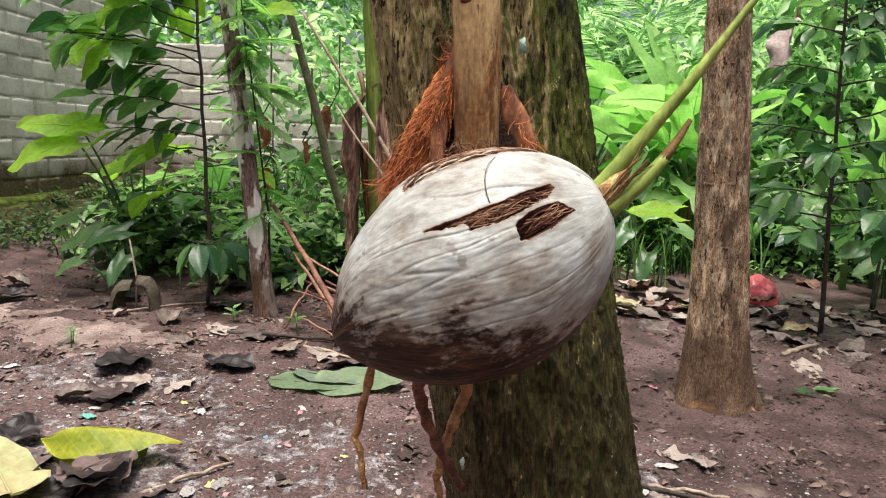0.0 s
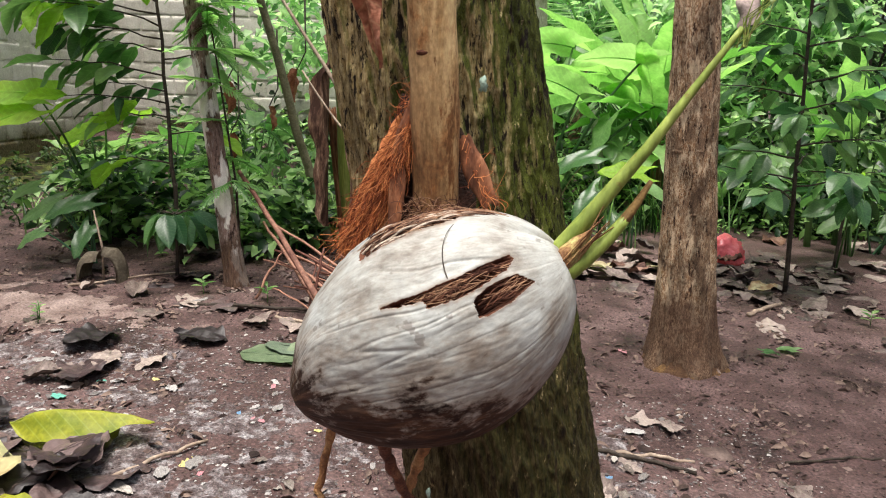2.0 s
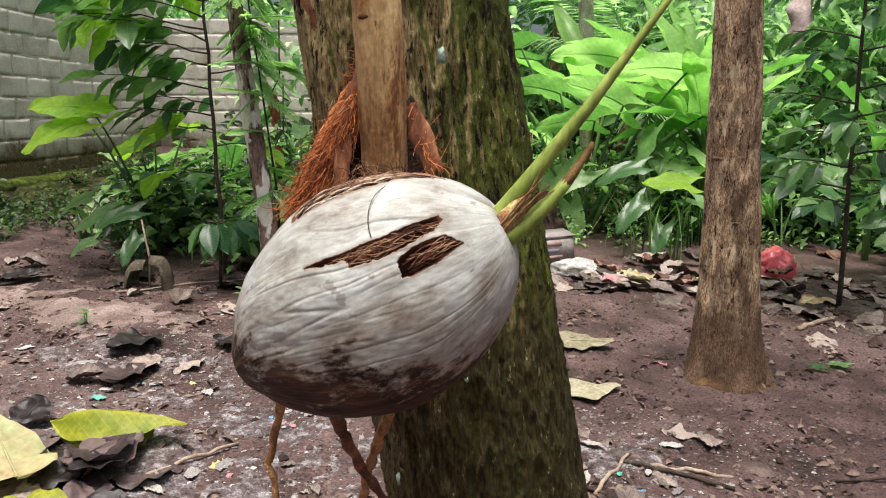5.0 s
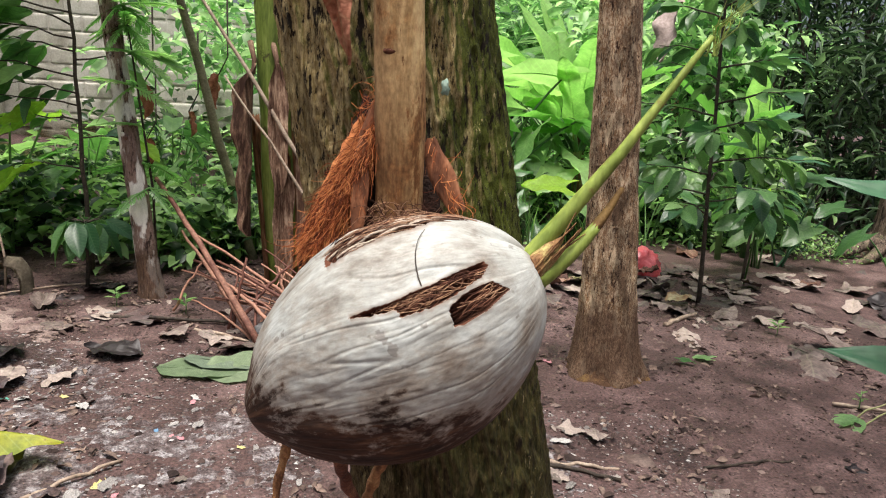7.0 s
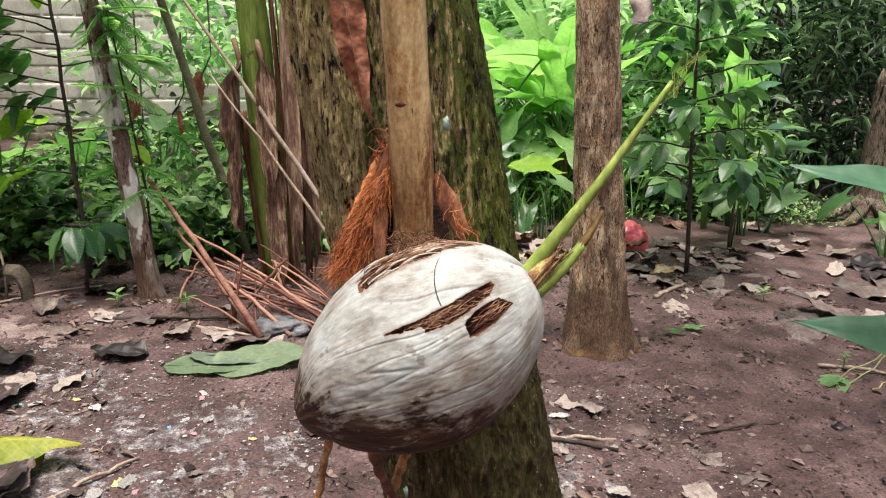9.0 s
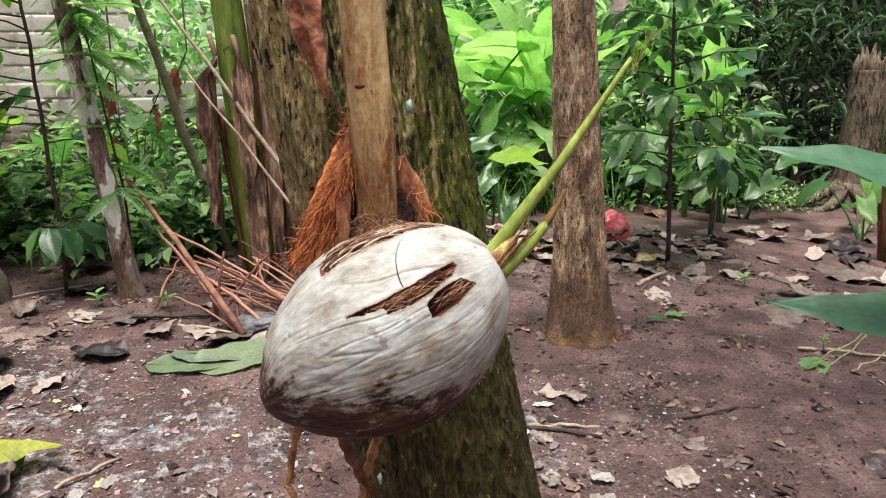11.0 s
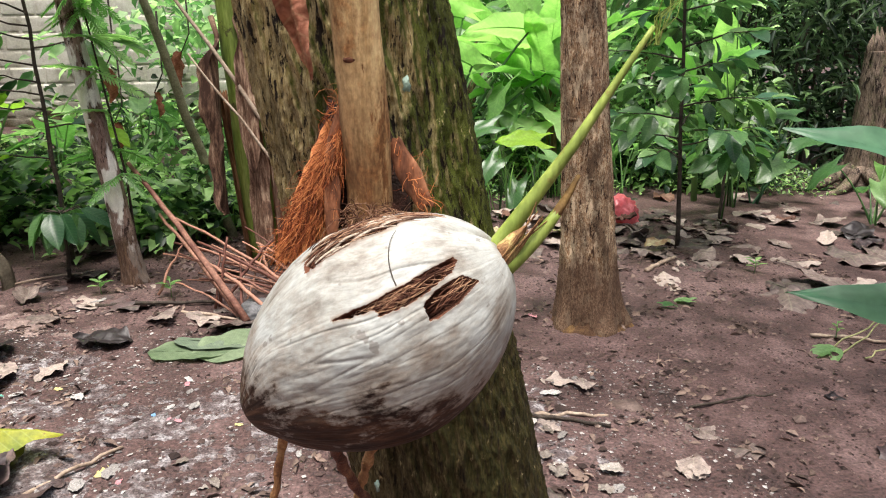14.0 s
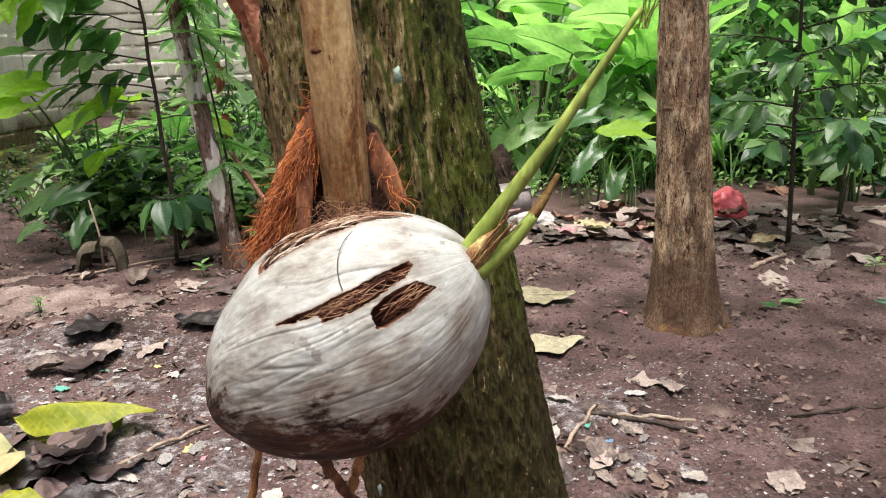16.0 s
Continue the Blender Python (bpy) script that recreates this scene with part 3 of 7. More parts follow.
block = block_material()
moss = surface("moss", [(0.36, (0.030, 0.040, 0.006)), (0.52, (0.11, 0.15, 0.016)), (0.68, (0.22, 0.27, 0.05))], 9, 0.95, 1.0, fine=12, dist=0.02)
plastic_red = surface("plastic_red", [(0.3, (0.62, 0.09, 0.11)), (0.7, (0.78, 0.24, 0.27))], 6, 0.32, 0.2, glow=0.25, gloss=0.5)
plastic_clear = surface("plastic_clear", [(0.3, (0.26, 0.215, 0.21)), (0.7, (0.44, 0.39, 0.38))], 6, 0.3, 0.1, gloss=0.5)
scrap = surface("scrap", [(0.3, (0.15, 0.135, 0.125)), (0.55, (0.29, 0.275, 0.26)), (0.75, (0.50, 0.49, 0.47))], 20, 0.6, 0.2, vary=0.6)
tint = {k: surface("scrap_" + k, [(0.3, a), (0.7, b)], 15, 0.5, 0.2) for k, a, b in (
    ("teal", (0.06, 0.26, 0.20), (0.16, 0.45, 0.35)), ("blue", (0.08, 0.18, 0.32), (0.20, 0.36, 0.50)), ("pink", (0.36, 0.12, 0.14), (0.58, 0.32, 0.34)), ("lemon", (0.42, 0.34, 0.10), (0.60, 0.54, 0.26)))}


# ---- ground ----
def axis_steps(lo, hi, step, far):
    a = list(np.arange(lo, hi, step))
    out, d = [], step
    x = hi
    while x < far:
        out.append(x)
        d *= 1.35
        x += d
    left, d, x = [], step, lo
    while x > -far:
        d *= 1.35
        x -= d
        left.append(x)
    return left[::-1] + a + out + [far]


def ground_fine(x, y):
    z = ground_z(x, y)
    if -5 < x < 6 and 1 < y < 8:
        z += 0.014 * noise.noise((x * 5, y * 5, 1)) + 0.014 * abs(noise.noise((x * 12, y * 12, 4))) + 0.007 * noise.noise((x * 26, y * 26, 7))
    return z


def make_ground():
    xs, ys = axis_steps(-4.6, 5.6, 0.030, 160), axis_steps(1.2, 7.6, 0.030, 160)
    verts = []
    rng = random.Random(12)
    for y0 in ys:
        for x0 in xs:
            x, y = x0, y0
            if -4.5 < x < 5.5 and 1.3 < y < 7.5:
                x, y = x + rng.uniform(-0.009, 0.009), y + rng.uniform(-0.009, 0.009)
            z = ground_fine(x, y)
            verts.append((x, y, z))
    w = len(xs)
    faces = [(j * w + i, j * w + i + 1, (j + 1) * w + i + 1, (j + 1) * w + i) for j in range(len(ys) - 1) for i in range(w - 1)]
    ob = new("ground", mesh_of("ground", verts, faces, soil))
    return tagged(ob, "bare damp reddish-brown earth with grey ashy patches", "ground", kind="structure")


make_ground()


def make_spill(name, label, material, spots, reach, rise):
    """A thin ragged sheet of paler stuff trodden into the yard round some spots (x, y, and how wide it spreads)."""
    verts, faces, index = [], [], {}
    step = 0.018

    def mask(x, y):
        m = 0.55 * noise.noise((x * 1.6, y * 1.6, 11)) + 0.5 * noise.noise((x * 6, y * 6, 3)) + 0.4 * noise.noise((x * 17, y * 17, 9))
        return m + reach - 0.36 * min((x - a) ** 2 / p + (y - b) ** 2 / q for a, b, p, q in spots)

    def corner(i, j):
        if (i, j) not in index:
            x, y = i * step, j * step
            index[i, j] = len(verts)
            verts.append((x, y, ground_fine(x, y) - 0.004 + rise * max(-0.3, min(0.7, mask(x, y)))))
        return index[i, j]

    for i in range(-200, 70):
        for j in range(95, 245):
            if mask((i + 0.5) * step, (j + 0.5) * step) > -0.15:
                faces.append((corner(i, j), corner(i + 1, j), corner(i + 1, j + 1), corner(i, j + 1)))
    tagged(new(name, mesh_of(name, verts, faces, material)), label, name, kind="stuff")


make_spill("ash", "pale grey ash trodden into the damp soil", ash_ground, ((-1.15, 2.35, 0.9, 0.25), (0.55, 2.45, 0.12, 0.22), (-1.5, 3.1, 0.3, 0.06), (-2.5, 3.5, 0.7, 0.30)), 0.42, 0.014)
make_spill("dry_earth", "paler dry trodden earth beside the bank", dry_earth, ((-2.75, 3.75, 0.8, 0.16), (-1.9, 3.62, 0.4, 0.10)), 0.50, 0.020)


# ---- the big trunk ----
def bark_trunk(name, material, foot, axis, radius, z0, z1, around, along, furrow, scale, parent, flare=0.0, dense=None, dense_rows=0, spread=0.09):
    """An upright trunk whose bark is raised in ragged plates; axis(z) and radius(z) give its line and girth."""
    verts, faces = [], []
    levels = [z0 + (z1 - z0) * j / along for j in range(along + 1)]
    if dense:
        lo, hi = dense
        levels = [z for z in levels if z < lo or z > hi] + list(np.linspace(lo, hi, dense_rows))
        levels.sort()
        along = len(levels) - 1
    for z in levels:
        c, r = axis(z), radius(z)
        r += flare * math.exp(-max(0, z - foot) / spread)
        for i in range(around):
            a = 2 * math.pi * i / around
            dx, dy = math.cos(a), math.sin(a)
            p = (dx * r * scale, dy * r * scale, z * scale * 0.20)
            q = (dx * r * scale * 2.6, dy * r * scale * 2.6, z * scale * 0.6)
            h = 1 - 2 * abs(noise.noise(p)) - 0.7 * abs(noise.noise(q)) + 0.25 * noise.noise((q[0] * 3, q[1] * 3, q[2] * 3))
            big = noise.noise((dx * 1.3, dy * 1.3, z * 2.0)) * 0.05 * r
            lobes = flare * math.exp(-max(0, z - foot) / 0.07) * 0.5 * math.cos(5 * a + 1)
            rr = r + furrow * h + big + lobes
            verts.append((c[0] + dx * rr, c[1] + dy * rr, z))
    for j in range(along):
        for i in range(around):
            k = (i + 1) % around
            faces.append((j * around + i, j * around + k, (j + 1) * around + k, (j + 1) * around + i))
    faces += [tuple(range(around))[::-1], tuple(range(along * around, (along + 1) * around))]
    ob = new(name, mesh_of(name, verts, faces, material))
    ob.parent = parent
    return ob


big_tree = thing("tree", "leaning tree trunk with furrowed bark grown over with green moss", "tree")
bark_trunk("trunk", bark_moss, 0.02, lambda z: (0.096 - 0.1855 * (z - 1.2), 0.782 - 0.03 * (z - 1.2)), lambda z: 0.094 - 0.0158 * (z - 1.2),
           -0.15, 2.3, 400, 160, 0.0046, 88, big_tree, 0.03, (0.84, 1.48), 520)
thin_tree = thing("tree", "slim brown tree trunk with flaking bark standing in bare soil", "tree")
bark_trunk("trunk", bark_brown, 0.06, lambda z: (1.2 - 0.06 * (z - 1), 3.4355 - 0.03 * (z - 1)), lambda z: max(0.05, 0.112 - 0.027 * (z - 1)),
           -0.1, 5.2, 130, 420, 0.008, 26, thin_tree, 0.052, spread=0.20)


# ---- coconut ----
def coco_at(u, deg, lift=1.0):
    """The husk's surface at u along its length (-1 to 1), deg round it from the front towards the top."""
    a = radians(deg)
    c = math.sqrt(max(0.0, 1 - abs(u) ** (1.60 if u < 0 else 1.87)))
    beak = 0.008 * max(0.0, (-u - 0.86) / 0.14) ** 2
    return CO + CU * ((0.1032 if u < 0 else 0.1046) * u - beak) + (CS * math.sin(a) - CK * math.cos(a)) * (0.0776 * c * lift)


def along(u, *stops):
    """A broken line through stops (u, degrees)."""
    for (a, p), (b, q) in zip(stops, stops[1:]):
        if u <= b:
            return p + (q - p) * max(0.0, (u - a) / (b - a))
    return stops[-1][1]


def torn(u, d):
    """Over 0 where the husk is torn open, rising to 1 inside: two slits in front with straight torn edges, and a frayed one along the top."""
    fray = 0.9 * noise.noise((u * 9, d * 0.05, 5)) + 0.7 * noise.noise((u * 40, d * 0.2, 2))
    u += 0.012 * noise.noise((u * 6, d * 0.35, 8)) + 0.008 * noise.noise((u * 20, d * 1.3, 3))
    w = -9.0
    if -0.07 < u < 0.72:
        top = along(u, (-0.07, 34.0), (0.22, 31.6), (0.48, 32.2), (0.70, 34.6)) + 0.5 * fray
        low = along(u, (-0.07, 33.4), (0.02, 30.8), (0.17, 28.4), (0.19, 24.0), (0.34, 22.4), (0.49, 22.8), (0.66, 25.4), (0.72, 31.0)) + 0.9 * fray
        w = min((top - d) / 0.9, (d - low) / 0.9, (u + 0.07) * 40, (0.72 - u) * 40)
    if 0.405 < u < 0.765:
        top = along(u, (0.405, 11.0), (0.435, 18.5), (0.54, 21.2), (0.70, 21.0), (0.765, 11.5)) + 0.7 * fray
        low = along(u, (0.405, 9.5), (0.46, 7.6), (0.60, 7.6), (0.765, 10.6)) + 0.6 * fray
        w = max(w, min((top - d) / 0.9, (d - low) / 0.9))
    if -0.10 < u < 0.80:
        top = along(u, (-0.10, 72.0), (0.05, 84.0), (0.30, 89.0), (0.60, 92.0), (0.80, 92.0)) + 3.0 * fray
        low = along(u, (-0.10, 64.0), (0.18, 67.0), (0.42, 69.0), (0.56, 74.5), (0.68, 83.0), (0.80, 90.0)) + 2.0 * fray
        w = max(w, min((top - d) / 1.8, (d - low) / 1.8, (u + 0.10) * 20))
    return w


def make_coconut():
    root = thing("coconut", "sprouting coconut in a weathered grey husk with torn brown slits", "coconut", at=CO)
    nu, na = 400, 800
    turn = Matrix((CU, CS, CK)).transposed()
    back = turn.transposed()
    verts, faces, mark, grain, crease_dark, edge = [], [], [], [], [], []
    for i in range(nu + 1):
        th = math.pi * i / nu
        u = -math.cos(th)
        for k in range(na):
            d = 360 * k / na - 180
            w = torn(u, d) if 0 < d < 110 else -9.0
            edge.append(max(0.0, 1 + min(0.0, w) / 2.2))
            w = max(0.0, min(1.0, w))
            # three rounded sides, and ribs that run from the point round to the sprout with a slight twist
            lift = 1 + 0.018 * math.cos(3 * radians(d - 52)) * (1 - u * u) ** 0.5
            p = coco_at(u, d, lift)
            n = (p - CO).normalized()
            e = d + 17 * u + 4 * noise.noise((u * 2.5, 7, d * 0.02))
            a = radians(e)
            ca, sa = math.cos(a), math.sin(a)
            soft = (1 - u * u) ** (0.4 if u < 0 else 0.8)
            ribs = noise.noise((u * 0.9, ca * 4.5, sa * 4.5)) * 0.0014 + noise.noise((u * 1.6 + 3, ca * 11, sa * 11)) * 0.0003
            crease = -0.00062 * max(0.0, 1 - abs(noise.noise((u * 0.45 + 5, ca * 5.2, sa * 5.2))) * 15) * (0.35 + 0.65 * max(0.0, min(1.0, 0.6 + 1.8 * noise.noise((u * 3.5, ca * 5, sa * 5 + 4)))))
            crease -= 0.00026 * max(0.0, 1 - abs(noise.noise((u * 0.9 + 1, ca * 10, sa * 10))) * 9) * max(0.0, min(1.0, 0.5 + 2.2 * noise.noise((u * 4, ca * 6 + 2, sa * 6))))
            crease_dark.append(min(1.0, -crease / 0.00062) * soft)
            lumps = 0.0007 * noise.noise((u * 7, ca * 7, sa * 7)) + 0.0003 * noise.noise((u * 17, ca * 19, sa * 19))
            # the fold beside the sprout
            fold = -0.0035 * math.exp(-((d - 62 - 24 * (u - 0.8)) / 6.0) ** 2) * max(0.0, min(1.0, (u - 0.62) / 0.2))
            rim = 0.0006 * (0 < w < 0.5)
            p += n * ((ribs + crease + lumps) * soft * (1 - w) + fold + rim - 0.0095 * w + 0.004 * w * noise.noise((u * 8, d * 1.2, 1)))
            verts.append(back @ (p - CO)), mark.append(w)
            grain += (0.1 * u, 0.078 * ca, 0.078 * sa)
    for i in range(nu):
        for k in range(na):
            q = (k + 1) % na
            faces.append((i * na + k, i * na + q, (i + 1) * na + q, (i + 1) * na + k))
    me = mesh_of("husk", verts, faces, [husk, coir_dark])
    me.attributes.new("grain", "FLOAT_VECTOR", "POINT").data.foreach_set("vector", grain)
    me.attributes.new("edge", "FLOAT", "POINT").data.foreach_set("value", edge)
    me.attributes.new("crease_dark", "FLOAT", "POINT").data.foreach_set("value", crease_dark)
    for p in me.polygons:
        if max(mark[v] for v in p.vertices) > 0.12:
            p.material_index = 1
    ob = new("husk", me)
    ob.parent, ob.matrix_basis = root, turn.to_4x4()
    return root


coconut = make_coconut()


# ---- husk fibre, stake, sprout and roots of the coconut ----
def strands(name, parent, material, paths, label="", r=0.0006, sides=4):
    bm = bmesh.new()
    for pts in paths:
        k = len(pts) - 1
        tube(bm, pts, [r * (1.15 - 0.7 * i / k) for i in range(k + 1)], sides, cap=False)
    return part(name, bm, material, parent, label)


def local(p):
    return Vector(p) - CO


coir_husk = surface("coir_husk", [(0.28, (0.045, 0.014, 0.007)), (0.5, (0.20, 0.075, 0.034)), (0.72, (0.42, 0.21, 0.11))], 55, 0.85, 0.9, stretch=(1, 1, 0.22), fine=4, dist=0.003)


husk_shred = surface("husk_shred", [(0.3, (0.10, 0.055, 0.035)), (0.5, (0.26, 0.18, 0.125)), (0.7, (0.46, 0.38, 0.30))], 60, 0.8, 0.6, vary=0.7, island=True)


def husk_fibre():
    rng = random.Random(4)
    paths = []
    # the combed mat beside the stake: long strands that run down it, and stray curls
    top, foot = Vector((0.053, 0.634, 1.276)), Vector((0.015, 0.613, 1.192))
    for _ in range(3400):
        t0 = rng.random() ** 0.9 * 0.85
        wide = 0.0025 + 0.0065 * min(1.0, t0 * 1.8)
        a = top.lerp(foot, t0) + Vector((rng.gauss(0.004, wide * 0.55), rng.gauss(-0.004, 0.003), rng.gauss(0, 0.003)))
        d = (foot - top).normalized() + Vector((rng.gauss(0, 0.24), rng.gauss(0, 0.18), rng.gauss(0, 0.18)))
        d *= rng.uniform(0.010, 0.030)
        c = Vector([rng.gauss(0, 0.0014) for _ in range(3)])
        e = Vector([rng.gauss(0, 0.0008) for _ in range(3)])
        paths.append([local(a + d * t + c * math.sin(3.1 * t) + e * math.sin(8.0 * t)) for t in [k / 6 for k in range(7)]])
    for _ in range(240):
        a = top.lerp(foot, rng.random()) + Vector((rng.gauss(0, 0.006), rng.gauss(-0.006, 0.003), rng.gauss(0, 0.003)))
        d = Vector((-0.5 + rng.gauss(0, 0.5), rng.gauss(-0.1, 0.3), -0.6 + rng.gauss(0, 0.5))).normalized() * rng.uniform(0.008, 0.022)
        c = Vector([rng.gauss(0, 0.003) for _ in range(3)])
        paths.append([local(a + d * t + c * math.sin(3.1 * t)) for t in [k / 6 for k in range(7)]])
    for _ in range(46):
        a = Vector((0.058, 0.636, 1.286)) + Vector((rng.gauss(-0.003, 0.006), rng.gauss(0, 0.004), rng.gauss(0, 0.010)))
        w, q, r = rng.uniform(0.6, 1.5), rng.uniform(0, 6), rng.uniform(0.004, 0.011)
        paths.append([local(a + Vector((math.cos(t * w + q), 0.3 * math.sin(2 * t), math.sin(t * w + q))) * r) for t in [k / 2.2 for k in range(10)]])
    for _ in range(45):
        a = Vector((0.095, 0.622, 1.262)).lerp(Vector((0.114, 0.602, 1.226)), rng.random()) + Vector([rng.gauss(0, 0.003) for _ in range(3)])
        d = Vector((0.4 + rng.gauss(0, 0.5), rng.gauss(-0.2, 0.4), -0.8 + rng.gauss(0, 0.5))).normalized() * rng.uniform(0.008, 0.022)
        c = Vector([rng.gauss(0, 0.003) for _ in range(3)])
        paths.append([local(a + d * t + c * math.sin(3.1 * t)) for t in [k / 5 for k in range(6)]])
    tagged(strands("fibre", coconut, coir, paths, "frayed orange-brown coir fibre", 0.00026, 3), kind="stuff")
    paths = []
    for _ in range(160):
        a = Vector((0.052 + 0.045 * rng.random(), 0.612 + rng.gauss(0, 0.006), 1.208 + 0.012 * rng.random()))
        d = Vector((rng.gauss(0, 1), rng.gauss(-0.3, 0.5), rng.gauss(0.3, 0.6))).normalized() * rng.uniform(0.008, 0.024)
        paths.append([local(a + d * t + Vector((0, 0, 0.004 * math.sin(3 * t)))) for t in [k / 4 for k in range(5)]])
    # stray hairs across the slits and over the top
    for _ in range(170):
        u, d = rng.uniform(0.12, 0.74), 0
        d = (33 if u < 0.2 else 28.5) + rng.gauss(0, 1.6 if u > 0.2 else 0.5)
        if u > 0.5 and rng.random() < 0.5:
            d = 15 + rng.gauss(0, 2.4)
        L, dd, cv = rng.uniform(0.06, 0.22), rng.gauss(0, 3.5), rng.gauss(0, 2.5)
        pts = [local(coco_at(min(0.78, u + L * (i / 7 - 0.5)), d + dd * (i / 7 - 0.5) + cv * math.sin(math.pi * i / 7), 0.955 + 0.030 * math.sin(math.pi * i / 7))) for i in range(8)]
        paths.append(pts)
    for _ in range(150):
        u = rng.uniform(0.0, 0.72)
        d = 76 + 12 * u + rng.gauss(0, 5) * (1 - 0.6 * u)
        L = rng.uniform(0.10, 0.30)
        pts = [local(coco_at(max(-0.3, min(0.9, u + L * (i / 5 - 0.5))), d + rng.gauss(0, 0.5) + 2 * (i / 5 - 0.5), 0.99 + 0.035 * math.sin(math.pi * i / 5))) for i in range(6)]
        paths.append(pts)
    tagged(strands("fibre", coconut, coir_brown, paths, "loose coir hairs in the torn husk", 0.00028), kind="stuff")
    # pale shreds of husk left standing along the top tear
    paths = []
    for _ in range(34):
        u, L = rng.uniform(0.0, 0.66), rng.uniform(0.12, 0.34)
        d = 72 + 14 * u + rng.gauss(0, 4.5) * (1 - 0.5 * u)
        cv = rng.gauss(0, 1.5)
        paths.append([local(coco_at(max(-0.15, min(0.85, u + L * (i / 7 - 0.5))), d + cv * math.sin(3 * i / 7) + 3 * (i / 7 - 0.5), 0.985 + 0.030 * math.sin(math.pi * i / 7))) for i in range(8)])
    tagged(strands("husk_shred", coconut, husk_shred, paths, "pale brown shreds along the tear", 0.0011, 5), kind="stuff")
    hair = [local(coco_at(0.35 + 0.15 * (s / 8) ** 1.6, 33 + 33 * s / 8, 1.012 + 0.03 * math.sin(3 * s / 8))) for s in range(9)]
    strands("hair", coconut, stem_dark, [hair], "single dark hair over the husk", 0.0004)


def shell_flap(name, a, b, width, thick, bulge, label, twist=0.0, material=None):
    """A curved strip of husk from a to b, thick, with ragged ends."""
    rng = random.Random(len(label))
    a, b = Vector(a), Vector(b)
    d = (b - a)
    side = Vector((math.cos(twist), math.sin(twist), 0))
    side = (side - d.normalized() * side.dot(d.normalized())).normalized()
    out = side.cross(d).normalized()
    if out.y > 0:
        out = -out
    bm, rows = bmesh.new(), []
    for i in range(15):
        s = i / 14
        w = width * (0.45 + 0.55 * math.sin(math.pi * min(1, s * 0.75 + 0.12))) * (1 + 0.10 * rng.uniform(-1, 1))
        row = []
        for layer in (0, 1):
            for j in range(7):
                u = 2 * j / 6 - 1
                p = a + d * s + side * (u * w / 2) + out * (bulge * (math.sin(math.pi * s) * 0.8 + 0.4 * (1 - u * u)) - layer * thick * (1 - 0.6 * u * u))
                p += out * 0.0012 * noise.noise((j * 1.9, s * 6, layer)) + d * (0.05 * rng.uniform(-1, 1) if i in (0, 14) else 0)
                row.append(bm.verts.new(local(p)))
        rows.append(row)
    for r, q in zip(rows, rows[1:]):
        for j in range(6):
            bm.faces.new((r[j], r[j + 1], q[j + 1], q[j]))
            bm.faces.new((r[7 + j + 1], r[7 + j], q[7 + j], q[7 + j + 1]))
        bm.faces.new((r[0], q[0], q[7], r[7])), bm.faces.new((r[6], r[13], q[13], q[6]))
    part(name, bm, material or coir_husk, coconut, label)


husk_fibre()
# near-black colour paints two flaps as the shaded hollow round the stake
cavity_shade = surface("husk_cavity_shade", [(0.3, (0.012, 0.006, 0.004)), (0.7, (0.05, 0.022, 0.014))], 60, 0.95, 0.8)
shell_flap("husk_strip", (0.052, 0.642, 1.278), (0.011, 0.618, 1.184), 0.024, 0.006, 0.003, "fibrous strip of orange husk", 0.5, coir)
shell_flap("husk_strip", (0.058, 0.634, 1.292), (0.046, 0.618, 1.250), 0.012, 0.003, 0.0018, "upright strip of reddish husk", 0.3)
shell_flap("husk_strip", (0.048, 0.624, 1.262), (0.046, 0.606, 1.205), 0.012, 0.003, 0.002, "upright strip of reddish husk", 0.2)
shell_flap("husk_strip", (0.093, 0.628, 1.268), (0.114, 0.603, 1.222), 0.017, 0.0022, 0.0018, "short curled strip of reddish husk", -0.5)
shell_flap("husk_strip", (0.086, 0.652, 1.272), (0.098, 0.634, 1.210), 0.024, 0.004, 0.002, "dark inner husk behind the stake", 0.0, cavity_shade)
shell_flap("husk_strip", (0.058, 0.655, 1.295), (0.050, 0.634, 1.205), 0.036, 0.004, 0.002, "dark inner husk beside the stake", 0.0, cavity_shade)


def make_stake():
    rng = random.Random(2)
    root = thing("stake", "cut pale brown wooden stake with knots, upright on the coconut", "stake")
    bm = bmesh.new()
    n = 60
    for_pts, rad = [], []
    for i in range(n + 1):
        z = 1.196 + 0.75 * i / n
        for_pts.append((0.0715 - 0.032 * (z - 1.3) + 0.0012 * math.sin(z * 21), 0.622 - 0.075 * (z - 1.3), z))
        knot = math.exp(-((z - 1.325) / 0.007) ** 2) + math.exp(-((z - 1.512) / 0.008) ** 2)
        rad.append(0.0172 + 0.0009 * knot + 0.0004 * math.sin(z * 60))
    tube(bm, for_pts, rad, 26, True, 0.018, rng)
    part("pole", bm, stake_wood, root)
    for z, a in ((1.325, -2.0), (1.512, -1.2)):
        bm = bmesh.new()
        c = Vector((0.0715 - 0.032 * (z - 1.3), 0.622 - 0.075 * (z - 1.3), z))
        o = Vector((math.cos(a), math.sin(a), 0.1))
        tube(bm, [c + o * 0.013, c + o * 0.0168, c + o * 0.0179], [0.0066, 0.0045, 0.0010], 14)
        for v in bm.verts:
            v.co.z = z + (v.co.z - z) * 0.55
        part("knot", bm, coir_dark, root, "dark knot")


make_stake()


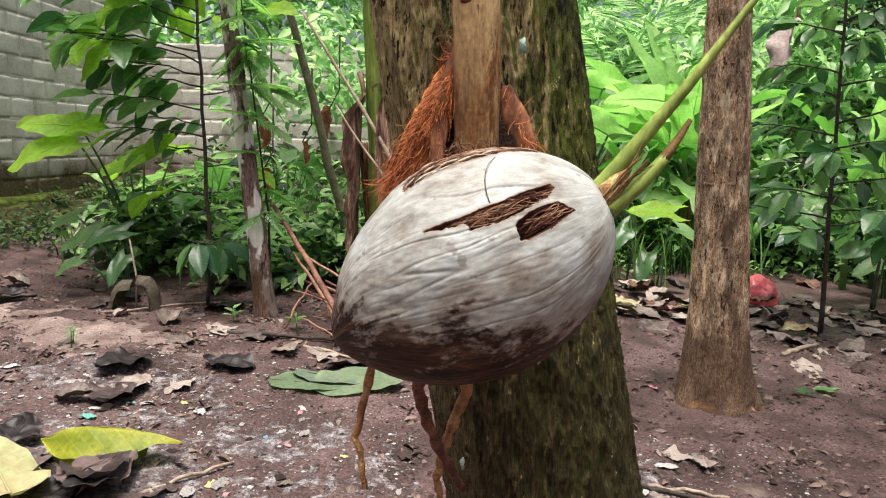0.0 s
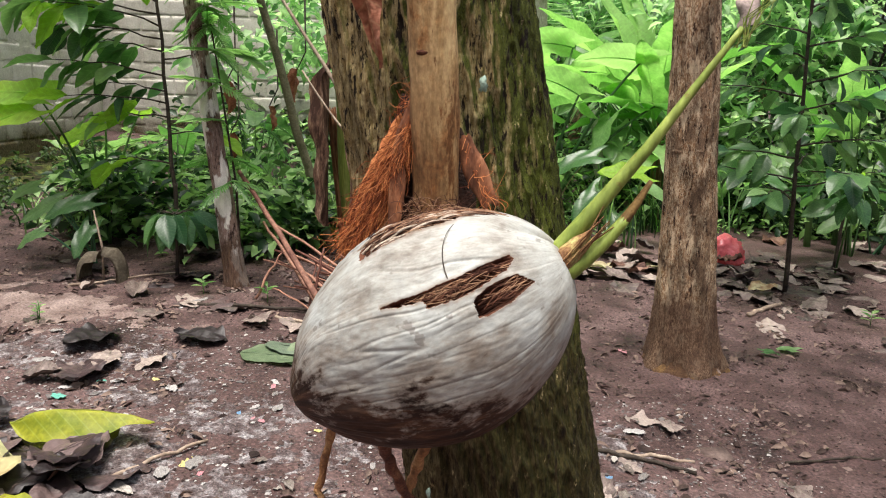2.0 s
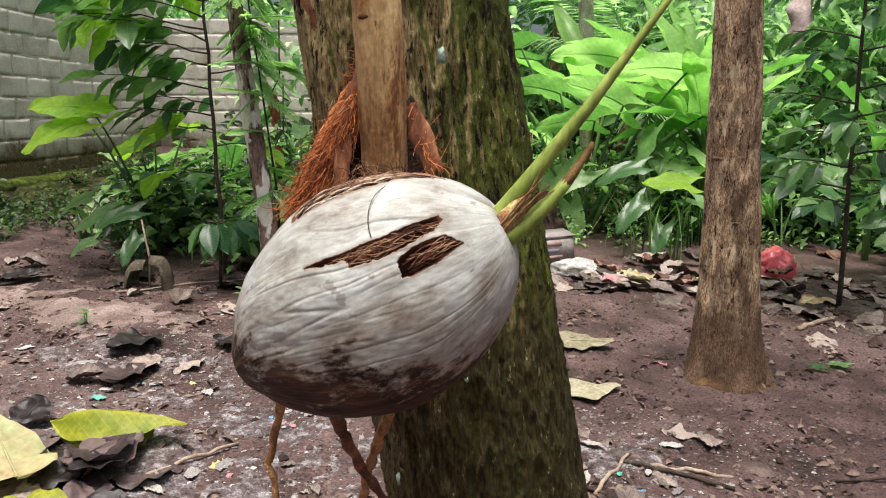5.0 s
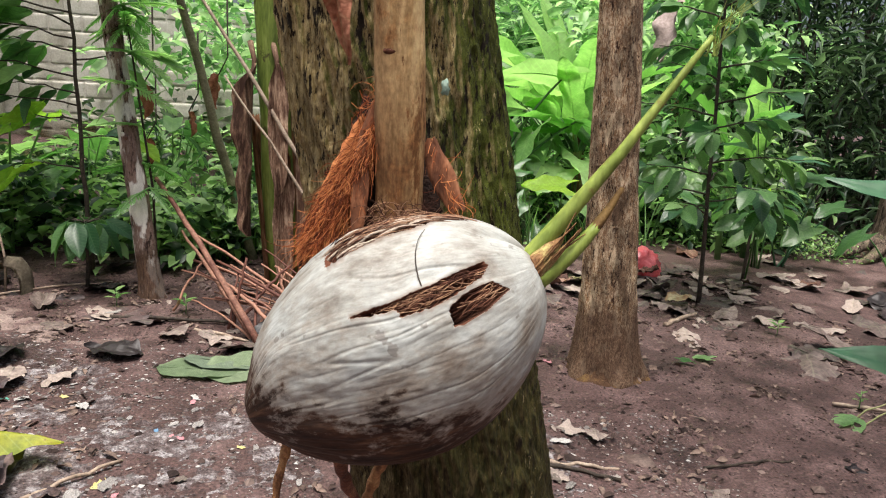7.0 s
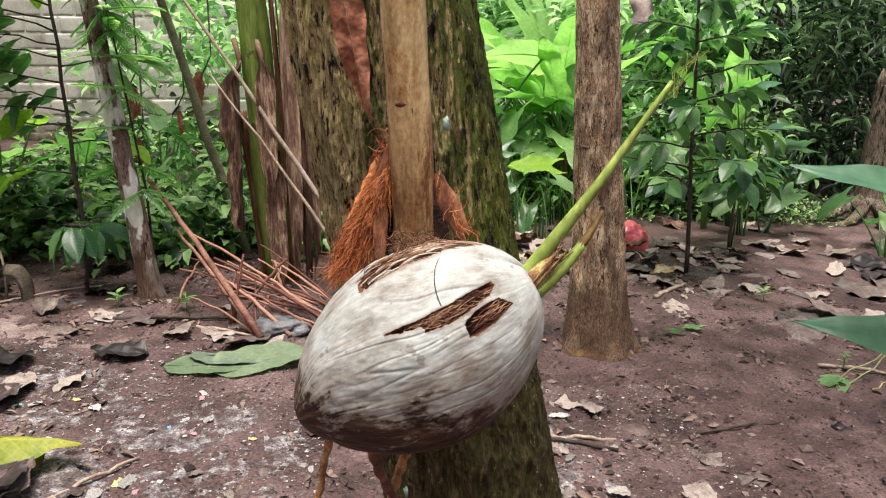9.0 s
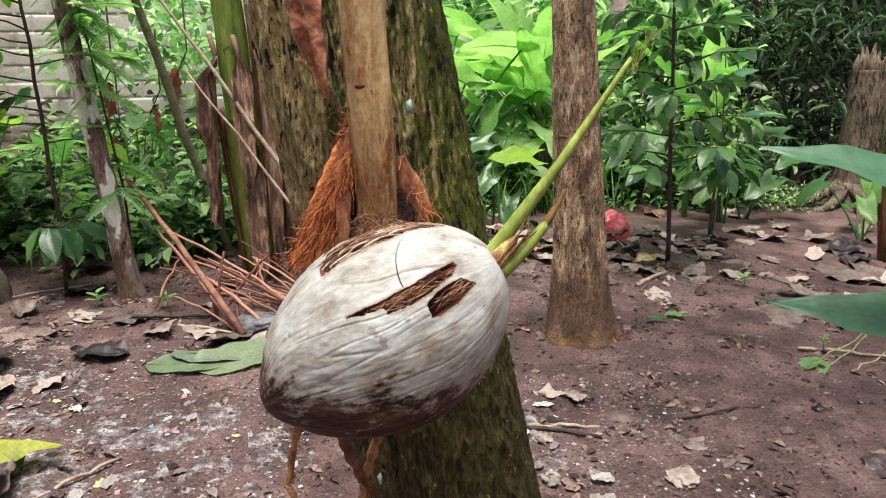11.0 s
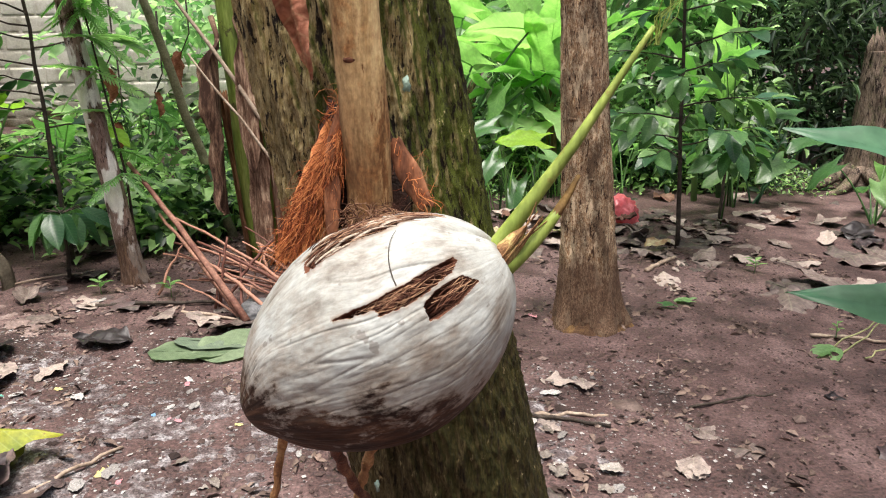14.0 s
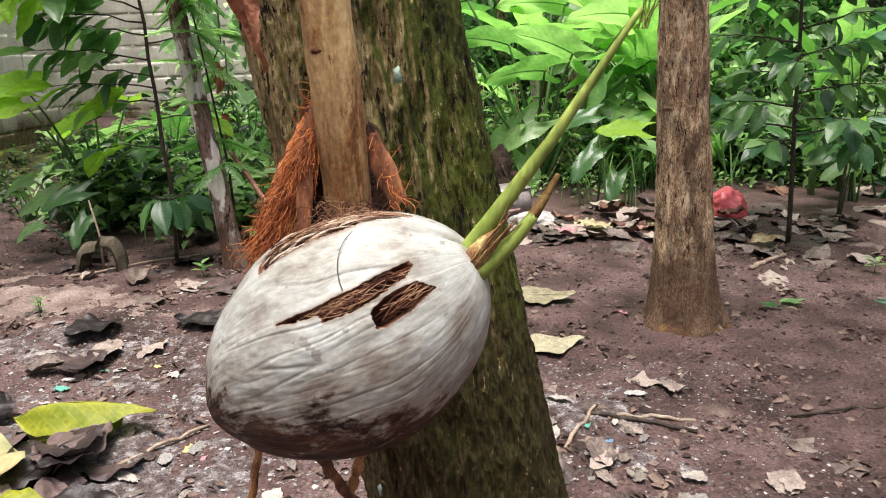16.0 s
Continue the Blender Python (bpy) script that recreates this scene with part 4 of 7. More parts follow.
def make_sprout():
    base, mid, tip = Vector((0.156, 0.572, 1.194)), Vector((0.212, 0.567, 1.268)), Vector((0.264, 0.567, 1.343))
    bm = bmesh.new()
    n = 18
    pts = [base.lerp(mid, 2 * s) if s < 0.5 else mid.lerp(tip, 2 * s - 1) for s in [i / n for i in range(n + 1)]]
    tube(bm, [local(p) for p in pts], [0.0070 - 0.0052 * (i / n) ** 0.75 for i in range(n + 1)], 14)
    part("shoot", bm, sprout_green, coconut, "pale green main shoot")
    bm = bmesh.new()
    b2, t2 = Vector((0.163, 0.564, 1.184)), Vector((0.216, 0.569, 1.246))
    side = [b2.lerp(t2, i / 14) + Vector((0.004 * math.sin(math.pi * i / 14), 0, -0.003 * math.sin(math.pi * i / 14))) for i in range(15)]
    wide = [0.0068 - 0.0052 * (i / 14) ** 1.1 for i in range(15)]
    tube(bm, [local(p) for p in side[:10]], wide[:10], 12)
    part("shoot", bm, sprout_green, coconut, "shorter green side shoot with a brown tip")
    bm = bmesh.new()
    tube(bm, [local(p) for p in side[8:]], [wide[8] * 0.9] + [w * 1.04 for w in wide[9:]], 10)
    part("shoot_tip", bm, sprout_tip, coconut, "withered brown tip")
    rng = random.Random(8)
    # dry sheath round the foot of the shoots, and its torn fibres
    bm = bmesh.new()
    c0, c1 = Vector((0.158, 0.566, 1.189)), Vector((0.178, 0.564, 1.213))
    tube(bm, [local(c0.lerp(c1, i / 6)) for i in range(7)], [0.0088, 0.0086, 0.0078, 0.0066, 0.0050, 0.0030, 0.0012], 16, True, 0.14, rng)
    part("sheath", bm, sprout_sheath, coconut, "torn brown dry sheath")
    paths = []
    for k in range(12):
        off = Vector((rng.gauss(0.002, 0.003), -0.0080 + rng.uniform(-0.001, 0.002), rng.gauss(0, 0.003)))
        p = c0 + off
        d = Vector((0.62, 0, 0.78)) * rng.uniform(0.016, 0.045)
        paths.append([local(p), local(p + d * 0.5 + Vector((0, -0.001, 0.001))), local(p + d + Vector((rng.gauss(0, 0.002), 0.004, rng.gauss(0, 0.002))))])
    tagged(strands("sheath_fibre", coconut, sprout_sheath, paths, "torn sheath fibres", 0.0008), kind="stuff")
    # frayed cut end of the main shoot
    paths = [[local(tip + Vector((rng.gauss(0, 0.002), rng.gauss(0, 0.002), -0.012))), local(tip + Vector((0.006 + rng.gauss(0, 0.004), rng.gauss(0, 0.004), 0.006))),
              local(tip + Vector((0.014 + rng.gauss(0, 0.006), rng.gauss(0, 0.006), 0.022)))] for _ in range(9)]
    tagged(strands("frayed_end", coconut, sprout_green, paths, "frayed shoot tip", 0.0005), kind="stuff")


make_sprout()


def make_roots():
    rng = random.Random(5)

    def root_of(pts, r0, r1, material, label):
        bm = bmesh.new()
        dense = []
        for a, b in zip(pts, pts[1:]):
            dense += [Vector(a).lerp(Vector(b), i / 6) for i in range(6)]
        dense.append(Vector(pts[-1]))
        k = len(dense) - 1
        tube(bm, [local(p) + Vector([rng.gauss(0, 0.0006) for _ in range(3)]) for p in dense],
             [(r0 + (r1 - r0) * i / k) * (1 + 0.16 * math.sin(i * 1.7) + rng.uniform(-0.08, 0.08)) for i in range(k + 1)], 9)
        part("root", bm, material, coconut, label)

    root_of([(0.006, 0.600, 1.075), (-0.002, 0.605, 1.035), (-0.010, 0.600, 1.003), (-0.004, 0.597, 0.985), (-0.002, 0.595, 0.962)], 0.0036, 0.0022, root_bark, "thin orange-brown root")
    root_of([(0.044, 0.615, 1.072), (0.036, 0.622, 1.035), (0.043, 0.640, 1.000), (0.056, 0.655, 0.965), (0.074, 0.668, 0.930)], 0.0056, 0.0036, root_dark, "dark red-brown root")
    root_of([(0.078, 0.635, 1.065), (0.074, 0.652, 1.022), (0.064, 0.656, 0.992), (0.056, 0.656, 0.967), (0.052, 0.656, 0.945), (0.056, 0.66, 0.92)], 0.0055, 0.003, root_bark, "forked orange-brown root")


make_roots()


def hanging_leaf():
    root = thing("dry_leaf", "dry rust-red leaf hanging beside the stake", "leaf", at=(0.030, 0.560, 1.43))
    me = leaf_mesh("blade", leaf_rust, 0.150, 0.0255, "ovate", 0.02, 0.6, 0.22, 34, 10, 3, crumple=0.16, jag=0.25)
    piece("blade", me, root, Matrix.Translation((-0.020, 0.0, 0.030)) @ Euler((0, radians(-11), 0)).to_matrix().to_4x4() @ aim((0, 0, 0), 0, -87, 12))
    bm = bmesh.new()
    tube(bm, bend((-0.020, 0.0, 0.028), (0.020, 0.035, 0.16), 6, 0.01), taper(0.0016, 0.001, 6), 6)
    part("stalk", bm, leaf_rust, root)


hanging_leaf()


# lichen spots on the big trunk
def lichen():
    rng = random.Random(3)
    m = surface("lichen_pale", [(0.3, (0.22, 0.32, 0.25)), (0.7, (0.42, 0.54, 0.45))], 40, 0.9, 0.5)
    for z, deg, h in ((1.310, -77, 0.008), (1.306, -69, 0.013), (1.269, -86, 0.005), (1.053, -91, 0.008), (0.928, -137, 0.010), (1.040, -84, 0.004)):
        a, c = radians(deg), (0.096 - 0.1855 * (z - 1.2), 0.782 - 0.03 * (z - 1.2))
        r = 0.0945 - 0.0158 * (z - 1.2) + 0.0022
        o = Vector((math.cos(a), math.sin(a), 0))
        s = Vector((-math.sin(a), math.cos(a), 0))
        bm = bmesh.new()
        ring = []
        for i in range(14):
            t = 2 * math.pi * i / 14
            k = 1 + 0.35 * rng.uniform(-1, 1)
            ring.append(bm.verts.new(Vector((c[0], c[1], z)) + o * r + s * ((0.0018 + 0.12 * h) * k * math.cos(t)) + Vector((0, 0, h * 0.5 * k * math.sin(t)))))
        mid = bm.verts.new(Vector((c[0], c[1], z)) + o * (r + 0.0006))
        low = [bm.verts.new(v.co - o * 0.006) for v in ring]
        for i in range(14):
            bm.faces.new((mid, ring[i], ring[(i + 1) % 14]))
            bm.faces.new((ring[i], low[i], low[(i + 1) % 14], ring[(i + 1) % 14]))
        part("lichen", bm, m, big_tree, "pale grey-green lichen spot")


lichen()


# ---- wall ----
def ragged_block(name, l, w, h, seed):
    """A hand-made block: worn round edges, chipped corners and an uneven face."""
    bm = bmesh.new()
    ny, nz = 14, 8
    faces = []
    for side in (1, -1):
        grid = []
        for i in range(ny + 1):
            for j in range(nz + 1):
                a, b = 2 * i / ny - 1, 2 * j / nz - 1
                rim = max(1.6 * abs(a) ** 16, abs(b) ** 7)
                chip = 0.5 + 0.5 * noise.noise((a * 2.3, b * 1.6, seed * 5.3 + side))
                y = a * l / 2 + 0.006 * noise.noise((b * 2.5, seed * 3, a * 3))
                z = b * h / 2 + 0.007 * noise.noise((a * 3.5, seed * 7, b * 2))
                x = w / 2 + 0.0025 * noise.noise((a * 2, b * 2, seed)) - 0.0042 * rim * (0.3 + chip)
                grid.append(bm.verts.new((side * x, y, z)))
        for i in range(ny):
            for j in range(nz):
                k = i * (nz + 1) + j
                q = (grid[k], grid[k + nz + 1], grid[k + nz + 2], grid[k + 1])
                bm.faces.new(q if side > 0 else q[::-1])
        faces.append(grid)
    f, g = faces
    loop = [i * (nz + 1) for i in range(ny)] + [ny * (nz + 1) + j for j in range(nz)] + [i * (nz + 1) + nz for i in range(ny, 0, -1)] + [j for j in range(nz, 0, -1)]
    for a, b in zip(loop, loop[1:] + loop[:1]):
        bm.faces.new((f[a], g[a], g[b], f[b]))
    me = bpy.data.meshes.new(name)
    bm.to_mesh(me), bm.free()
    me.materials.append(block)
    me.polygons.foreach_set("use_smooth", [True] * len(me.polygons))
    return me


def make_walls():
    rng = random.Random(6)
    shapes = [ragged_block("concrete_block", 0.384, 0.104, 0.189, k) for k in range(9)]

    def one(name, x, y, turn, length, base, courses, label):
        bm = bmesh.new()
        bmesh.ops.create_cube(bm, size=1)
        bmesh.ops.scale(bm, vec=(0.0962, length, courses * 0.2 + 0.6), verts=bm.verts)
        bmesh.ops.translate(bm, vec=(0, length / 2, base + courses * 0.1 - 0.3), verts=bm.verts)
        w = ob_of(name, bm, block, False)
        w.matrix_world = pose(x, y, 0, 0, 0, turn)
        tagged(w, label, "wall", kind="structure")
        for c in range(courses):
            off = 0.2 * (c % 2)
            for k in range(int((length - off) / 0.4)):
                m = pose(rng.uniform(-0.003, 0.003), 0.2 + off + 0.4 * k, base + 0.1 + 0.2 * c, rng.uniform(-0.4, 0.4), rng.uniform(-0.3, 0.3), rng.uniform(-0.3, 0.3))
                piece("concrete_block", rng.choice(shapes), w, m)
        return w

    one("wall_west", -4.38, 2.6, 1.0, 7.6, 0.53, 14, "tall grey concrete block wall with rough mortar joints")
    one("wall_north", -0.9, 9.9, 90, 3.6, 0.62, 9, "grey concrete block wall behind the plants")
    # mossy footing
    bm = bmesh.new()
    n = 90
    prof = [(0.05, -0.4), (0.07, -0.4), (0.07, 0.455), (0.20, 0.49), (0.195, 0.545), (0.16, 0.565), (0.05, 0.58)]
    rows = []
    for i in range(n + 1):
        y = 2.4 + 7.6 * i / n
        rows.append([bm.verts.new((-4.38 - 0.0175 * (y - 2.6) + px + 0.008 * noise.noise((px * 9, y * 3, pz)), y, pz + 0.010 * noise.noise((y * 5, px * 7, pz * 3)))) for px, pz in prof])
    for a, b in zip(rows, rows[1:]):
        for j in range(len(prof) - 1):
            bm.faces.new((a[j], b[j], b[j + 1], a[j + 1]))
    tagged(ob_of("trim_footing", bm, moss), "mossy concrete footing of the wall", "footing", kind="structure")
    bm, rows = bmesh.new(), []
    for i in range(170):
        y = 2.6 + 6.4 * i / 169
        row = []
        for j in range(26):
            s = j / 25
            x = -4.28 + 0.85 * s + 0.12 * noise.noise((y * 1.1, 3, 0)) * s
            h = 0.11 * (1 - s) ** 0.8 * (0.8 + 0.5 * noise.noise((x * 4, y * 4, 2))) + 0.03 * noise.noise((x * 9, y * 9, 5)) * (1 - s) - 0.03 * s
            row.append(bm.verts.new((x, y, ground_z(x, y) + h)))
        rows.append(row)
    for a, b in zip(rows, rows[1:]):
        for j in range(25):
            bm.faces.new((a[j], a[j + 1], b[j + 1], b[j]))
    tagged(ob_of("moss_bank", bm, bank_moss), "low mossy earth bank under the wall", "bank", kind="structure")


# ---- plants ----
def scatter(name, label, category, material, clumps, leaf, seed, tilt=(-60, 30), parent=None, kind="stuff"):
    """Many small leaves round clump centres (x, y, z, radius, height, count), as one mesh."""
    rng = np.random.default_rng(seed)
    L, W = leaf
    t = np.array([(0, 0, 0), (-.5, .35, .12), (.5, .35, .12), (0, .38, 0), (-.4, .7, .06), (.4, .7, .06), (0, .72, -.05), (0, 1.0, -.18)], float)
    t *= (W, L, L)
    f = np.array([(0, 2, 3, 3), (0, 3, 1, 1), (1, 3, 6, 4), (3, 2, 5, 6), (4, 6, 7, 7), (6, 5, 7, 7)])
    V, C = [], []
    for x, y, z, r, h, n in clumps:
        p = rng.normal(0, 1, (n, 3)) * (r * .55, r * .55, h * .5) + (x, y, z)
        yaw = rng.uniform(0, 2 * np.pi, n)
        pit = np.radians(rng.uniform(*tilt, n))
        rol = rng.normal(0, .5, n)
        s = rng.uniform(.6, 1.25, n)
        cy, sy, cp, sp, cr, sr = np.cos(yaw), np.sin(yaw), np.cos(pit), np.sin(pit), np.cos(rol), np.sin(rol)
        q = t[None] * s[:, None, None]
        X, Y, Z = q[..., 0], q[..., 1], q[..., 2]
        X, Z = X * cr[:, None] + Z * sr[:, None], -X * sr[:, None] + Z * cr[:, None]
        Y, Z = Y * cp[:, None] - Z * sp[:, None], Y * sp[:, None] + Z * cp[:, None]
        X, Y = X * cy[:, None] - Y * sy[:, None], X * sy[:, None] + Y * cy[:, None]
        V.append(np.stack([X, Y, Z], -1) + p[:, None])
    V = np.concatenate(V)
    n = len(V)
    faces = (f[None] + 8 * np.arange(n)[:, None, None]).reshape(-1, 4)
    faces = [tuple(a[:3]) if a[2] == a[3] else tuple(a) for a in faces.tolist()]
    ob = new(name, mesh_of(name, V.reshape(-1, 3), faces, material))
    ob.parent = parent
    return tagged(ob, label, category, kind=kind)


LEAVES = {}


def variants(key, material, *args, **kw):
    if key not in LEAVES:
        LEAVES[key] = [leaf_mesh("leaf", material, *args, seed=k, **kw) for k in range(4)]
    return LEAVES[key]


def sapling(label, line, r, boughs, shapes, stem_mat, seed, pitch=(-70, -5), size=(0.7, 1.2)):
    """A young tree: a stem through line, side boughs (share of height, yaw, length, rise, leaves)."""
    rng = random.Random(seed)
    root = thing("sapling", label, "tree", at=line[0])
    o = Vector(line[0])
    pts = []
    for a, b in zip(line, line[1:]):
        pts += [Vector(a).lerp(Vector(b), i / 6) - o + Vector((rng.gauss(0, .004), rng.gauss(0, .004), 0)) for i in range(6)]
    pts.append(Vector(line[-1]) - o)
    pts[0].z -= 0.05
    bm = bmesh.new()
    tube(bm, pts, [r * (1 - 0.55 * i / len(pts)) for i in range(len(pts))], 9)
    part("stem", bm, stem_mat, root)
    for share, yaw, length, rise, n in boughs:
        k = share * (len(pts) - 1)
        a = pts[int(k)].lerp(pts[min(int(k) + 1, len(pts) - 1)], k % 1)
        d = Vector((-math.sin(radians(yaw)), math.cos(radians(yaw)), rise)) * length
        bow = bend(a, a + d, 6, 0.04 * length, rng, 0.02 * length)
        bm = bmesh.new()
        tube(bm, bow, taper(r * 0.42, r * 0.14, 6), 6)
        bough = part("bough", bm, stem_mat, root)
        for i in range(n):
            s = 0.25 + 0.75 * (i + 0.5) / n
            p = bow[min(6, int(s * 6))].lerp(bow[min(6, int(s * 6) + 1)], (s * 6) % 1)
            sidew = 55 * (1 if i % 2 else -1) * (1.1 - s) + rng.gauss(0, 22)
            piece("leaf", rng.choice(shapes), bough, aim(p, yaw + sidew, rng.uniform(*pitch), rng.gauss(0, 25), rng.uniform(*size)))
    return root


def stalk_plant(name, label, category, base, leaves, shapes, stalk_mat, r=0.012, seed=0, group=""):
    """Broad leaves, each on its own stalk from one foot: (tip of stalk, yaw, pitch, roll, size)."""
    rng = random.Random(seed)
    root = thing(name, label, category, group, base)
    for p, yaw, pitch, roll, size in leaves:
        q = Vector(p) - Vector(base)
        foot = Vector((rng.gauss(0, 0.03), rng.gauss(0, 0.03), -0.05))
        mid = foot.lerp(q, 0.55) + Vector((0, 0, 0.10 * q.length)) - Vector((q.x, q.y, 0)) * 0.12
        pts = [(foot * (1 - s) ** 2 + mid * 2 * s * (1 - s) + q * s * s) for s in [i / 8 for i in range(9)]]
        bm = bmesh.new()
        tube(bm, pts, taper(r, r * 0.45), 7)
        stalk = part("stalk", bm, stalk_mat, root)
        piece("leaf", rng.choice(shapes), stalk, aim(q, yaw, pitch, roll, size))
    return root


def frond_mesh(name, material, length, leaflet, n, width, droop=0.25, fall=0.3, seed=0):
    """A feather-shaped leaf: a rib with paired leaflets, along +y."""
    rng = random.Random(seed)
    bm = bmesh.new()
    rib = [Vector((0, length * i / 12, -droop * length * (i / 12) ** 2)) for i in range(13)]
    tube(bm, rib, taper(0.012 * length ** 0.5, 0.002, 12), 5, False)
    for i in range(n):
        s = 0.12 + 0.88 * i / n
        o = Vector((0, length * s, -droop * length * s * s))
        ll = leaflet * (math.sin(math.pi * (0.12 + 0.82 * s)) ** 0.6) * rng.uniform(0.85, 1.1)
        for side in (-1, 1):
            a = radians(62 - 30 * s + rng.gauss(0, 4))
            d = Vector((side * math.sin(a), math.cos(a), -fall * rng.uniform(0.6, 1.3))).normalized()
            w = d.cross(Vector((0, 0, 1))).normalized() * width / 2
            m1, m2 = o + d * ll * 0.4, o + d * ll * 0.75 - Vector((0, 0, 0.1 * ll * fall))
            e = o + d * ll - Vector((0, 0, 0.3 * ll * fall))
            v = [bm.verts.new(x) for x in (o, m1 + w, m1 - w, m2 + w * 0.7, m2 - w * 0.7, e)]
            bm.faces.new((v[0], v[1], v[2])), bm.faces.new((v[1], v[3], v[4], v[2])), bm.faces.new((v[3], v[5], v[4]))
    me = bpy.data.meshes.new(name)
    bm.to_mesh(me), bm.free()
    me.materials.append(material)
    return me


make_walls()
gloss_leaf = variants("gloss", leaf_gloss, 0.24, 0.125, kind="ovate", droop=0.22, fold=0.3, wave=0.03, stalk=0.02)
gloss_light = variants("glosslight", leaf_mid, 0.26, 0.12, kind="ovate", droop=0.25, fold=0.3, wave=0.04, stalk=0.02)
# lighter and lime copies of the sapling's leaf paint in backlight
gloss_lit = variants("glosslit", leaf_light, 0.24, 0.12, kind="ovate", droop=0.22, fold=0.3, wave=0.04, stalk=0.02)
gloss_backlit = variants("glossbacklit", leaf_lime, 0.26, 0.15, kind="ovate", droop=0.22, fold=0.2, wave=0.05, stalk=0.02)
heart = variants("heart", leaf_light, 0.55, 0.46, kind="heart", droop=0.30, fold=0.22, wave=0.05, lobe=0.38, n=12, m=10)
heart_mid = variants("heartmid", leaf_mid, 0.42, 0.30, kind="heart", droop=0.30, fold=0.25, wave=0.05, lobe=0.34, n=12, m=10)
spear = variants("spear", leaf_cool, 0.42, 0.125, kind="lance", droop=0.22, fold=0.18, wave=0.04, n=16, m=8)
banana_leaf = variants("banana", leaf_banana, 1.25, 0.34, kind="blade", droop=0.30, fold=0.45, wave=0.07, n=30, m=10, jag=0.25)

sapling("young tree with a thin black stem and large glossy dark leaves", [(-1.56, 4.55, 0.2), (-1.61, 4.55, 1.19), (-1.63, 4.5, 2.35)], 0.015,
               [(0.67, 110, 0.55, 0.1, 9), (0.86, 140, 0.65, 0.2, 12), (0.90, 30, 0.5, 0.25, 10), (0.33, 95, 0.40, 0.05, 5), (0.47, 100, 0.45, 0.0, 5), (0.54, 80, 0.4, 0.1, 6), (0.58, 105, 0.6, 0.12, 9), (0.51, 120, 0.55, 0.06, 6),
                (0.64, 65, 0.65, 0.1, 10), (0.70, 130, 0.65, 0.15, 10), (0.76, 90, 0.8, 0.15, 13), (0.83, 60, 0.7, 0.2, 13), (0.88, 110, 0.95, 0.2, 16), (0.95, 85, 0.8, 0.3, 16), (0.73, 100, 0.75, 0.1, 11), (0.80, 125, 0.95, 0.12, 13),
                (0.42, -80, 0.3, 0.0, 3), (0.62, -60, 0.45, 0.1, 6), (0.8, -100, 0.45, 0.2, 7), (0.93, -70, 0.5, 0.25, 9), (0.97, 170, 0.5, 0.3, 9)],
               gloss_leaf + gloss_light + gloss_light + gloss_lit + gloss_backlit + gloss_backlit[:2], stem_dark, 11, (-50, 20), (0.70, 1.08))
low = sapling("low bushy seedling with drooping dark green leaves", [(-1.50, 4.30, 0.21), (-1.49, 4.28, 0.60)], 0.012,
              [(0.95, y, 0.10, 0.3, 2) for y in range(0, 360, 40)], gloss_leaf, stem_dark, 12, (-75, -25), (0.8, 1.05))
ptree = thing("tree", "slender tree with dark bark blotched white", "tree")
bark_trunk("trunk", bark_white, 0.18, lambda z: (-1.112 - 0.112 * (z - 0.19), 4.184 - 0.03 * (z - 0.19)), lambda z: 0.058 - 0.008 * z, 0.05, 3.0, 48, 160, 0.005, 30, ptree, 0.02)
sapling("young tree with a thin dark stem and dense dark leaves", [(2.375, 4.83, 0.06), (2.355, 4.85, 0.95), (2.33, 4.9, 2.5)], 0.017,
               [(0.35 + 0.63 * k / 25, (k * 137) % 360, 0.62 - 0.2 * k / 25, 0.05 + 0.2 * k / 25, 9) for k in range(26)], gloss_leaf + gloss_leaf + gloss_light, stem_dark, 13, (-50, 20), (0.55, 0.90))
pole = thing("pole", "leaning pale green-brown dead stem", "stem")
bm = bmesh.new()
tube(bm, bend((-0.70, 5.16, 0.15), (-1.25, 4.83, 2.4), 10, 0.0, random.Random(1), 0.012), taper(0.034, 0.022, 10), 10)
part("stem", bm, surface("stem_pale", [(0.3, (0.10, 0.095, 0.05)), (0.7, (0.27, 0.26, 0.16))], 12, 0.7, 0.4), pole)


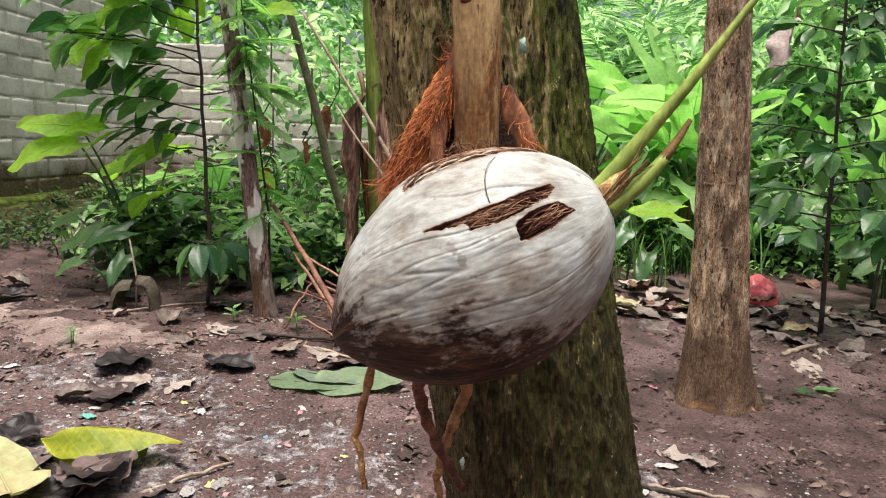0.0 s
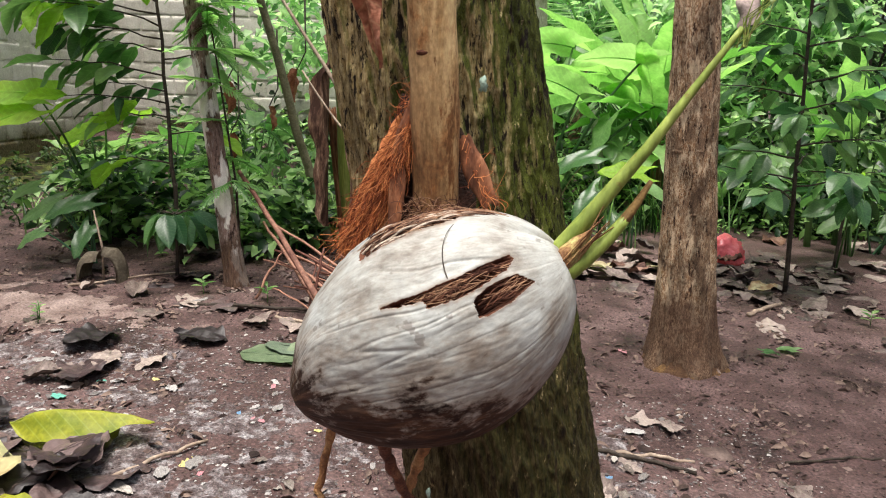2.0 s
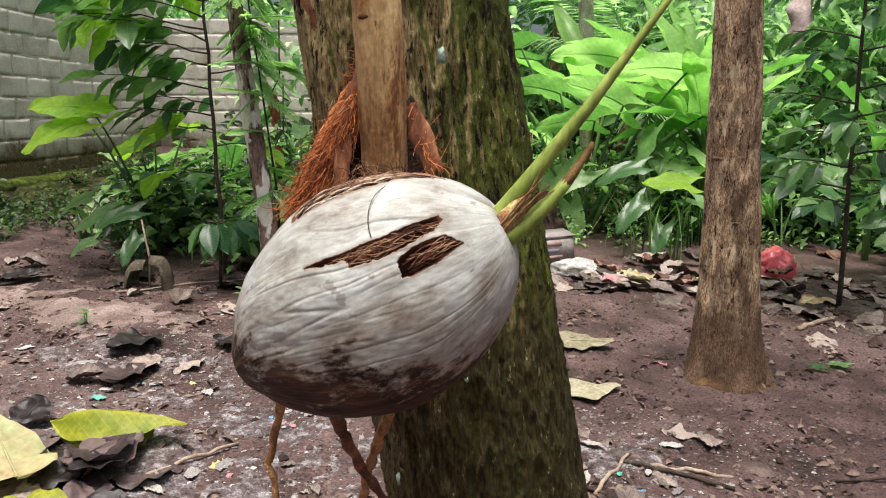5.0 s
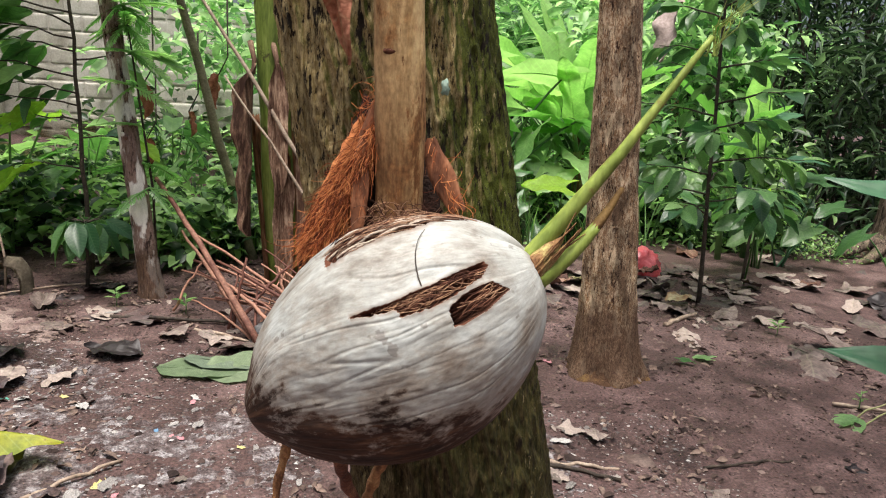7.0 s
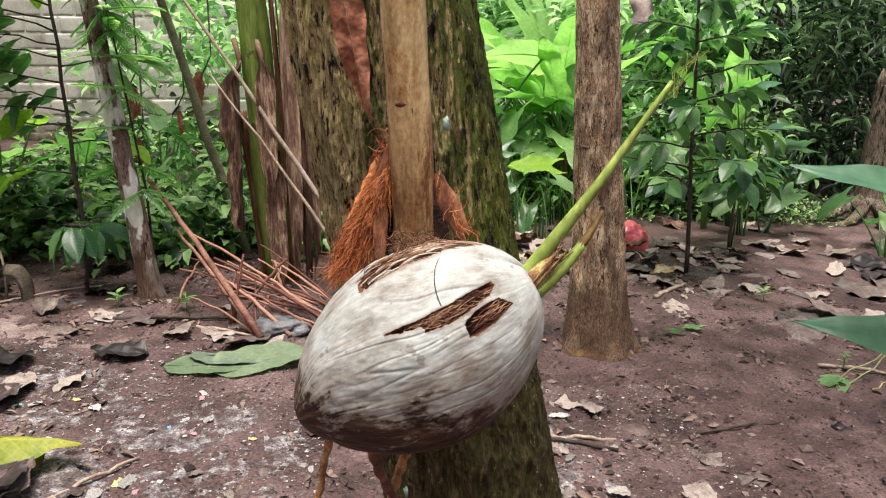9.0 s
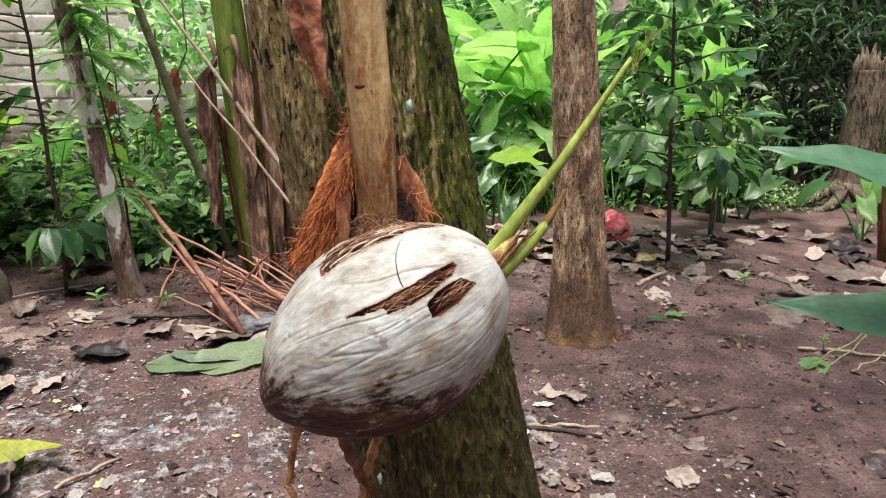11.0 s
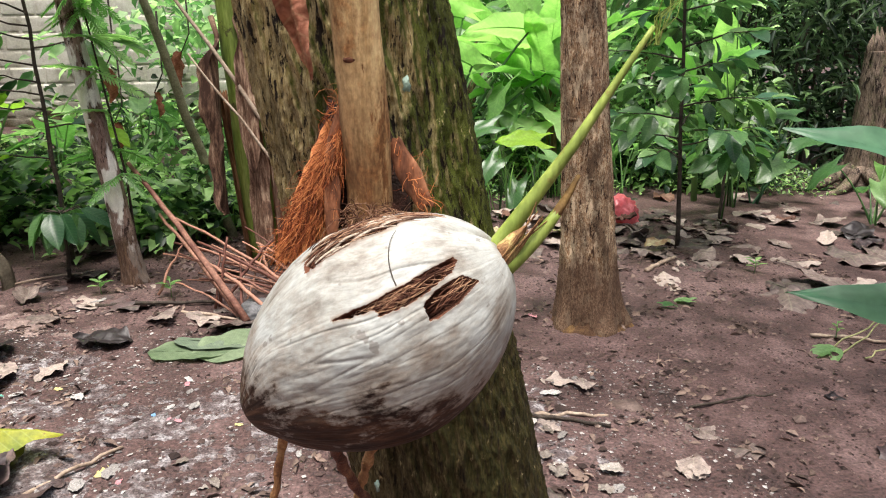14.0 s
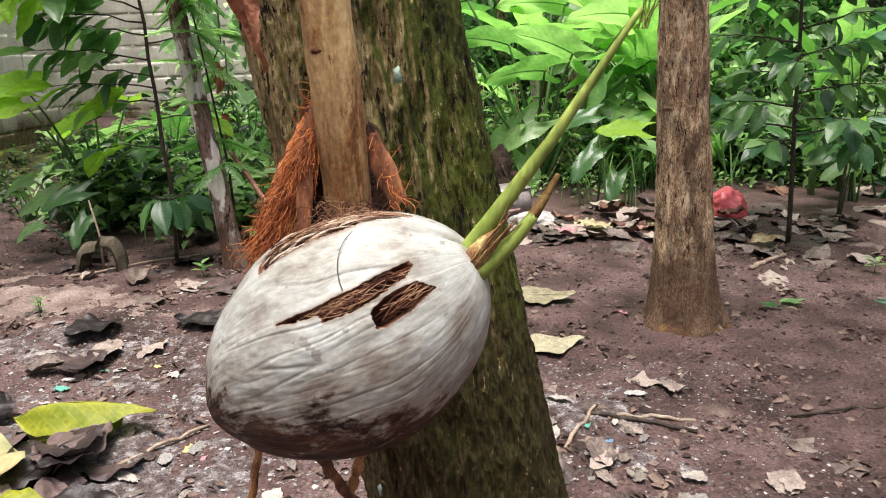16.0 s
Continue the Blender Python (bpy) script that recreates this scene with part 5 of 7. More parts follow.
def banana_plant(label, base, top, r, leaves, sheaths, seed, stem_mat=banana_stem, sheath_mat=sheath_dead):
    rng = random.Random(seed)
    root = thing("banana_plant", label, "plant", at=base)
    b, t = Vector(base), Vector(top) - Vector(base)
    bm = bmesh.new()
    tube(bm, bend((0, 0, -0.05), t, 10, 0, rng, 0.006), taper(r, r * 0.72, 10), 20, True, 0.03, rng)
    part("stem", bm, stem_mat, root)
    for yaw, share, wide in sheaths:
        # a dry sheath peeled off the stem
        bm, rows = bmesh.new(), []
        for i in range(13):
            s = i / 12
            row = []
            for j in range(9):
                a = radians(yaw) + (j / 8 - 0.5) * wide * (1 - 0.35 * s)
                rr = r * (1.10 + 0.10 * s) + 0.018 * s * s + 0.006 * noise.noise((j * 0.9, s * 5, yaw))
                c = t * (s * share)
                row.append(bm.verts.new((c.x - math.sin(a) * rr, c.y + math.cos(a) * rr, c.z - 0.05 + (0.05 * rng.random() if i == 12 else 0))))
            rows.append(row)
        for p, q in zip(rows, rows[1:]):
            for j in range(8):
                bm.faces.new((p[j], p[j + 1], q[j + 1], q[j]))
        bmesh.ops.solidify(bm, geom=bm.faces[:], thickness=0.004)
        part("sheath", bm, sheath_mat, root, "dry brown peeling sheath")
    for yaw, pitch, roll, size in leaves:
        a = t + Vector((-math.sin(radians(yaw)), math.cos(radians(yaw)), 0)) * 0.22 * size + Vector((0, 0, 0.22 * size))
        bm = bmesh.new()
        tube(bm, bend(t * 0.93, a, 5, 0.02), taper(r * 0.35, 0.012, 5), 7)
        stalk = part("stalk", bm, leaf_mid, root)
        piece("leaf", rng.choice(banana_leaf), stalk, aim(a, yaw, pitch, roll, size))
    return root


banana_plant("banana stem, green with dry brown sheaths peeling off", (-0.43, 4.58, 0.17), (-0.55, 4.46, 2.3), 0.11, [], [(120, 0.50, 0.7), (238, 0.97, 0.45), (-80, 0.95, 0.8), (60, 0.5, 0.7), (205, 0.40, 0.5)], 3, banana_stem, sheath_tan)
banana_plant("young banana plant with bright upright leaves", (2.25, 7.6, 0.5), (2.2, 7.6, 1.25), 0.07,
             [(20, 78, 10, 1.0), (75, 40, 0, 1.0), (110, 20, 10, 0.9), (-30, 65, 0, 0.95), (-80, 35, -10, 1.0), (170, 50, 0, 0.8), (140, 15, 0, 0.8)], [(180, 0.8, 1.6)], 4)
banana_plant("young banana plant with bright upright leaves", (1.2, 8.3, 0.6), (1.2, 8.3, 1.2), 0.07,
             [(30, 75, 0, 1.0), (95, 40, 0, 1.0), (-50, 50, 0, 1.0), (-95, 25, -10, 1.0), (160, 35, 0, 0.9)], [(180, 0.8, 1.6)], 5)
stalk_plant("taro", "clump of large bright green arrow-shaped taro leaves", "plant", (0.9, 6.6, ground_z(0.9, 6.6)),
            [((0.66, 6.4, 1.42), 75, 20, 35, 0.95), ((1.19, 6.4, 1.33), 60, 30, 50, 1.05), ((0.96, 6.4, 1.20), 95, 5, 40, 0.95), ((0.87, 6.4, 0.79), 105, -25, -40, 0.95),
             ((0.78, 6.35, 0.51), 215, -60, 20, 0.6), ((0.33, 6.5, 1.79), 95, -5, 30, 1.1), ((0.15, 6.4, 1.63), 110, -45, 20, 0.8),
             ((1.75, 6.6, 1.63), 80, 12, 35, 1.05), ((1.50, 6.5, 1.15), 130, -40, 20, 0.8), ((0.45, 6.3, 1.0), 120, -30, 20, 0.8), ((1.2, 6.9, 1.75), 60, 15, 40, 1.1), ((1.95, 6.8, 1.25), -70, -10, 0, 0.9)], heart + heart_mid[:2] + heart, leaf_mid, 0.02, 1)
stalk_plant("taro", "small taro with one sunlit lime-green leaf", "plant", (1.5, 5.95, ground_z(1.5, 5.95)),
            [((1.63, 5.80, 0.74), 86, 6, -30, 0.74)], [leaf_mesh("leaf", leaf_lime, 0.48, 0.40, "heart", 0.12, 0.18, 0.05, 14, 12, 420, lobe=0.34)], leaf_mid, 0.010, 2)
stalk_plant("taro", "small taro with drooping pale leaves", "plant", (1.42, 6.0, ground_z(1.42, 6.0)),
            [((1.30, 5.85, 0.60), 125, -30, -20, 0.8), ((1.72, 5.95, 0.60), -110, -25, 20, 0.8), ((1.30, 6.05, 0.85), 95, -10, -30, 0.9), ((1.45, 5.8, 0.42), 150, -40, 0, 0.7)], heart_mid, leaf_mid, 0.012, 2)
stalk_plant("taro", "clump of broad light green leaves by the wall", "plant", (-2.20, 4.95, ground_z(-2.20, 4.95)),
            [((-2.33, 4.45, 1.25), 96, 8, -42, 0.95), ((-2.33, 4.40, 1.17), 104, -16, -38, 1.05), ((-2.10, 4.80, 1.08), 100, -18, -40, 0.8), ((-2.30, 5.0, 0.98), 60, -10, -20, 0.6), ((-2.0, 5.1, 1.15), 20, 0, 0, 0.7)], [leaf_mesh("leaf", leaf_lime, 0.42, 0.30, "heart", 0.22, 0.25, 0.05, 14, 12, 400 + k, lobe=0.34, crumple=0.05, jag=0.1) for k in range(3)], leaf_mid, 0.012, 3)
stalk_plant("taro", "low taro with drooping bluish-green leaves", "plant", (-2.02, 4.40, ground_z(-2.02, 4.40)),
            [((-2.22, 4.40, 0.62), 105, -15, -35, 0.62), ((-2.02, 4.36, 0.64), 118, -8, -35, 0.62), ((-2.0, 4.30, 0.50), 165, -35, -10, 0.50), ((-2.40, 4.50, 0.70), 95, -15, -35, 0.55), ((-2.25, 4.25, 0.47), 110, -20, -30, 0.42)], heart_mid, leaf_cool, 0.009, 4)
stalk_plant("galangal", "leafy shoot with long blue-green spear leaves", "plant", (1.30, 1.2, ground_z(1.30, 1.2)),
            [((1.06, 0.99, 1.095), 75, 30, -30, 0.9), ((1.15, 1.03, 0.868), 80, 22, -34, 0.95), ((1.50, 1.45, 1.55), 60, 20, -20, 1.0), ((1.12, 1.14, 0.90), 100, -55, -20, 0.35), ((1.35, 1.25, 1.3), -60, 10, 0, 1.0)], spear, leaf_mid, 0.007, 5)

banana_plant("banana plant fanning broad bright blades", (2.08, 7.0, ground_z(2.08, 7.0)), (2.05, 7.0, 0.98), 0.06,
             [(50, 82, 0, 1.0), (88, 60, 10, 1.0), (98, 36, 15, 0.9), (100, 4, 15, 0.7), (-40, 72, 0, 0.8), (-90, 52, 0, 0.85), (150, 62, 0, 0.7), (125, 25, 0, 0.7)], [(180, 0.8, 1.6)], 6)
pale_stem = thing("pole", "pale grey-green cut stem leaning among taro leaves", "stem")
bm = bmesh.new()
tube(bm, bend((1.565, 6.74, 0.20), (1.40, 6.80, 1.20), 8, 0.0, random.Random(4), 0.01), taper(0.055, 0.045, 8), 12, True, 0.05, random.Random(2))
part("stem", bm, surface("stem_ash", [(0.3, (0.20, 0.24, 0.15)), (0.7, (0.48, 0.52, 0.40))], 14, 0.8, 0.4), pale_stem)
far_trunk = thing("tree", "straight pale grey trunk beyond the taro", "tree")
bark_trunk("trunk", surface("bark_pale", [(0.3, (0.18, 0.16, 0.13)), (0.7, (0.46, 0.43, 0.37))], 9, 0.85, 0.5, stretch=(1, 1, 0.4)), 0.6, lambda z: (1.13 - 0.06 * (z - 2.3), 9.0), lambda z: 0.085, 0.2, 5.0, 24, 40, 0.004, 20, far_trunk)
bm = bmesh.new()
tube(bm, [(1.10, 9.0, 2.9), (1.35, 9.1, 3.6), (1.7, 9.2, 4.1)], [0.03, 0.022, 0.012], 8)
part("bough", bm, stem_dark, far_trunk)
for k, (a, z, r) in enumerate(((1.2, 0.62, 0.010), (4.6, 1.05, 0.013), (5.3, 1.6, 0.011))):
    c = Vector((-1.112 - 0.112 * (z - 0.19), 4.184 - 0.03 * (z - 0.19), z))
    bm = bmesh.new()
    o = Vector((math.cos(a), math.sin(a), 0.5))
    tube(bm, [c + o * 0.04, c + o * 0.065, c + o * 0.085], [r * 1.4, r, r * 0.7], 8)
    part("branch_stub", bm, bark_white, ptree)


# ---- right-hand plants ----
shoot_leaf = variants("shootleaf", leaf_light, 0.16, 0.07, kind="ovate", droop=0.15, fold=0.3, wave=0.03, stalk=0.015)
sapling("small tree with glossy leaves and a pale new shoot", [(3.10, 5.60, ground_z(3.1, 5.6)), (3.12, 5.6, 0.5), (3.10, 5.6, 0.80)], 0.014,
        [(0.5 + 0.45 * k / 7, (k * 137) % 360, 0.22, 0.25, 4) for k in range(8)], gloss_leaf, stem_dark, 21, (-40, 20), (0.8, 1.1))
lime_shoot = [leaf_mesh("leaf", leaf_lime, 0.20, 0.09, "ovate", 0.12, 0.3, 0.03, seed=k, stalk=0.01) for k in range(2)]
new_shoot = thing("leaf_shoot", "dark-leaved seedling with a pale yellow-green new shoot", "plant", at=(3.00, 5.28, 0.72))
for yaw, pitch, size in ((178, 62, 0.75), (150, 8, 1.0), (-160, 75, 0.6)):
    piece("leaf", lime_shoot[yaw % 2], new_shoot, aim((0, 0, 0), yaw, pitch, 0, size))
for yaw, pitch, size in ((75, -28, 1.0), (-60, 5, 1.0), (-95, 15, 1.1), (195, -48, 1.05), (110, -50, 1.0), (20, 10, 0.9)):
    piece("leaf", gloss_leaf[yaw % 4], new_shoot, aim((0, 0, -0.03), yaw, pitch, 0, size))
bm = bmesh.new()
tube(bm, [(0, 0, 0), (0.02, 0.07, -0.2), (0.02, 0.15, -0.65)], [0.004, 0.006, 0.008], 6)
part("stalk", bm, leaf_mid, new_shoot)
stalk_plant("taro", "low bluish-green taro leaves in the shade", "plant", (3.75, 6.2, ground_z(3.75, 6.2)),
            [((3.55, 6.1, 0.42), 95, -12, -30, 0.9), ((3.95, 6.1, 0.45), 120, -10, -30, 0.9), ((4.15, 6.3, 0.42), 240, -15, 0, 0.8), ((3.95, 6.0, 0.86), 95, 12, -30, 0.85), ((4.3, 6.2, 0.62), 110, 0, -20, 0.8)], heart_mid, leaf_cool, 0.010, 7)
stalk_plant("galangal", "tall leafy shoot with long pale green leaves", "plant", (3.45, 6.0, ground_z(3.45, 6.0)),
            [((3.20, 5.85, 1.30), -72, 22, 25, 1.35), ((3.50, 5.9, 1.02), -85, 8, 20, 1.1), ((3.30, 5.9, 1.75), -60, 30, 20, 1.1), ((3.3, 6.0, 1.1), 100, 15, 20, 1.0)], spear, leaf_mid, 0.009, 8)

# mossy collar round the foot of the slim trunk
collar_moss = surface("collar_moss", [(0.3, (0.05, 0.025, 0.014)), (0.5, (0.11, 0.060, 0.032)), (0.68, (0.27, 0.165, 0.060))], 16, 0.95, 1.0, fine=10, dist=0.01)
bm = bmesh.new()
rings = []
for i in range(72):
    a = 2 * math.pi * i / 72
    lump = 1 + 0.20 * noise.noise((math.cos(a) * 2.5, math.sin(a) * 2.5, 3)) + 0.05 * noise.noise((math.cos(a) * 9, math.sin(a) * 9, 3))
    ring = []
    for r, h in ((0.136, 0.115), (0.160, 0.070), (0.172, 0.042), (0.190, 0.018), (0.215, -0.004), (0.23, -0.06)):
        r *= lump
        x, y = 1.257 + math.cos(a) * r, 3.46 + math.sin(a) * r
        ring.append(bm.verts.new((x, y, ground_z(x, y) + h * lump + 0.008 * noise.noise((x * 40, y * 40, h * 30)))))
    rings.append(ring)
for i in range(72):
    p, q = rings[i], rings[(i + 1) % 72]
    for j in range(5):
        bm.faces.new((p[j], p[j + 1], q[j + 1], q[j]))
part("root_collar", bm, collar_moss, thin_tree, "orange-brown mossy root collar")
# scars on the slim trunk, dry pieces round the banana stem
for x, z, s in ((1.115, 1.326, 0.030), (1.110, 1.079, 0.034), (1.180, 1.083, 0.024), (1.18, 1.60, 0.030), (1.19, 0.80, 0.022)):
    c = Vector((1.2 - 0.06 * (z - 1), 3.4355 - 0.03 * (z - 1), z))
    r = 0.112 - 0.027 * (z - 1)
    dx = x - c.x
    o = Vector((dx, -math.sqrt(max(0.0, r * r - dx * dx)), 0)).normalized()
    bm = bmesh.new()
    tube(bm, [c + o * (r - 0.015), c + o * (r + 0.001), c + o * (r + 0.005)], [s * 1.3, s, s * 0.3], 14, True, 0.25, random.Random(int(z * 90)))
    for v in bm.verts:
        v.co.z = z + (v.co.z - z) * 0.32
    part("branch_scar", bm, bark_brown, thin_tree, "healed branch scar")
rng = random.Random(77)
dead_blade = [leaf_mesh("blade", blade_dead, 1.0, 0.15, "blade", 0.02, 1.2, 0.16, 26, 10, 300 + k) for k in range(3)]
thin_blade = [leaf_mesh("blade", blade_dead, 1.0, 0.055, "blade", 0.02, 0.9, 0.06, 26, 8, 310 + k) for k in range(3)]
for k, (x, y, z, yaw, pitch, roll, sc) in enumerate(((-0.47, 4.36, 1.50, 195, -82, 0, 0.75), (-0.60, 4.40, 1.50, 150, -87, 20, 0.98), (-0.30, 4.38, 2.10, 225, -87, -20, 1.9), (-0.27, 4.42, 2.1, 240, -87, 10, 1.85),
                                                    (-0.33, 4.34, 1.95, 200, -87, 0, 1.7), (-0.26, 4.44, 1.7, 190, -87, 30, 1.5), (-0.44, 4.34, 0.97, 200, -85, 0, 0.78))):
    dl = thing("dead_banana_leaf", "dry brown banana leaf hanging down the stem", "leaf", "dead banana leaves", (x, y, z))
    piece("blade", (thin_blade if 1 < k < 6 else dead_blade)[k % 3], dl, aim((0, 0, 0), yaw, pitch, roll, sc))
    bm = bmesh.new()
    tube(bm, [(0, 0, -0.06), (0, 0.02, 0.02), (-0.03, 0.07, 0.12)], [0.010, 0.014, 0.018], 6)
    part("stalk", bm, sheath_dead, dl)

# dead banana stem, stump with roots
dead = banana_plant("dead banana stem with hanging brown sheaths", (4.08, 4.75, ground_z(4.08, 4.75)), (3.98, 4.7, 2.3), 0.075, [],
                    [(150, 0.95, 1.6), (210, 0.85, 1.4), (100, 0.4, 1.4), (250, 0.3, 1.2), (180, 0.25, 1.5), (60, 0.2, 1.4)], 8, sheath_tan, sheath_tan)
stump = thing("tree_stump", "broken grey tree stump with spreading roots", "stump")
bark_trunk("trunk", bark_stump, 0.05, lambda z: (5.45 + 0.03 * z, 6.95), lambda z: 0.24 - 0.05 * z, -0.05, 1.40, 60, 110, 0.018, 9, stump, 0.10)
rng = random.Random(31)
for k in range(11):
    a, r = 2 * math.pi * k / 11 + rng.gauss(0, 0.2), rng.uniform(0.06, 0.15)
    x, y = 5.49 + r * math.cos(a), 6.95 + r * math.sin(a)
    bm = bmesh.new()
    tube(bm, [(x, y, 1.30), (x + rng.gauss(0, 0.01), y, 1.44), (x + rng.gauss(0, 0.03), y, 1.44 + rng.uniform(0.05, 0.24))], [0.06, 0.045, 0.006], 6, True, 0.2, rng)
    part("splinter", bm, bark_stump, stump, "jagged broken wood")
for yaw, ln in ((95, 0.9), (120, 0.75), (150, 0.8), (180, 0.7), (60, 0.6)):
    d = Vector((-math.sin(radians(yaw)), math.cos(radians(yaw)), 0))
    pts = []
    for i in range(8):
        s = i / 7
        p = Vector((5.45, 6.95, 0)) + d * (0.16 + ln * s) + Vector((rng.gauss(0, 0.03), rng.gauss(0, 0.03), 0))
        pts.append((p.x, p.y, ground_z(p.x, p.y) + 0.26 * (1 - s) ** 2 - 0.02))
    bm = bmesh.new()
    tube(bm, pts, taper(0.07, 0.02, 7), 8, True, 0.08, rng)
    part("root", bm, bark_stump, stump)

pale_stalk = surface("stalk_straw", [(0.3, (0.26, 0.19, 0.11)), (0.7, (0.50, 0.40, 0.26))], 10, 0.8, 0.3)

# ---- more broad-leaved plants ----
for k, (x, y, h, n, s) in enumerate(((-1.95, 5.55, 0.75, 6, 0.75), (-1.15, 5.9, 0.6, 6, 0.75), (-0.55, 6.1, 0.8, 6, 0.8), (-0.15, 6.5, 0.9, 6, 0.9), (-1.6, 6.6, 0.9, 6, 0.9), (-1.3, 5.1, 0.35, 5, 0.5),
                                     (2.0, 6.9, 0.8, 6, 1.0), (2.7, 6.7, 0.6, 5, 0.8), (4.4, 5.5, 0.45, 5, 0.8), (0.3, 7.4, 1.0, 6, 1.2), (1.7, 7.2, 1.1, 6, 1.2), (3.2, 7.4, 0.9, 6, 1.2))):
    rg = random.Random(900 + k)
    z = ground_z(x, y)
    lv = []
    for i in range(n):
        a = 360 * i / n + rg.gauss(0, 20)
        d = rg.uniform(0.12, 0.32) * (0.6 + s * 0.5)
        lv.append(((x - math.sin(radians(a)) * d, y + math.cos(radians(a)) * d, z + h * rg.uniform(0.6, 1.1)), a, rg.uniform(-40, 0), rg.gauss(0, 12), s * rg.uniform(0.75, 1.15)))
    stalk_plant("taro", "leafy clump of broad heart-shaped leaves", "plant", (x, y, z), lv, heart_mid if k % 3 else heart, leaf_mid, 0.010, 900 + k, "broad-leaved clumps")
for x, y, z, yaw, pitch, roll, sc in ((3.55, 6.5, 0.9, 150, 68, 0, 0.75), (3.35, 6.6, 1.0, 60, 62, 20, 0.7), (3.2, 6.3, 0.9, 200, 55, 0, 0.6)):
    sh = thing("banana_shoot", "bright green upright banana leaf in the shade", "plant", at=(x, y, ground_z(x, y)))
    piece("leaf", banana_leaf[int(x * 10) % 4], sh, aim((0, 0, z), yaw, pitch, roll, sc))
    bm = bmesh.new()
    tube(bm, [(0.04, 0.03, -0.05), (0.02, 0.02, z * 0.5), (0, 0, z)], [0.03, 0.024, 0.012], 8)
    part("stalk", bm, leaf_mid, sh)
for x, y, z, sc in ((-1.35, 4.9, 1.35, 0.9), (-0.95, 5.2, 1.45, 1.0), (-1.1, 5.0, 1.2, 0.7), (-1.45, 5.3, 1.0, 0.8)):
    hg = thing("withered_leaf", "withered brown leaf hanging among the stems", "leaf", "withered leaves", (x, y, z))
    piece("blade", LEAVES.setdefault("withered", [leaf_mesh("blade", leaf_rust, 0.22, 0.10, "broad", 0.25, 0.8, 0.14, 14, 8, 5)])[0], hg, aim((0, 0, 0), 360 * (x * 3 % 1), -70, 0, sc))
    bm = bmesh.new()
    tube(bm, [(0, 0, 0), (0.05, 0.05, 0.12), (0.04, 0.10, 0.5)], [0.004, 0.005, 0.007], 5)
    part("stalk", bm, stem_dark, hg)

mound = thing("earth_mound", "dark crumbly mound of earth and roots behind the litter", "mound", at=(0.42, 6.15, ground_z(0.42, 6.15)))
bm = bmesh.new()
bmesh.ops.create_icosphere(bm, subdivisions=5, radius=1)
for v in bm.verts:
    d = v.co.copy()
    k = 1 + 0.25 * noise.noise(d * 2) + 0.14 * noise.noise(d * 6) + 0.07 * noise.noise(d * 15)
    v.co = Vector((d.x * 0.30, d.y * 0.22, d.z * 0.40)) * k
part("earth", bm, surface("earth_dark", [(0.3, (0.012, 0.008, 0.006)), (0.6, (0.045, 0.027, 0.018)), (0.75, (0.11, 0.075, 0.05))], 14, 0.95, 1.0, dist=0.02), mound)
rng = random.Random(66)
for k in range(7):
    a = rng.uniform(3.4, 6.0)
    bm = bmesh.new()
    tube(bm, bend((0.26 * math.cos(a), 0.18 * math.sin(a), 0.28), (0.42 * math.cos(a), 0.30 * math.sin(a), -0.02), 6, 0, rng, 0.02), taper(0.010, 0.004, 6), 6)
    part("root", bm, stem_dark, mound)
for k in range(26):
    x, y = rng.uniform(0.35, 1.0), rng.uniform(6.5, 7.1)
    z = ground_z(x, y)
    st = thing("dry_stalk", "thin straw-coloured dry stalk among the weeds", "stalk", "dry stalks", (x, y, z))
    bm = bmesh.new()
    tube(bm, bend((0, 0, -0.02), (rng.gauss(0, 0.25), rng.gauss(0, 0.12), rng.uniform(0.35, 0.95)), 6, 0.03, rng, 0.01), taper(0.007, 0.003, 6), 5)
    part("stalk", bm, pale_stalk, st)

# ---- feathery and tall plants ----
feather = [frond_mesh("frond", leaf_light, 0.26, 0.055, 15, 0.013, 0.25, 0.25, k) for k in range(3)]
acacia = thing("acacia", "thin sapling with feathery bright green leaves", "tree", at=(-1.05, 4.02, ground_z(-1.05, 4.02)))
bm = bmesh.new()
tube(bm, [(-0.05, 0.22, -0.05), (-0.06, 0.20, 0.6), (-0.13, 0.14, 1.3), (-0.20, 0.08, 2.0)], [0.008, 0.007, 0.005, 0.003], 7)
part("stem", bm, stem_dark, acacia)
rng = random.Random(17)
for z, n in ((0.62, 3), (0.75, 4), (0.95, 3), (1.15, 5), (1.32, 7), (1.45, 9), (1.55, 9), (1.68, 9), (1.8, 9)):
    for k in range(n):
        piece("frond", rng.choice(feather), acacia, aim((-0.06 - 0.10 * max(0, z - 0.6), 0.18 - 0.07 * z, z), rng.uniform(0, 360), rng.uniform(-35, 25), rng.gauss(0, 20), rng.uniform(0.7, 1.1)))
palm_frond = [frond_mesh("frond", leaf_lit, 2.2, 0.55, 34, 0.035, 0.35, 0.55, k) for k in range(3)]
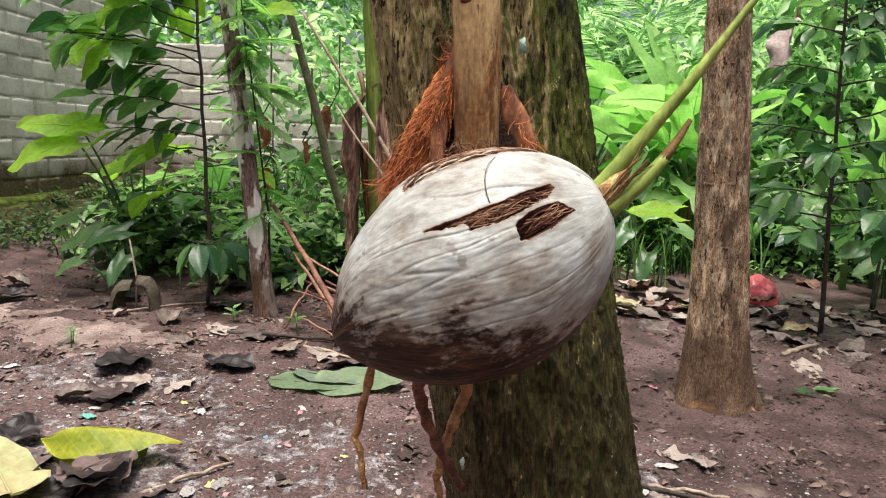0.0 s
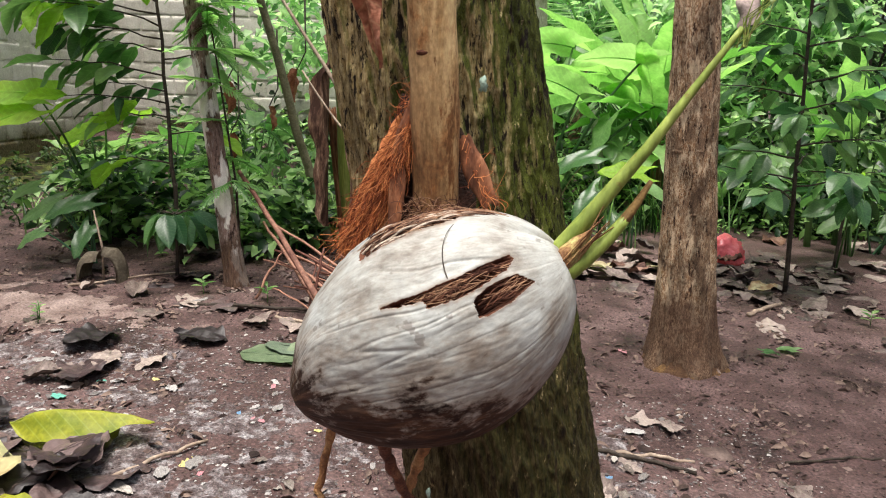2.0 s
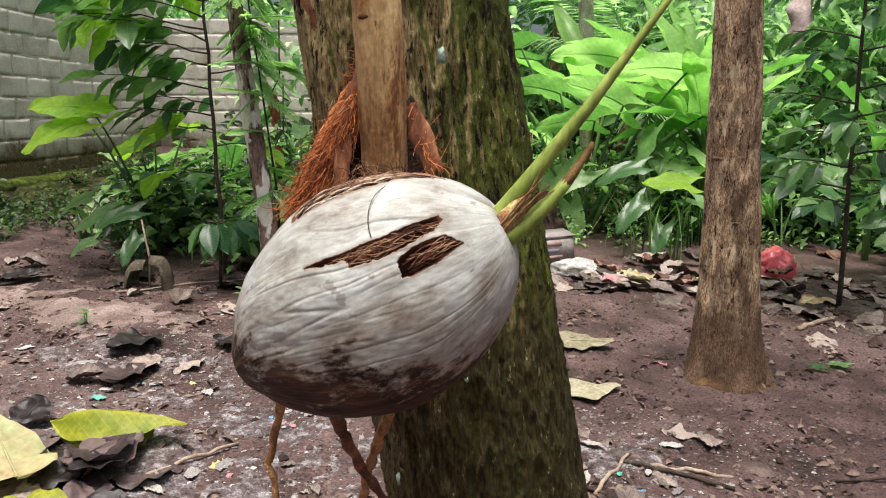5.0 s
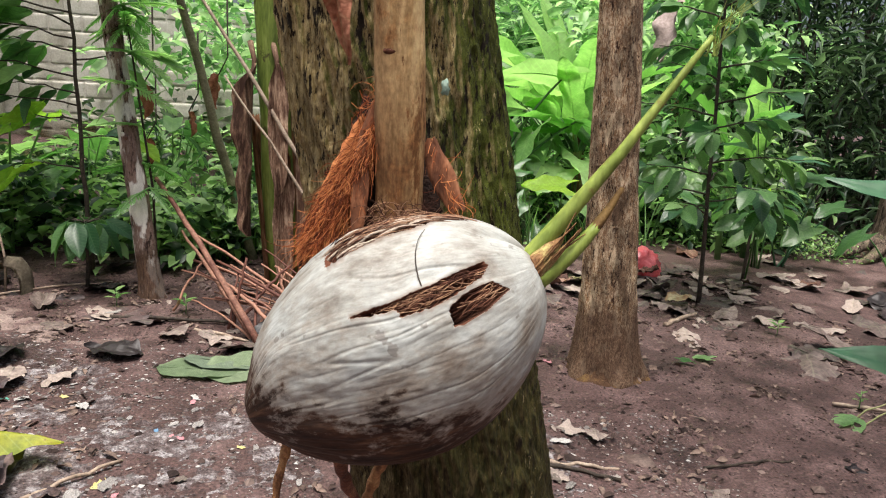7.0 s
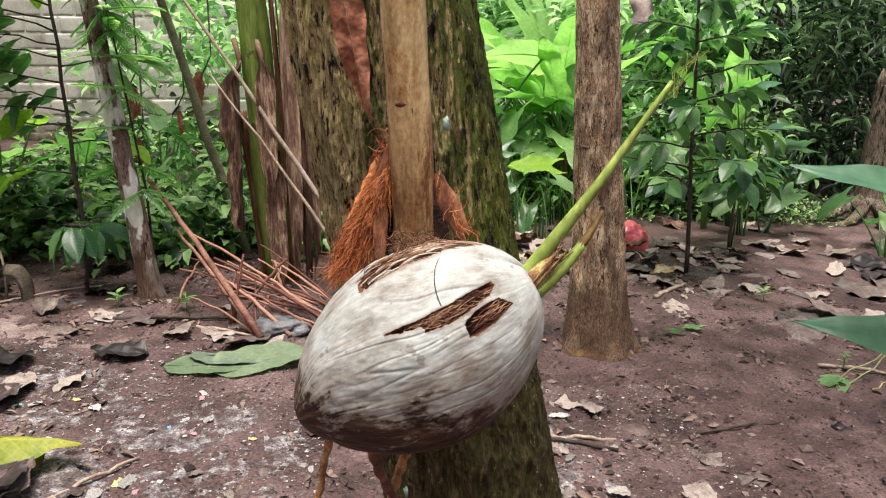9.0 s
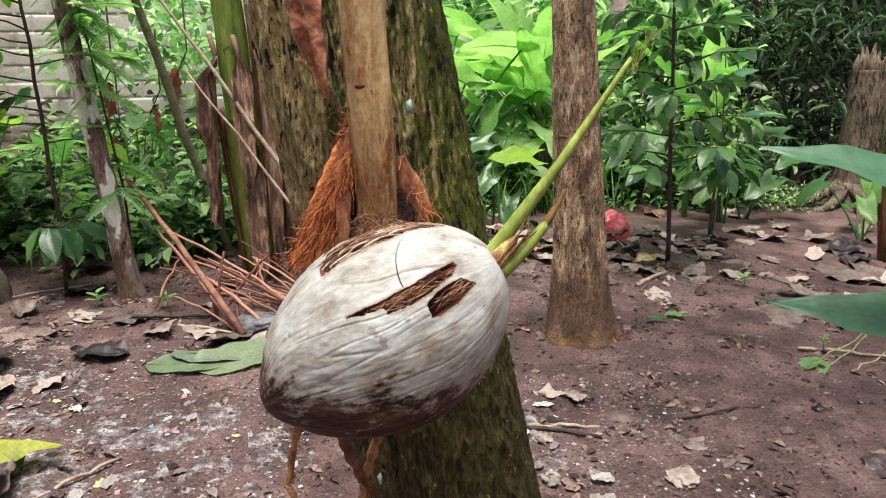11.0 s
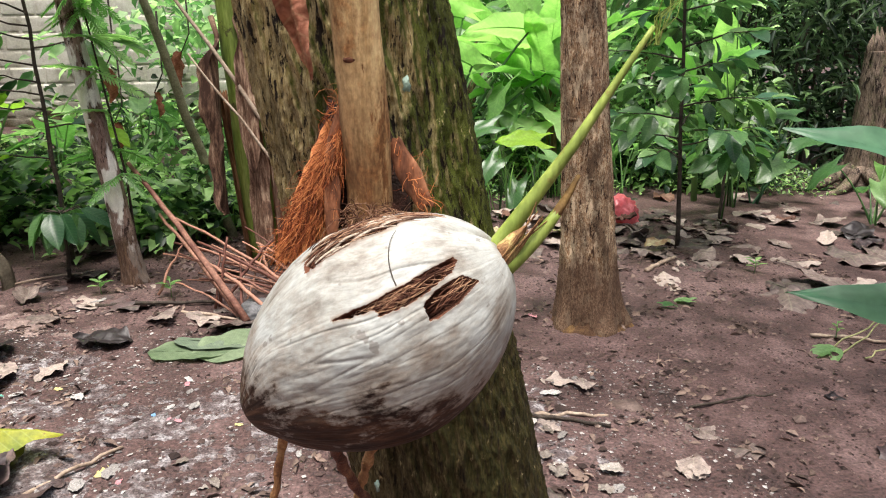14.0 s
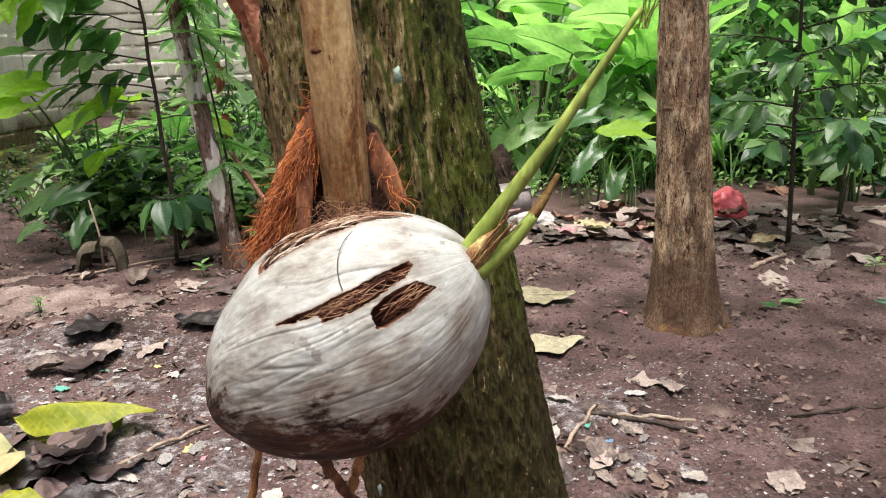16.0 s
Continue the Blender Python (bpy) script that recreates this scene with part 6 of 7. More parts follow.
for x, y, top, s in ((0.9, 11.5, 2.6, 1), (2.9, 12.0, 2.9, 2), (-0.2, 12.2, 2.8, 3), (4.6, 11.0, 2.4, 4), (1.8, 10.2, 1.9, 5)):
    rng = random.Random(s)
    z = ground_z(x, y)
    palm = thing("palm", "palm with arching feathery fronds", "palm", "palms behind the yard", (x, y, z))
    bm = bmesh.new()
    tube(bm, bend((0, 0, -0.1), (0.1, 0, top - 0.4), 6), taper(0.09, 0.07, 6), 10)
    part("trunk", bm, bark_brown, palm)
    for k in range(14):
        piece("frond", rng.choice(palm_frond), palm, aim((0.1, 0, top - 0.4), 360 * k / 14 + rng.gauss(0, 8), rng.uniform(-10, 65), 0, rng.uniform(0.8, 1.1)))
bamboo = thing("bamboo", "dark thicket of slender bamboo culms", "bamboo")
rng = random.Random(41)
for k in range(34):
    x, y = rng.uniform(4.6, 8.2), rng.uniform(7.8, 9.6)
    z = ground_z(x, y)
    bm = bmesh.new()
    tube(bm, bend((x, y, z - 0.1), (x + rng.gauss(0, 0.5), y + rng.gauss(0, 0.3), z + rng.uniform(3, 4.5)), 8, 0, rng, 0.02), taper(0.022, 0.010), 6)
    part("culm", bm, stem_dark, bamboo)


def clumps_in(seed, n, xs, ys, h, r, leaves, low=0.0):
    rng = random.Random(seed)
    out = []
    for _ in range(n):
        x, y = rng.uniform(*xs), rng.uniform(*ys)
        out.append((x, y, ground_z(x, y) + low + rng.uniform(*h), r * rng.uniform(0.6, 1.3), r * rng.uniform(0.5, 1.2), int(leaves * rng.uniform(0.6, 1.4))))
    return out


scatter("undergrowth", "tangled low weeds and herbs, bright green", "undergrowth", leaf_far, clumps_in(1, 60, (-2.7, -0.1), (5.3, 9.3), (0.02, 0.40), 0.28, 90), (0.13, 0.06), 1, (-40, 40))
scatter("shrub_leaves", "leafy shrubs in front of the wall", "shrubs", leaf_lit, clumps_in(2, 14, (-3.0, 0.2), (6.2, 9.3), (0.4, 2.0), 0.40, 75), (0.18, 0.08), 2)
scatter("undergrowth", "leafy herbs under the saplings", "undergrowth", leaf_far, clumps_in(14, 34, (-2.5, -0.8), (4.75, 5.5), (0.04, 0.45), 0.24, 46), (0.13, 0.065), 17, (-35, 35))
scatter("undergrowth", "weeds at the edge of the yard", "undergrowth", leaf_far, clumps_in(3, 60, (0.2, 4.8), (6.6, 9.0), (0.0, 0.5), 0.30, 85), (0.12, 0.05), 3, (-40, 40))
scatter("far_foliage", "distant foliage beyond the yard, coloured bright as if skylit", "foliage", leaf_lit, clumps_in(4, 190, (-9.5, 8), (11.5, 15.5), (0.0, 4.8), 0.85, 130), (0.26, 0.11), 4)
scatter("thicket_leaves", "dark narrow leaves of the bamboo thicket", "foliage", leaf_bamboo, clumps_in(5, 110, (4.2, 9.0), (7.4, 10.5), (0.1, 4.2), 0.6, 150), (0.22, 0.035), 5)
scatter("shrub_leaves", "leafy shrubs behind the saplings", "shrubs", leaf_far, clumps_in(6, 26, (2.2, 4.8), (6.9, 8.6), (0.1, 0.9), 0.40, 80), (0.17, 0.075), 6)
scatter("shrub_leaves", "shrubs behind the saplings, coloured pale as if sunlit", "shrubs", leaf_lit, clumps_in(9, 34, (2.3, 4.2), (7.6, 9.8), (0.2, 3.2), 0.45, 80), (0.20, 0.08), 10)
scatter("low_weeds", "small pale weeds along the litter's edge", "weeds", leaf_far, clumps_in(11, 34, (0.1, 2.5), (6.05, 6.9), (0.0, 0.12), 0.16, 60) + clumps_in(13, 34, (3.2, 4.8), (6.55, 7.2), (0.0, 0.16), 0.18, 60), (0.055, 0.025), 11, (-20, 60))
# dark clumps put in for shade in the gaps between nearer plants
scatter("shrub_leaves", "dark leaves added behind so gaps between plants read as shade", "shrubs", leaf_farm, clumps_in(12, 34, (-3.5, 4.4), (9.9, 11.0), (0.0, 0.6), 0.5, 100), (0.24, 0.10), 12)
scatter("bank_weeds", "small weeds on the mossy bank under the wall", "weeds", leaf_bank, clumps_in(7, 80, (-4.15, -3.2), (3.4, 8.5), (0.0, 0.09), 0.16, 70), (0.06, 0.03), 7, (-20, 60))
# ring outside the view, added to block low skylight and fill reflections
scatter("far_foliage", "unseen ring of trees added round the yard to cut low skylight", "foliage", leaf_farm, [(14 * math.cos(a) + 0.5, 14 * math.sin(a) + 2, 1.5 + 2.2 * (k % 3), 2.0, 2.4, 220) for k, a in enumerate([2 * math.pi * i / 60 for i in range(60)]) if math.sin(a) < 0.72], (0.5, 0.22), 8)

# unseen canopies added over trees whose trunks stand in the yard, to shade plants and soil
scatter("crown", "unseen leaf canopy added for shade", "", leaf_farm, [(-1.4 + 1.5 * math.cos(2.4 * k) * (k / 26) ** 0.5, 5.6 + 1.3 * math.sin(2.4 * k) * (k / 26) ** 0.5, 3.3 + 1.0 * (k * 0.618 % 1), 0.42, 0.34, 20) for k in range(26)], (0.24, 0.11), 15, parent=ptree)
scatter("crown", "unseen leaf canopy added for shade", "", leaf_farm, [(2.0 + 1.4 * math.cos(2.4 * k) * (k / 26) ** 0.5, 2.5 + 1.3 * math.sin(2.4 * k) * (k / 26) ** 0.5, 3.6 + 1.2 * (k * 0.618 % 1), 0.42, 0.34, 12) for k in range(26)], (0.24, 0.11), 16, parent=thin_tree)

# grass and blades
rng = random.Random(51)
bm = bmesh.new()
for cx, cy, n, hh in ((-0.95, 5.3, 120, 0.6), (-0.75, 5.6, 90, 0.6), (-1.4, 5.5, 70, 0.5), (1.35, 5.85, 26, 0.75), (2.0, 6.5, 80, 0.5), (-0.2, 5.4, 40, 0.5), (-2.6, 5.3, 80, 0.4)):
    for _ in range(n):
        x, y = cx + rng.gauss(0, 0.13), cy + rng.gauss(0, 0.13)
        a, h, w = rng.uniform(0, 6.28), hh * rng.uniform(0.5, 1.1), rng.uniform(0.004, 0.010)
        o, d = Vector((x, y, ground_z(x, y) - 0.01)), Vector((math.cos(a), math.sin(a), 0))
        s = Vector((-math.sin(a), math.cos(a), 0)) * w
        lean = rng.uniform(0.1, 0.6) * h
        ps = [o + d * lean * t * t + Vector((0, 0, h * (t - 0.25 * t * t))) for t in (0, 0.35, 0.7, 1)]
        v = [bm.verts.new(p + q * k) for p, k in zip(ps, (1, 1, 0.7, 0.1)) for q in (s, -s)]
        for i in range(3):
            bm.faces.new((v[2 * i], v[2 * i + 1], v[2 * i + 3], v[2 * i + 2]))
tagged(ob_of("grass", bm, leaf_far), "tufts of long green grass blades", "grass", kind="stuff")


# ---- palm ribs and sticks ----
def rib_stick(a, b, r0, r1, label, group="", material=rachis_red, sag=0.02, seed=0):
    root = thing("palm_rib", label, "stick", group, a)
    bm = bmesh.new()
    tube(bm, bend((0, 0, 0), Vector(b) - Vector(a), 9, sag, random.Random(seed), 0.006), taper(r0, r1, 9), 7)
    part("rib", bm, material, root)
    return root


pale_rib = surface("rib_pale", [(0.3, (0.20, 0.140, 0.100)), (0.7, (0.43, 0.345, 0.265))], 10, 0.75, 0.3)
rib_stick((0.05, 4.15, 0.40), (-0.96, 4.4, 1.95), 0.017, 0.008, "long dry palm rib leaning against a stem", material=pale_rib, seed=1)
rib_stick((0.02, 4.05, 0.33), (-0.74, 4.3, 1.42), 0.012, 0.005, "dry palm rib leaning across the pile", material=pale_rib, seed=2)
more_ribs = [((rng.uniform(-0.5, 0.1), rng.uniform(3.55, 3.85), 0.15), (rng.uniform(-0.95, -0.3), rng.uniform(3.85, 4.25), rng.uniform(0.22, 0.5)), rng.uniform(0.006, 0.011)) for _ in range(16)]
for k, (a, b, r) in enumerate((((-0.44, 3.52, 0.15), (-1.12, 4.32, 0.84), 0.024), ((-0.50, 3.62, 0.16), (-0.98, 4.30, 0.55), 0.016), ((-0.60, 3.74, 0.16), (-0.55, 3.85, 0.50), 0.012),
                               ((-0.56, 3.72, 0.20), (-0.34, 3.98, 0.44), 0.013), ((-0.10, 3.62, 0.17), (-0.72, 3.95, 0.46), 0.013), ((-0.16, 3.70, 0.20), (-0.86, 4.15, 0.55), 0.013),
                               ((-0.05, 3.72, 0.17), (-0.70, 3.80, 0.30), 0.011), ((-0.12, 3.86, 0.17), (-0.90, 4.22, 0.40), 0.014), ((-0.30, 3.56, 0.14), (-0.66, 3.86, 0.36), 0.015),
                               ((-0.02, 3.85, 0.16), (-0.60, 4.00, 0.33), 0.012), ((-0.62, 3.72, 0.16), (-0.60, 3.9, 0.42), 0.010), ((-0.33, 3.80, 0.16), (-0.42, 4.1, 0.40), 0.012),
                               ((-0.94, 3.92, 0.19), (-0.82, 4.05, 0.42), 0.010), ((0.06, 3.66, 0.15), (-0.44, 4.12, 0.40), 0.012), *more_ribs)):
    rib_stick(a, b, r * 0.8, r * 0.5, "dry reddish palm rib on a pile", "palm ribs on the pile", seed=10 + k)
for k, (a, b, r) in enumerate((((-1.21, 3.78), (-0.60, 3.82), 0.011), ((-0.78, 3.70), (-0.42, 3.56), 0.009), ((1.88, 4.22), (2.20, 4.50), 0.016), ((0.61, 2.54), (0.98, 2.42), 0.010), ((0.72, 2.52), (1.0, 2.50), 0.009),
                               ((-2.0, 4.0), (-1.4, 4.4), 0.008), ((1.35, 2.55), (1.75, 2.62), 0.006), ((-0.95, 2.15), (-0.72, 2.42), 0.008), ((2.3, 3.2), (2.7, 3.05), 0.010), ((-2.9, 3.5), (-2.5, 4.2), 0.010), ((0.5, 2.3), (0.66, 2.6), 0.008))):
    rib_stick((*a, ground_z(*a) + r), (*b, ground_z(*b) + r), r, r * 0.7, "dry brown stick lying on the soil", "sticks on the ground", material=pale_rib if k % 3 else stem_dark, sag=0.004, seed=40 + k)


# ---- fallen leaves ----
def fallen(name, label, me, x, y, yaw, pitch=0.0, roll=0.0, size=1.0, lift=0.012, group=""):
    ob = new(name, me)
    ob.matrix_world = aim((x, y, ground_fine(x, y) + lift), yaw, pitch, roll, size)
    return tagged(ob, label, "leaf", group)


dead_leaf = [leaf_mesh("dead_leaf", leaf_dead, 0.22 + 0.03 * (k % 4), 0.14 + 0.03 * (k % 3), ("dead", "lobed")[k % 3 == 1], 0.10 * (k % 3 - 1), 0.12 * (k % 4 - 1.5), 0.04, 18, 12, k, crumple=0.13, jag=0.35) for k in range(10)]
dark_leaf = [leaf_mesh("dead_leaf", leaf_dark, 0.26, 0.19, "dead", -0.10 + 0.06 * k, 0.35 - 0.16 * k, 0.04, 20, 14, 80 + k, crumple=0.13, jag=0.30) for k in range(6)]
curl_leaf = [leaf_mesh("dead_leaf", leaf_dead, 0.24, 0.17, "dead", -0.25, 0.85, 0.05, 18, 12, 20 + k, crumple=0.14, jag=0.25) for k in range(4)]
straw_leaf = [leaf_mesh("dry_leaf", leaf_straw, 0.24, 0.16, "dead", 0.10, 0.12, 0.06, 16, 12, 30 + k, crumple=0.14, jag=0.2) for k in range(3)]
bleached_leaf = [leaf_mesh("dry_leaf", leaf_bleached, 0.20, 0.09 + 0.03 * k, "dead", 0.08, 0.4 - 0.2 * k, 0.05, 16, 10, 130 + k, crumple=0.18, jag=0.3) for k in range(4)]
lobed_leaf = [leaf_mesh("lobed_leaf", surface("leaf_olive", [(0.3, (0.15, 0.125, 0.075)), (0.5, (0.27, 0.24, 0.155)), (0.7, (0.38, 0.35, 0.24))], 9, 0.7, 0.4, vary=0.3, vein=0.05), 0.38, 0.26, "lobed", 0.0, 0.03, 0.02, 28, 12, 40 + k, crumple=0.05, jag=0.3) for k in range(2)]
yellow_leaf = leaf_mesh("yellow_leaf", leaf_yellow, 0.46, 0.21, "lance", 0.60, -1.10, 0.03, 26, 14, 5, crumple=0.06, jag=0.15)
lime_leaf = leaf_mesh("yellow_leaf", leaf_yellow, 0.34, 0.18, "ovate", 0.10, 0.3, 0.10, 18, 10, 6)
cream_leaf = leaf_mesh("dry_leaf", leaf_cream, 0.37, 0.25, "lance", -0.12, -0.35, 0.04, 26, 16, 33, crumple=0.10, jag=0.22)
rust_leaf = [leaf_mesh("dead_leaf", leaf_russet, 0.26, 0.17, "dead", -0.2, 0.4, 0.08, 16, 12, 50 + k, crumple=0.25, jag=0.3) for k in range(2)]

fallen("yellow_leaf", "yellowing green leaf arched over dark fallen leaves", yellow_leaf, -1.34, 2.33, -88, 31, 6, 0.86, 0.070)
fallen("yellow_leaf", "lime-yellow fallen leaf on dark leaves", lime_leaf, -1.20, 1.80, -76, 4, 0, 0.72, 0.085)
fallen("dry_leaf", "large straw-coloured dry leaf on the leaf heap", cream_leaf, -1.17, 1.91, 46, 7, 0, 1.0, 0.115)
fallen("lobed_leaf", "lobed olive-brown dry leaf on bare soil", lobed_leaf[0], 0.36, 3.05, -72, 1, 0, 1.0, 0.012)
fallen("lobed_leaf", "lobed olive-brown dry leaf on bare soil", lobed_leaf[1], 0.36, 3.72, -95, 1, 0, 1.1, 0.012)
fallen("dry_leaf", "pale cream dry leaf on the litter", straw_leaf[1], 2.05, 4.62, -70, 10, 0, 0.9, 0.05)
fallen("green_leaf", "drooping green leaf at the litter's edge", heart_mid[1], 0.28, 4.42, 200, -10, 0, 0.9, 0.16)


def heap(n, xs, ys, sizes, group, tall=0.05, pool=None, seed=0):
    rng = random.Random(seed)
    for i in range(n):
        x, y = rng.uniform(*xs), rng.uniform(*ys)
        me = rng.choice(pool or dead_leaf + dead_leaf + curl_leaf)
        fallen("dry_leaf" if me in bleached_leaf else "dead_leaf", "curled dark brown fallen leaf" if me in curl_leaf else "bleached straw-grey dry leaf" if me in bleached_leaf else "dry grey-brown fallen leaf", me, x, y, rng.uniform(0, 360), rng.gauss(0, 4 + 60 * tall), rng.gauss(0, 5 + 60 * tall),
               rng.uniform(*sizes), 0.004 + tall * rng.random(), group)


heap(46, (-1.85, -0.95), (1.70, 2.36), (0.6, 1.1), "fallen leaves heaped by the trunk", 0.06, dark_leaf * 3 + dead_leaf[:1] + rust_leaf[:1], seed=1)
heap(16, (-1.75, -0.98), (1.74, 2.22), (0.65, 1.05), "fallen leaves heaped by the trunk", 0.10, dark_leaf, seed=10)
heap(64, (0.25, 2.3), (4.75, 5.75), (0.6, 1.2), "leaf litter at the yard's edge", 0.06, dead_leaf + dead_leaf + curl_leaf + straw_leaf[:1] + rust_leaf, seed=2)
heap(60, (1.85, 3.9), (3.75, 5.8), (0.9, 1.7), "leaf litter under the sapling", 0.012, dead_leaf, seed=3)
heap(30, (2.2, 4.6), (4.6, 6.4), (0.7, 1.3), "leaf litter before the thicket", 0.012, dead_leaf + rust_leaf + dark_leaf[:2], seed=9)
heap(5, (1.75, 2.45), (2.15, 2.60), (0.5, 0.9), "dark leaves on the open soil", 0.004, dark_leaf, seed=4)
heap(16, (0.36, 1.0), (1.98, 2.62), (0.2, 0.5), "bleached dry leaves beside the trunk", 0.015, bleached_leaf + straw_leaf[:1], seed=21)
heap(12, (-1.0, -0.35), (1.85, 2.35), (0.2, 0.5), "bleached dry leaves by the leaf heap", 0.01, bleached_leaf, seed=22)
heap(22, (-3.2, -1.1), (2.6, 4.4), (0.4, 0.9), "scattered fallen leaves", 0.01, seed=5)
heap(16, (-1.2, 0.0), (3.3, 4.2), (0.6, 1.1), "fallen leaves by the palm ribs", 0.01, seed=6)
# dark leaf mould; its dark colour also stands in for shade under the saplings
heap(26, (-2.3, -0.3), (4.1, 5.2), (0.5, 1.0), "dark leaves under the saplings", 0.01, dark_leaf, seed=8)
heap(18, (0.2, 1.5), (2.0, 3.2), (0.3, 0.7), "scattered fallen leaves", 0.01, seed=7)
for x, y, yaw, s in ((-1.42, 2.98, 200, 1.0), (-1.44, 3.32, 160, 1.1), (-1.02, 3.80, 90, 1.3), (-0.92, 3.30, 80, 1.0)):
    fallen("dead_leaf", "curled dark brown fallen leaf", (dark_leaf + curl_leaf)[int(yaw) % 8], x, y, yaw, 0, 0, s, 0.01, "scattered fallen leaves")
cut_leaf = leaf_mesh("cut_leaf", leaf_pale, 0.50, 0.26, "blade", 0.02, 0.05, 0.012, 26, 12, 77, crumple=0.03, jag=0.12)
wilted_cut = leaf_mesh("cut_leaf", leaf_wilted, 0.42, 0.22, "dead", 0.05, -0.08, 0.02, 26, 12, 78, crumple=0.05, jag=0.12)
for x, y, yaw, pitch, roll, s, lift in ((-0.82, 3.20, -100, 1, 3, 0.70, 0.012), (-0.72, 3.28, -102, 1, -6, 0.90, 0.034), (-0.62, 3.12, -66, 3, 10, 0.90, 0.020)):
    fallen("cut_leaf", "cut piece of green banana leaf on the soil", wilted_cut if lift > 0.03 else cut_leaf, x, y, yaw, pitch, roll, s, lift, "cut banana leaves")

fallen("dry_leaf", "pale grey-brown dry leaf under the mossy bank", straw_leaf[2], -3.15, 4.0, 80, 6, 0, 1.1, 0.03)
fallen("dead_leaf", "blue-black wet leaf on the soil", dark_leaf[1], -2.75, 4.05, -80, 4, 0, 1.0, 0.02)
fallen("green_weed", "wilted green weed pulled up and dropped", heart_mid[2], 1.72, 3.62, -85, 2, 10, 0.22, 0.02)
fallen("green_weed", "wilted green weed pulled up and dropped", heart_mid[0], 1.92, 3.70, 60, 3, -8, 0.26, 0.025)

# seedlings
for k, (x, y) in enumerate(((-1.24, 3.97), (-0.88, 3.94), (2.59, 4.20), (-1.84, 3.40), (-2.48, 3.46), (-1.86, 3.45), (2.4, 3.15))):
    s = thing("seedling", "tiny green seedling sprouting from the soil", "seedling", "seedlings", (x, y, ground_z(x, y)))
    bm = bmesh.new()
    tube(bm, [(0, 0, -0.02), (0.003, 0, 0.05), (0.0, 0, 0.10)], [0.003, 0.0025, 0.002], 5)
    part("stem", bm, leaf_mid, s)
    for i in range(6):
        piece("leaf", shoot_leaf[i % 4], s, aim((0, 0, 0.04 + 0.009 * i), 140 * i + 50 * k, 20, 0, 0.42 if k in (0, 1, 2) else 0.22))


# ---- rubbish and other small things on the ground ----
def bag(label, x, y, size, material, seed):
    rng = random.Random(seed)
    bm = bmesh.new()
    bmesh.ops.create_icosphere(bm, subdivisions=4, radius=1)
    for v in bm.verts:
        d = v.co.copy()
        k = 1 + 0.30 * noise.noise(d * 1.5 + Vector((seed, 0, 0))) - 0.34 * abs(noise.noise(d * 2.6 + Vector((0, seed, 0))))
        k += 0.16 - 0.16 * abs(noise.noise(d * 6 + Vector((0, 0, seed)))) + 0.04 * noise.noise(d * 16)
        v.co = Vector((d.x * size[0], d.y * size[1], max(-0.55, d.z) * size[2])) * k
    root = thing("plastic_bag", label, "bag", at=(x, y, ground_z(x, y) + 0.45 * size[2]))
    part("bag", bm, material, root)
    return root


bag("crumpled red plastic bag on the leaf litter", 2.22, 5.58, (0.155, 0.14, 0.13), plastic_red, 3)
bag("small crumpled pink plastic wrapper", 0.90, 4.90, (0.09, 0.06, 0.055), tint["pink"], 5)
bag("crumpled pale plastic bag half buried in litter", 0.74, 5.22, (0.16, 0.11, 0.07), scrap, 7)
bag("dull silvery plastic bag by the palm ribs", -0.36, 3.66, (0.15, 0.10, 0.055), surface("plastic_dull", [(0.3, (0.05, 0.05, 0.052)), (0.7, (0.17, 0.17, 0.175))], 14, 0.55, 0.6, gloss=0.4), 9)


faded_red = surface("faded_red", [(0.3, (0.36, 0.20, 0.19)), (0.7, (0.44, 0.31, 0.295))], 20, 0.5, 0.1)
faded_blue = surface("faded_blue", [(0.3, (0.25, 0.24, 0.27)), (0.7, (0.35, 0.33, 0.36))], 20, 0.5, 0.1)


def plastic_box():
    root = thing("plastic_box", "clear plastic box with a faded red label", "box", at=(0.53, 5.50, ground_z(0.53, 5.5)))
    root.rotation_euler = (radians(4), radians(-3), radians(20))
    bm = bmesh.new()
    bmesh.ops.create_cube(bm, size=1)
    bmesh.ops.scale(bm, vec=(0.40, 0.22, 0.20), verts=bm.verts)
    bmesh.ops.translate(bm, vec=(0, 0, 0.10), verts=bm.verts)
    for v in bm.verts:
        if v.co.z > 0.1:
            v.co.x, v.co.y = v.co.x * 0.94, v.co.y * 0.94
    bmesh.ops.bevel(bm, geom=bm.edges[:], offset=0.02, segments=3, affect="EDGES")
    body = part("body", bm, plastic_clear, root)
    bm = bmesh.new()
    bmesh.ops.create_cube(bm, size=1)
    bmesh.ops.scale(bm, vec=(0.385, 0.212, 0.010), verts=bm.verts)
    bmesh.ops.bevel(bm, geom=bm.edges[:], offset=0.006, segments=2, affect="EDGES")
    bmesh.ops.translate(bm, vec=(0, 0, 0.205), verts=bm.verts)
    part("lid", bm, plastic_clear, root)
    for z, w, m in ((0.150, 0.24, faded_red), (0.100, 0.20, faded_blue), (0.050, 0.26, faded_red)):
        bm = bmesh.new()
        bmesh.ops.create_cube(bm, size=1)
        bmesh.ops.scale(bm, vec=(w, 0.004, 0.032), verts=bm.verts)
        bmesh.ops.translate(bm, vec=(-0.04, -0.1135 + 0.03 * (z - 0.05), z), verts=bm.verts)
        part("label_bar", bm, m, body, "faded printed bar")


plastic_box()


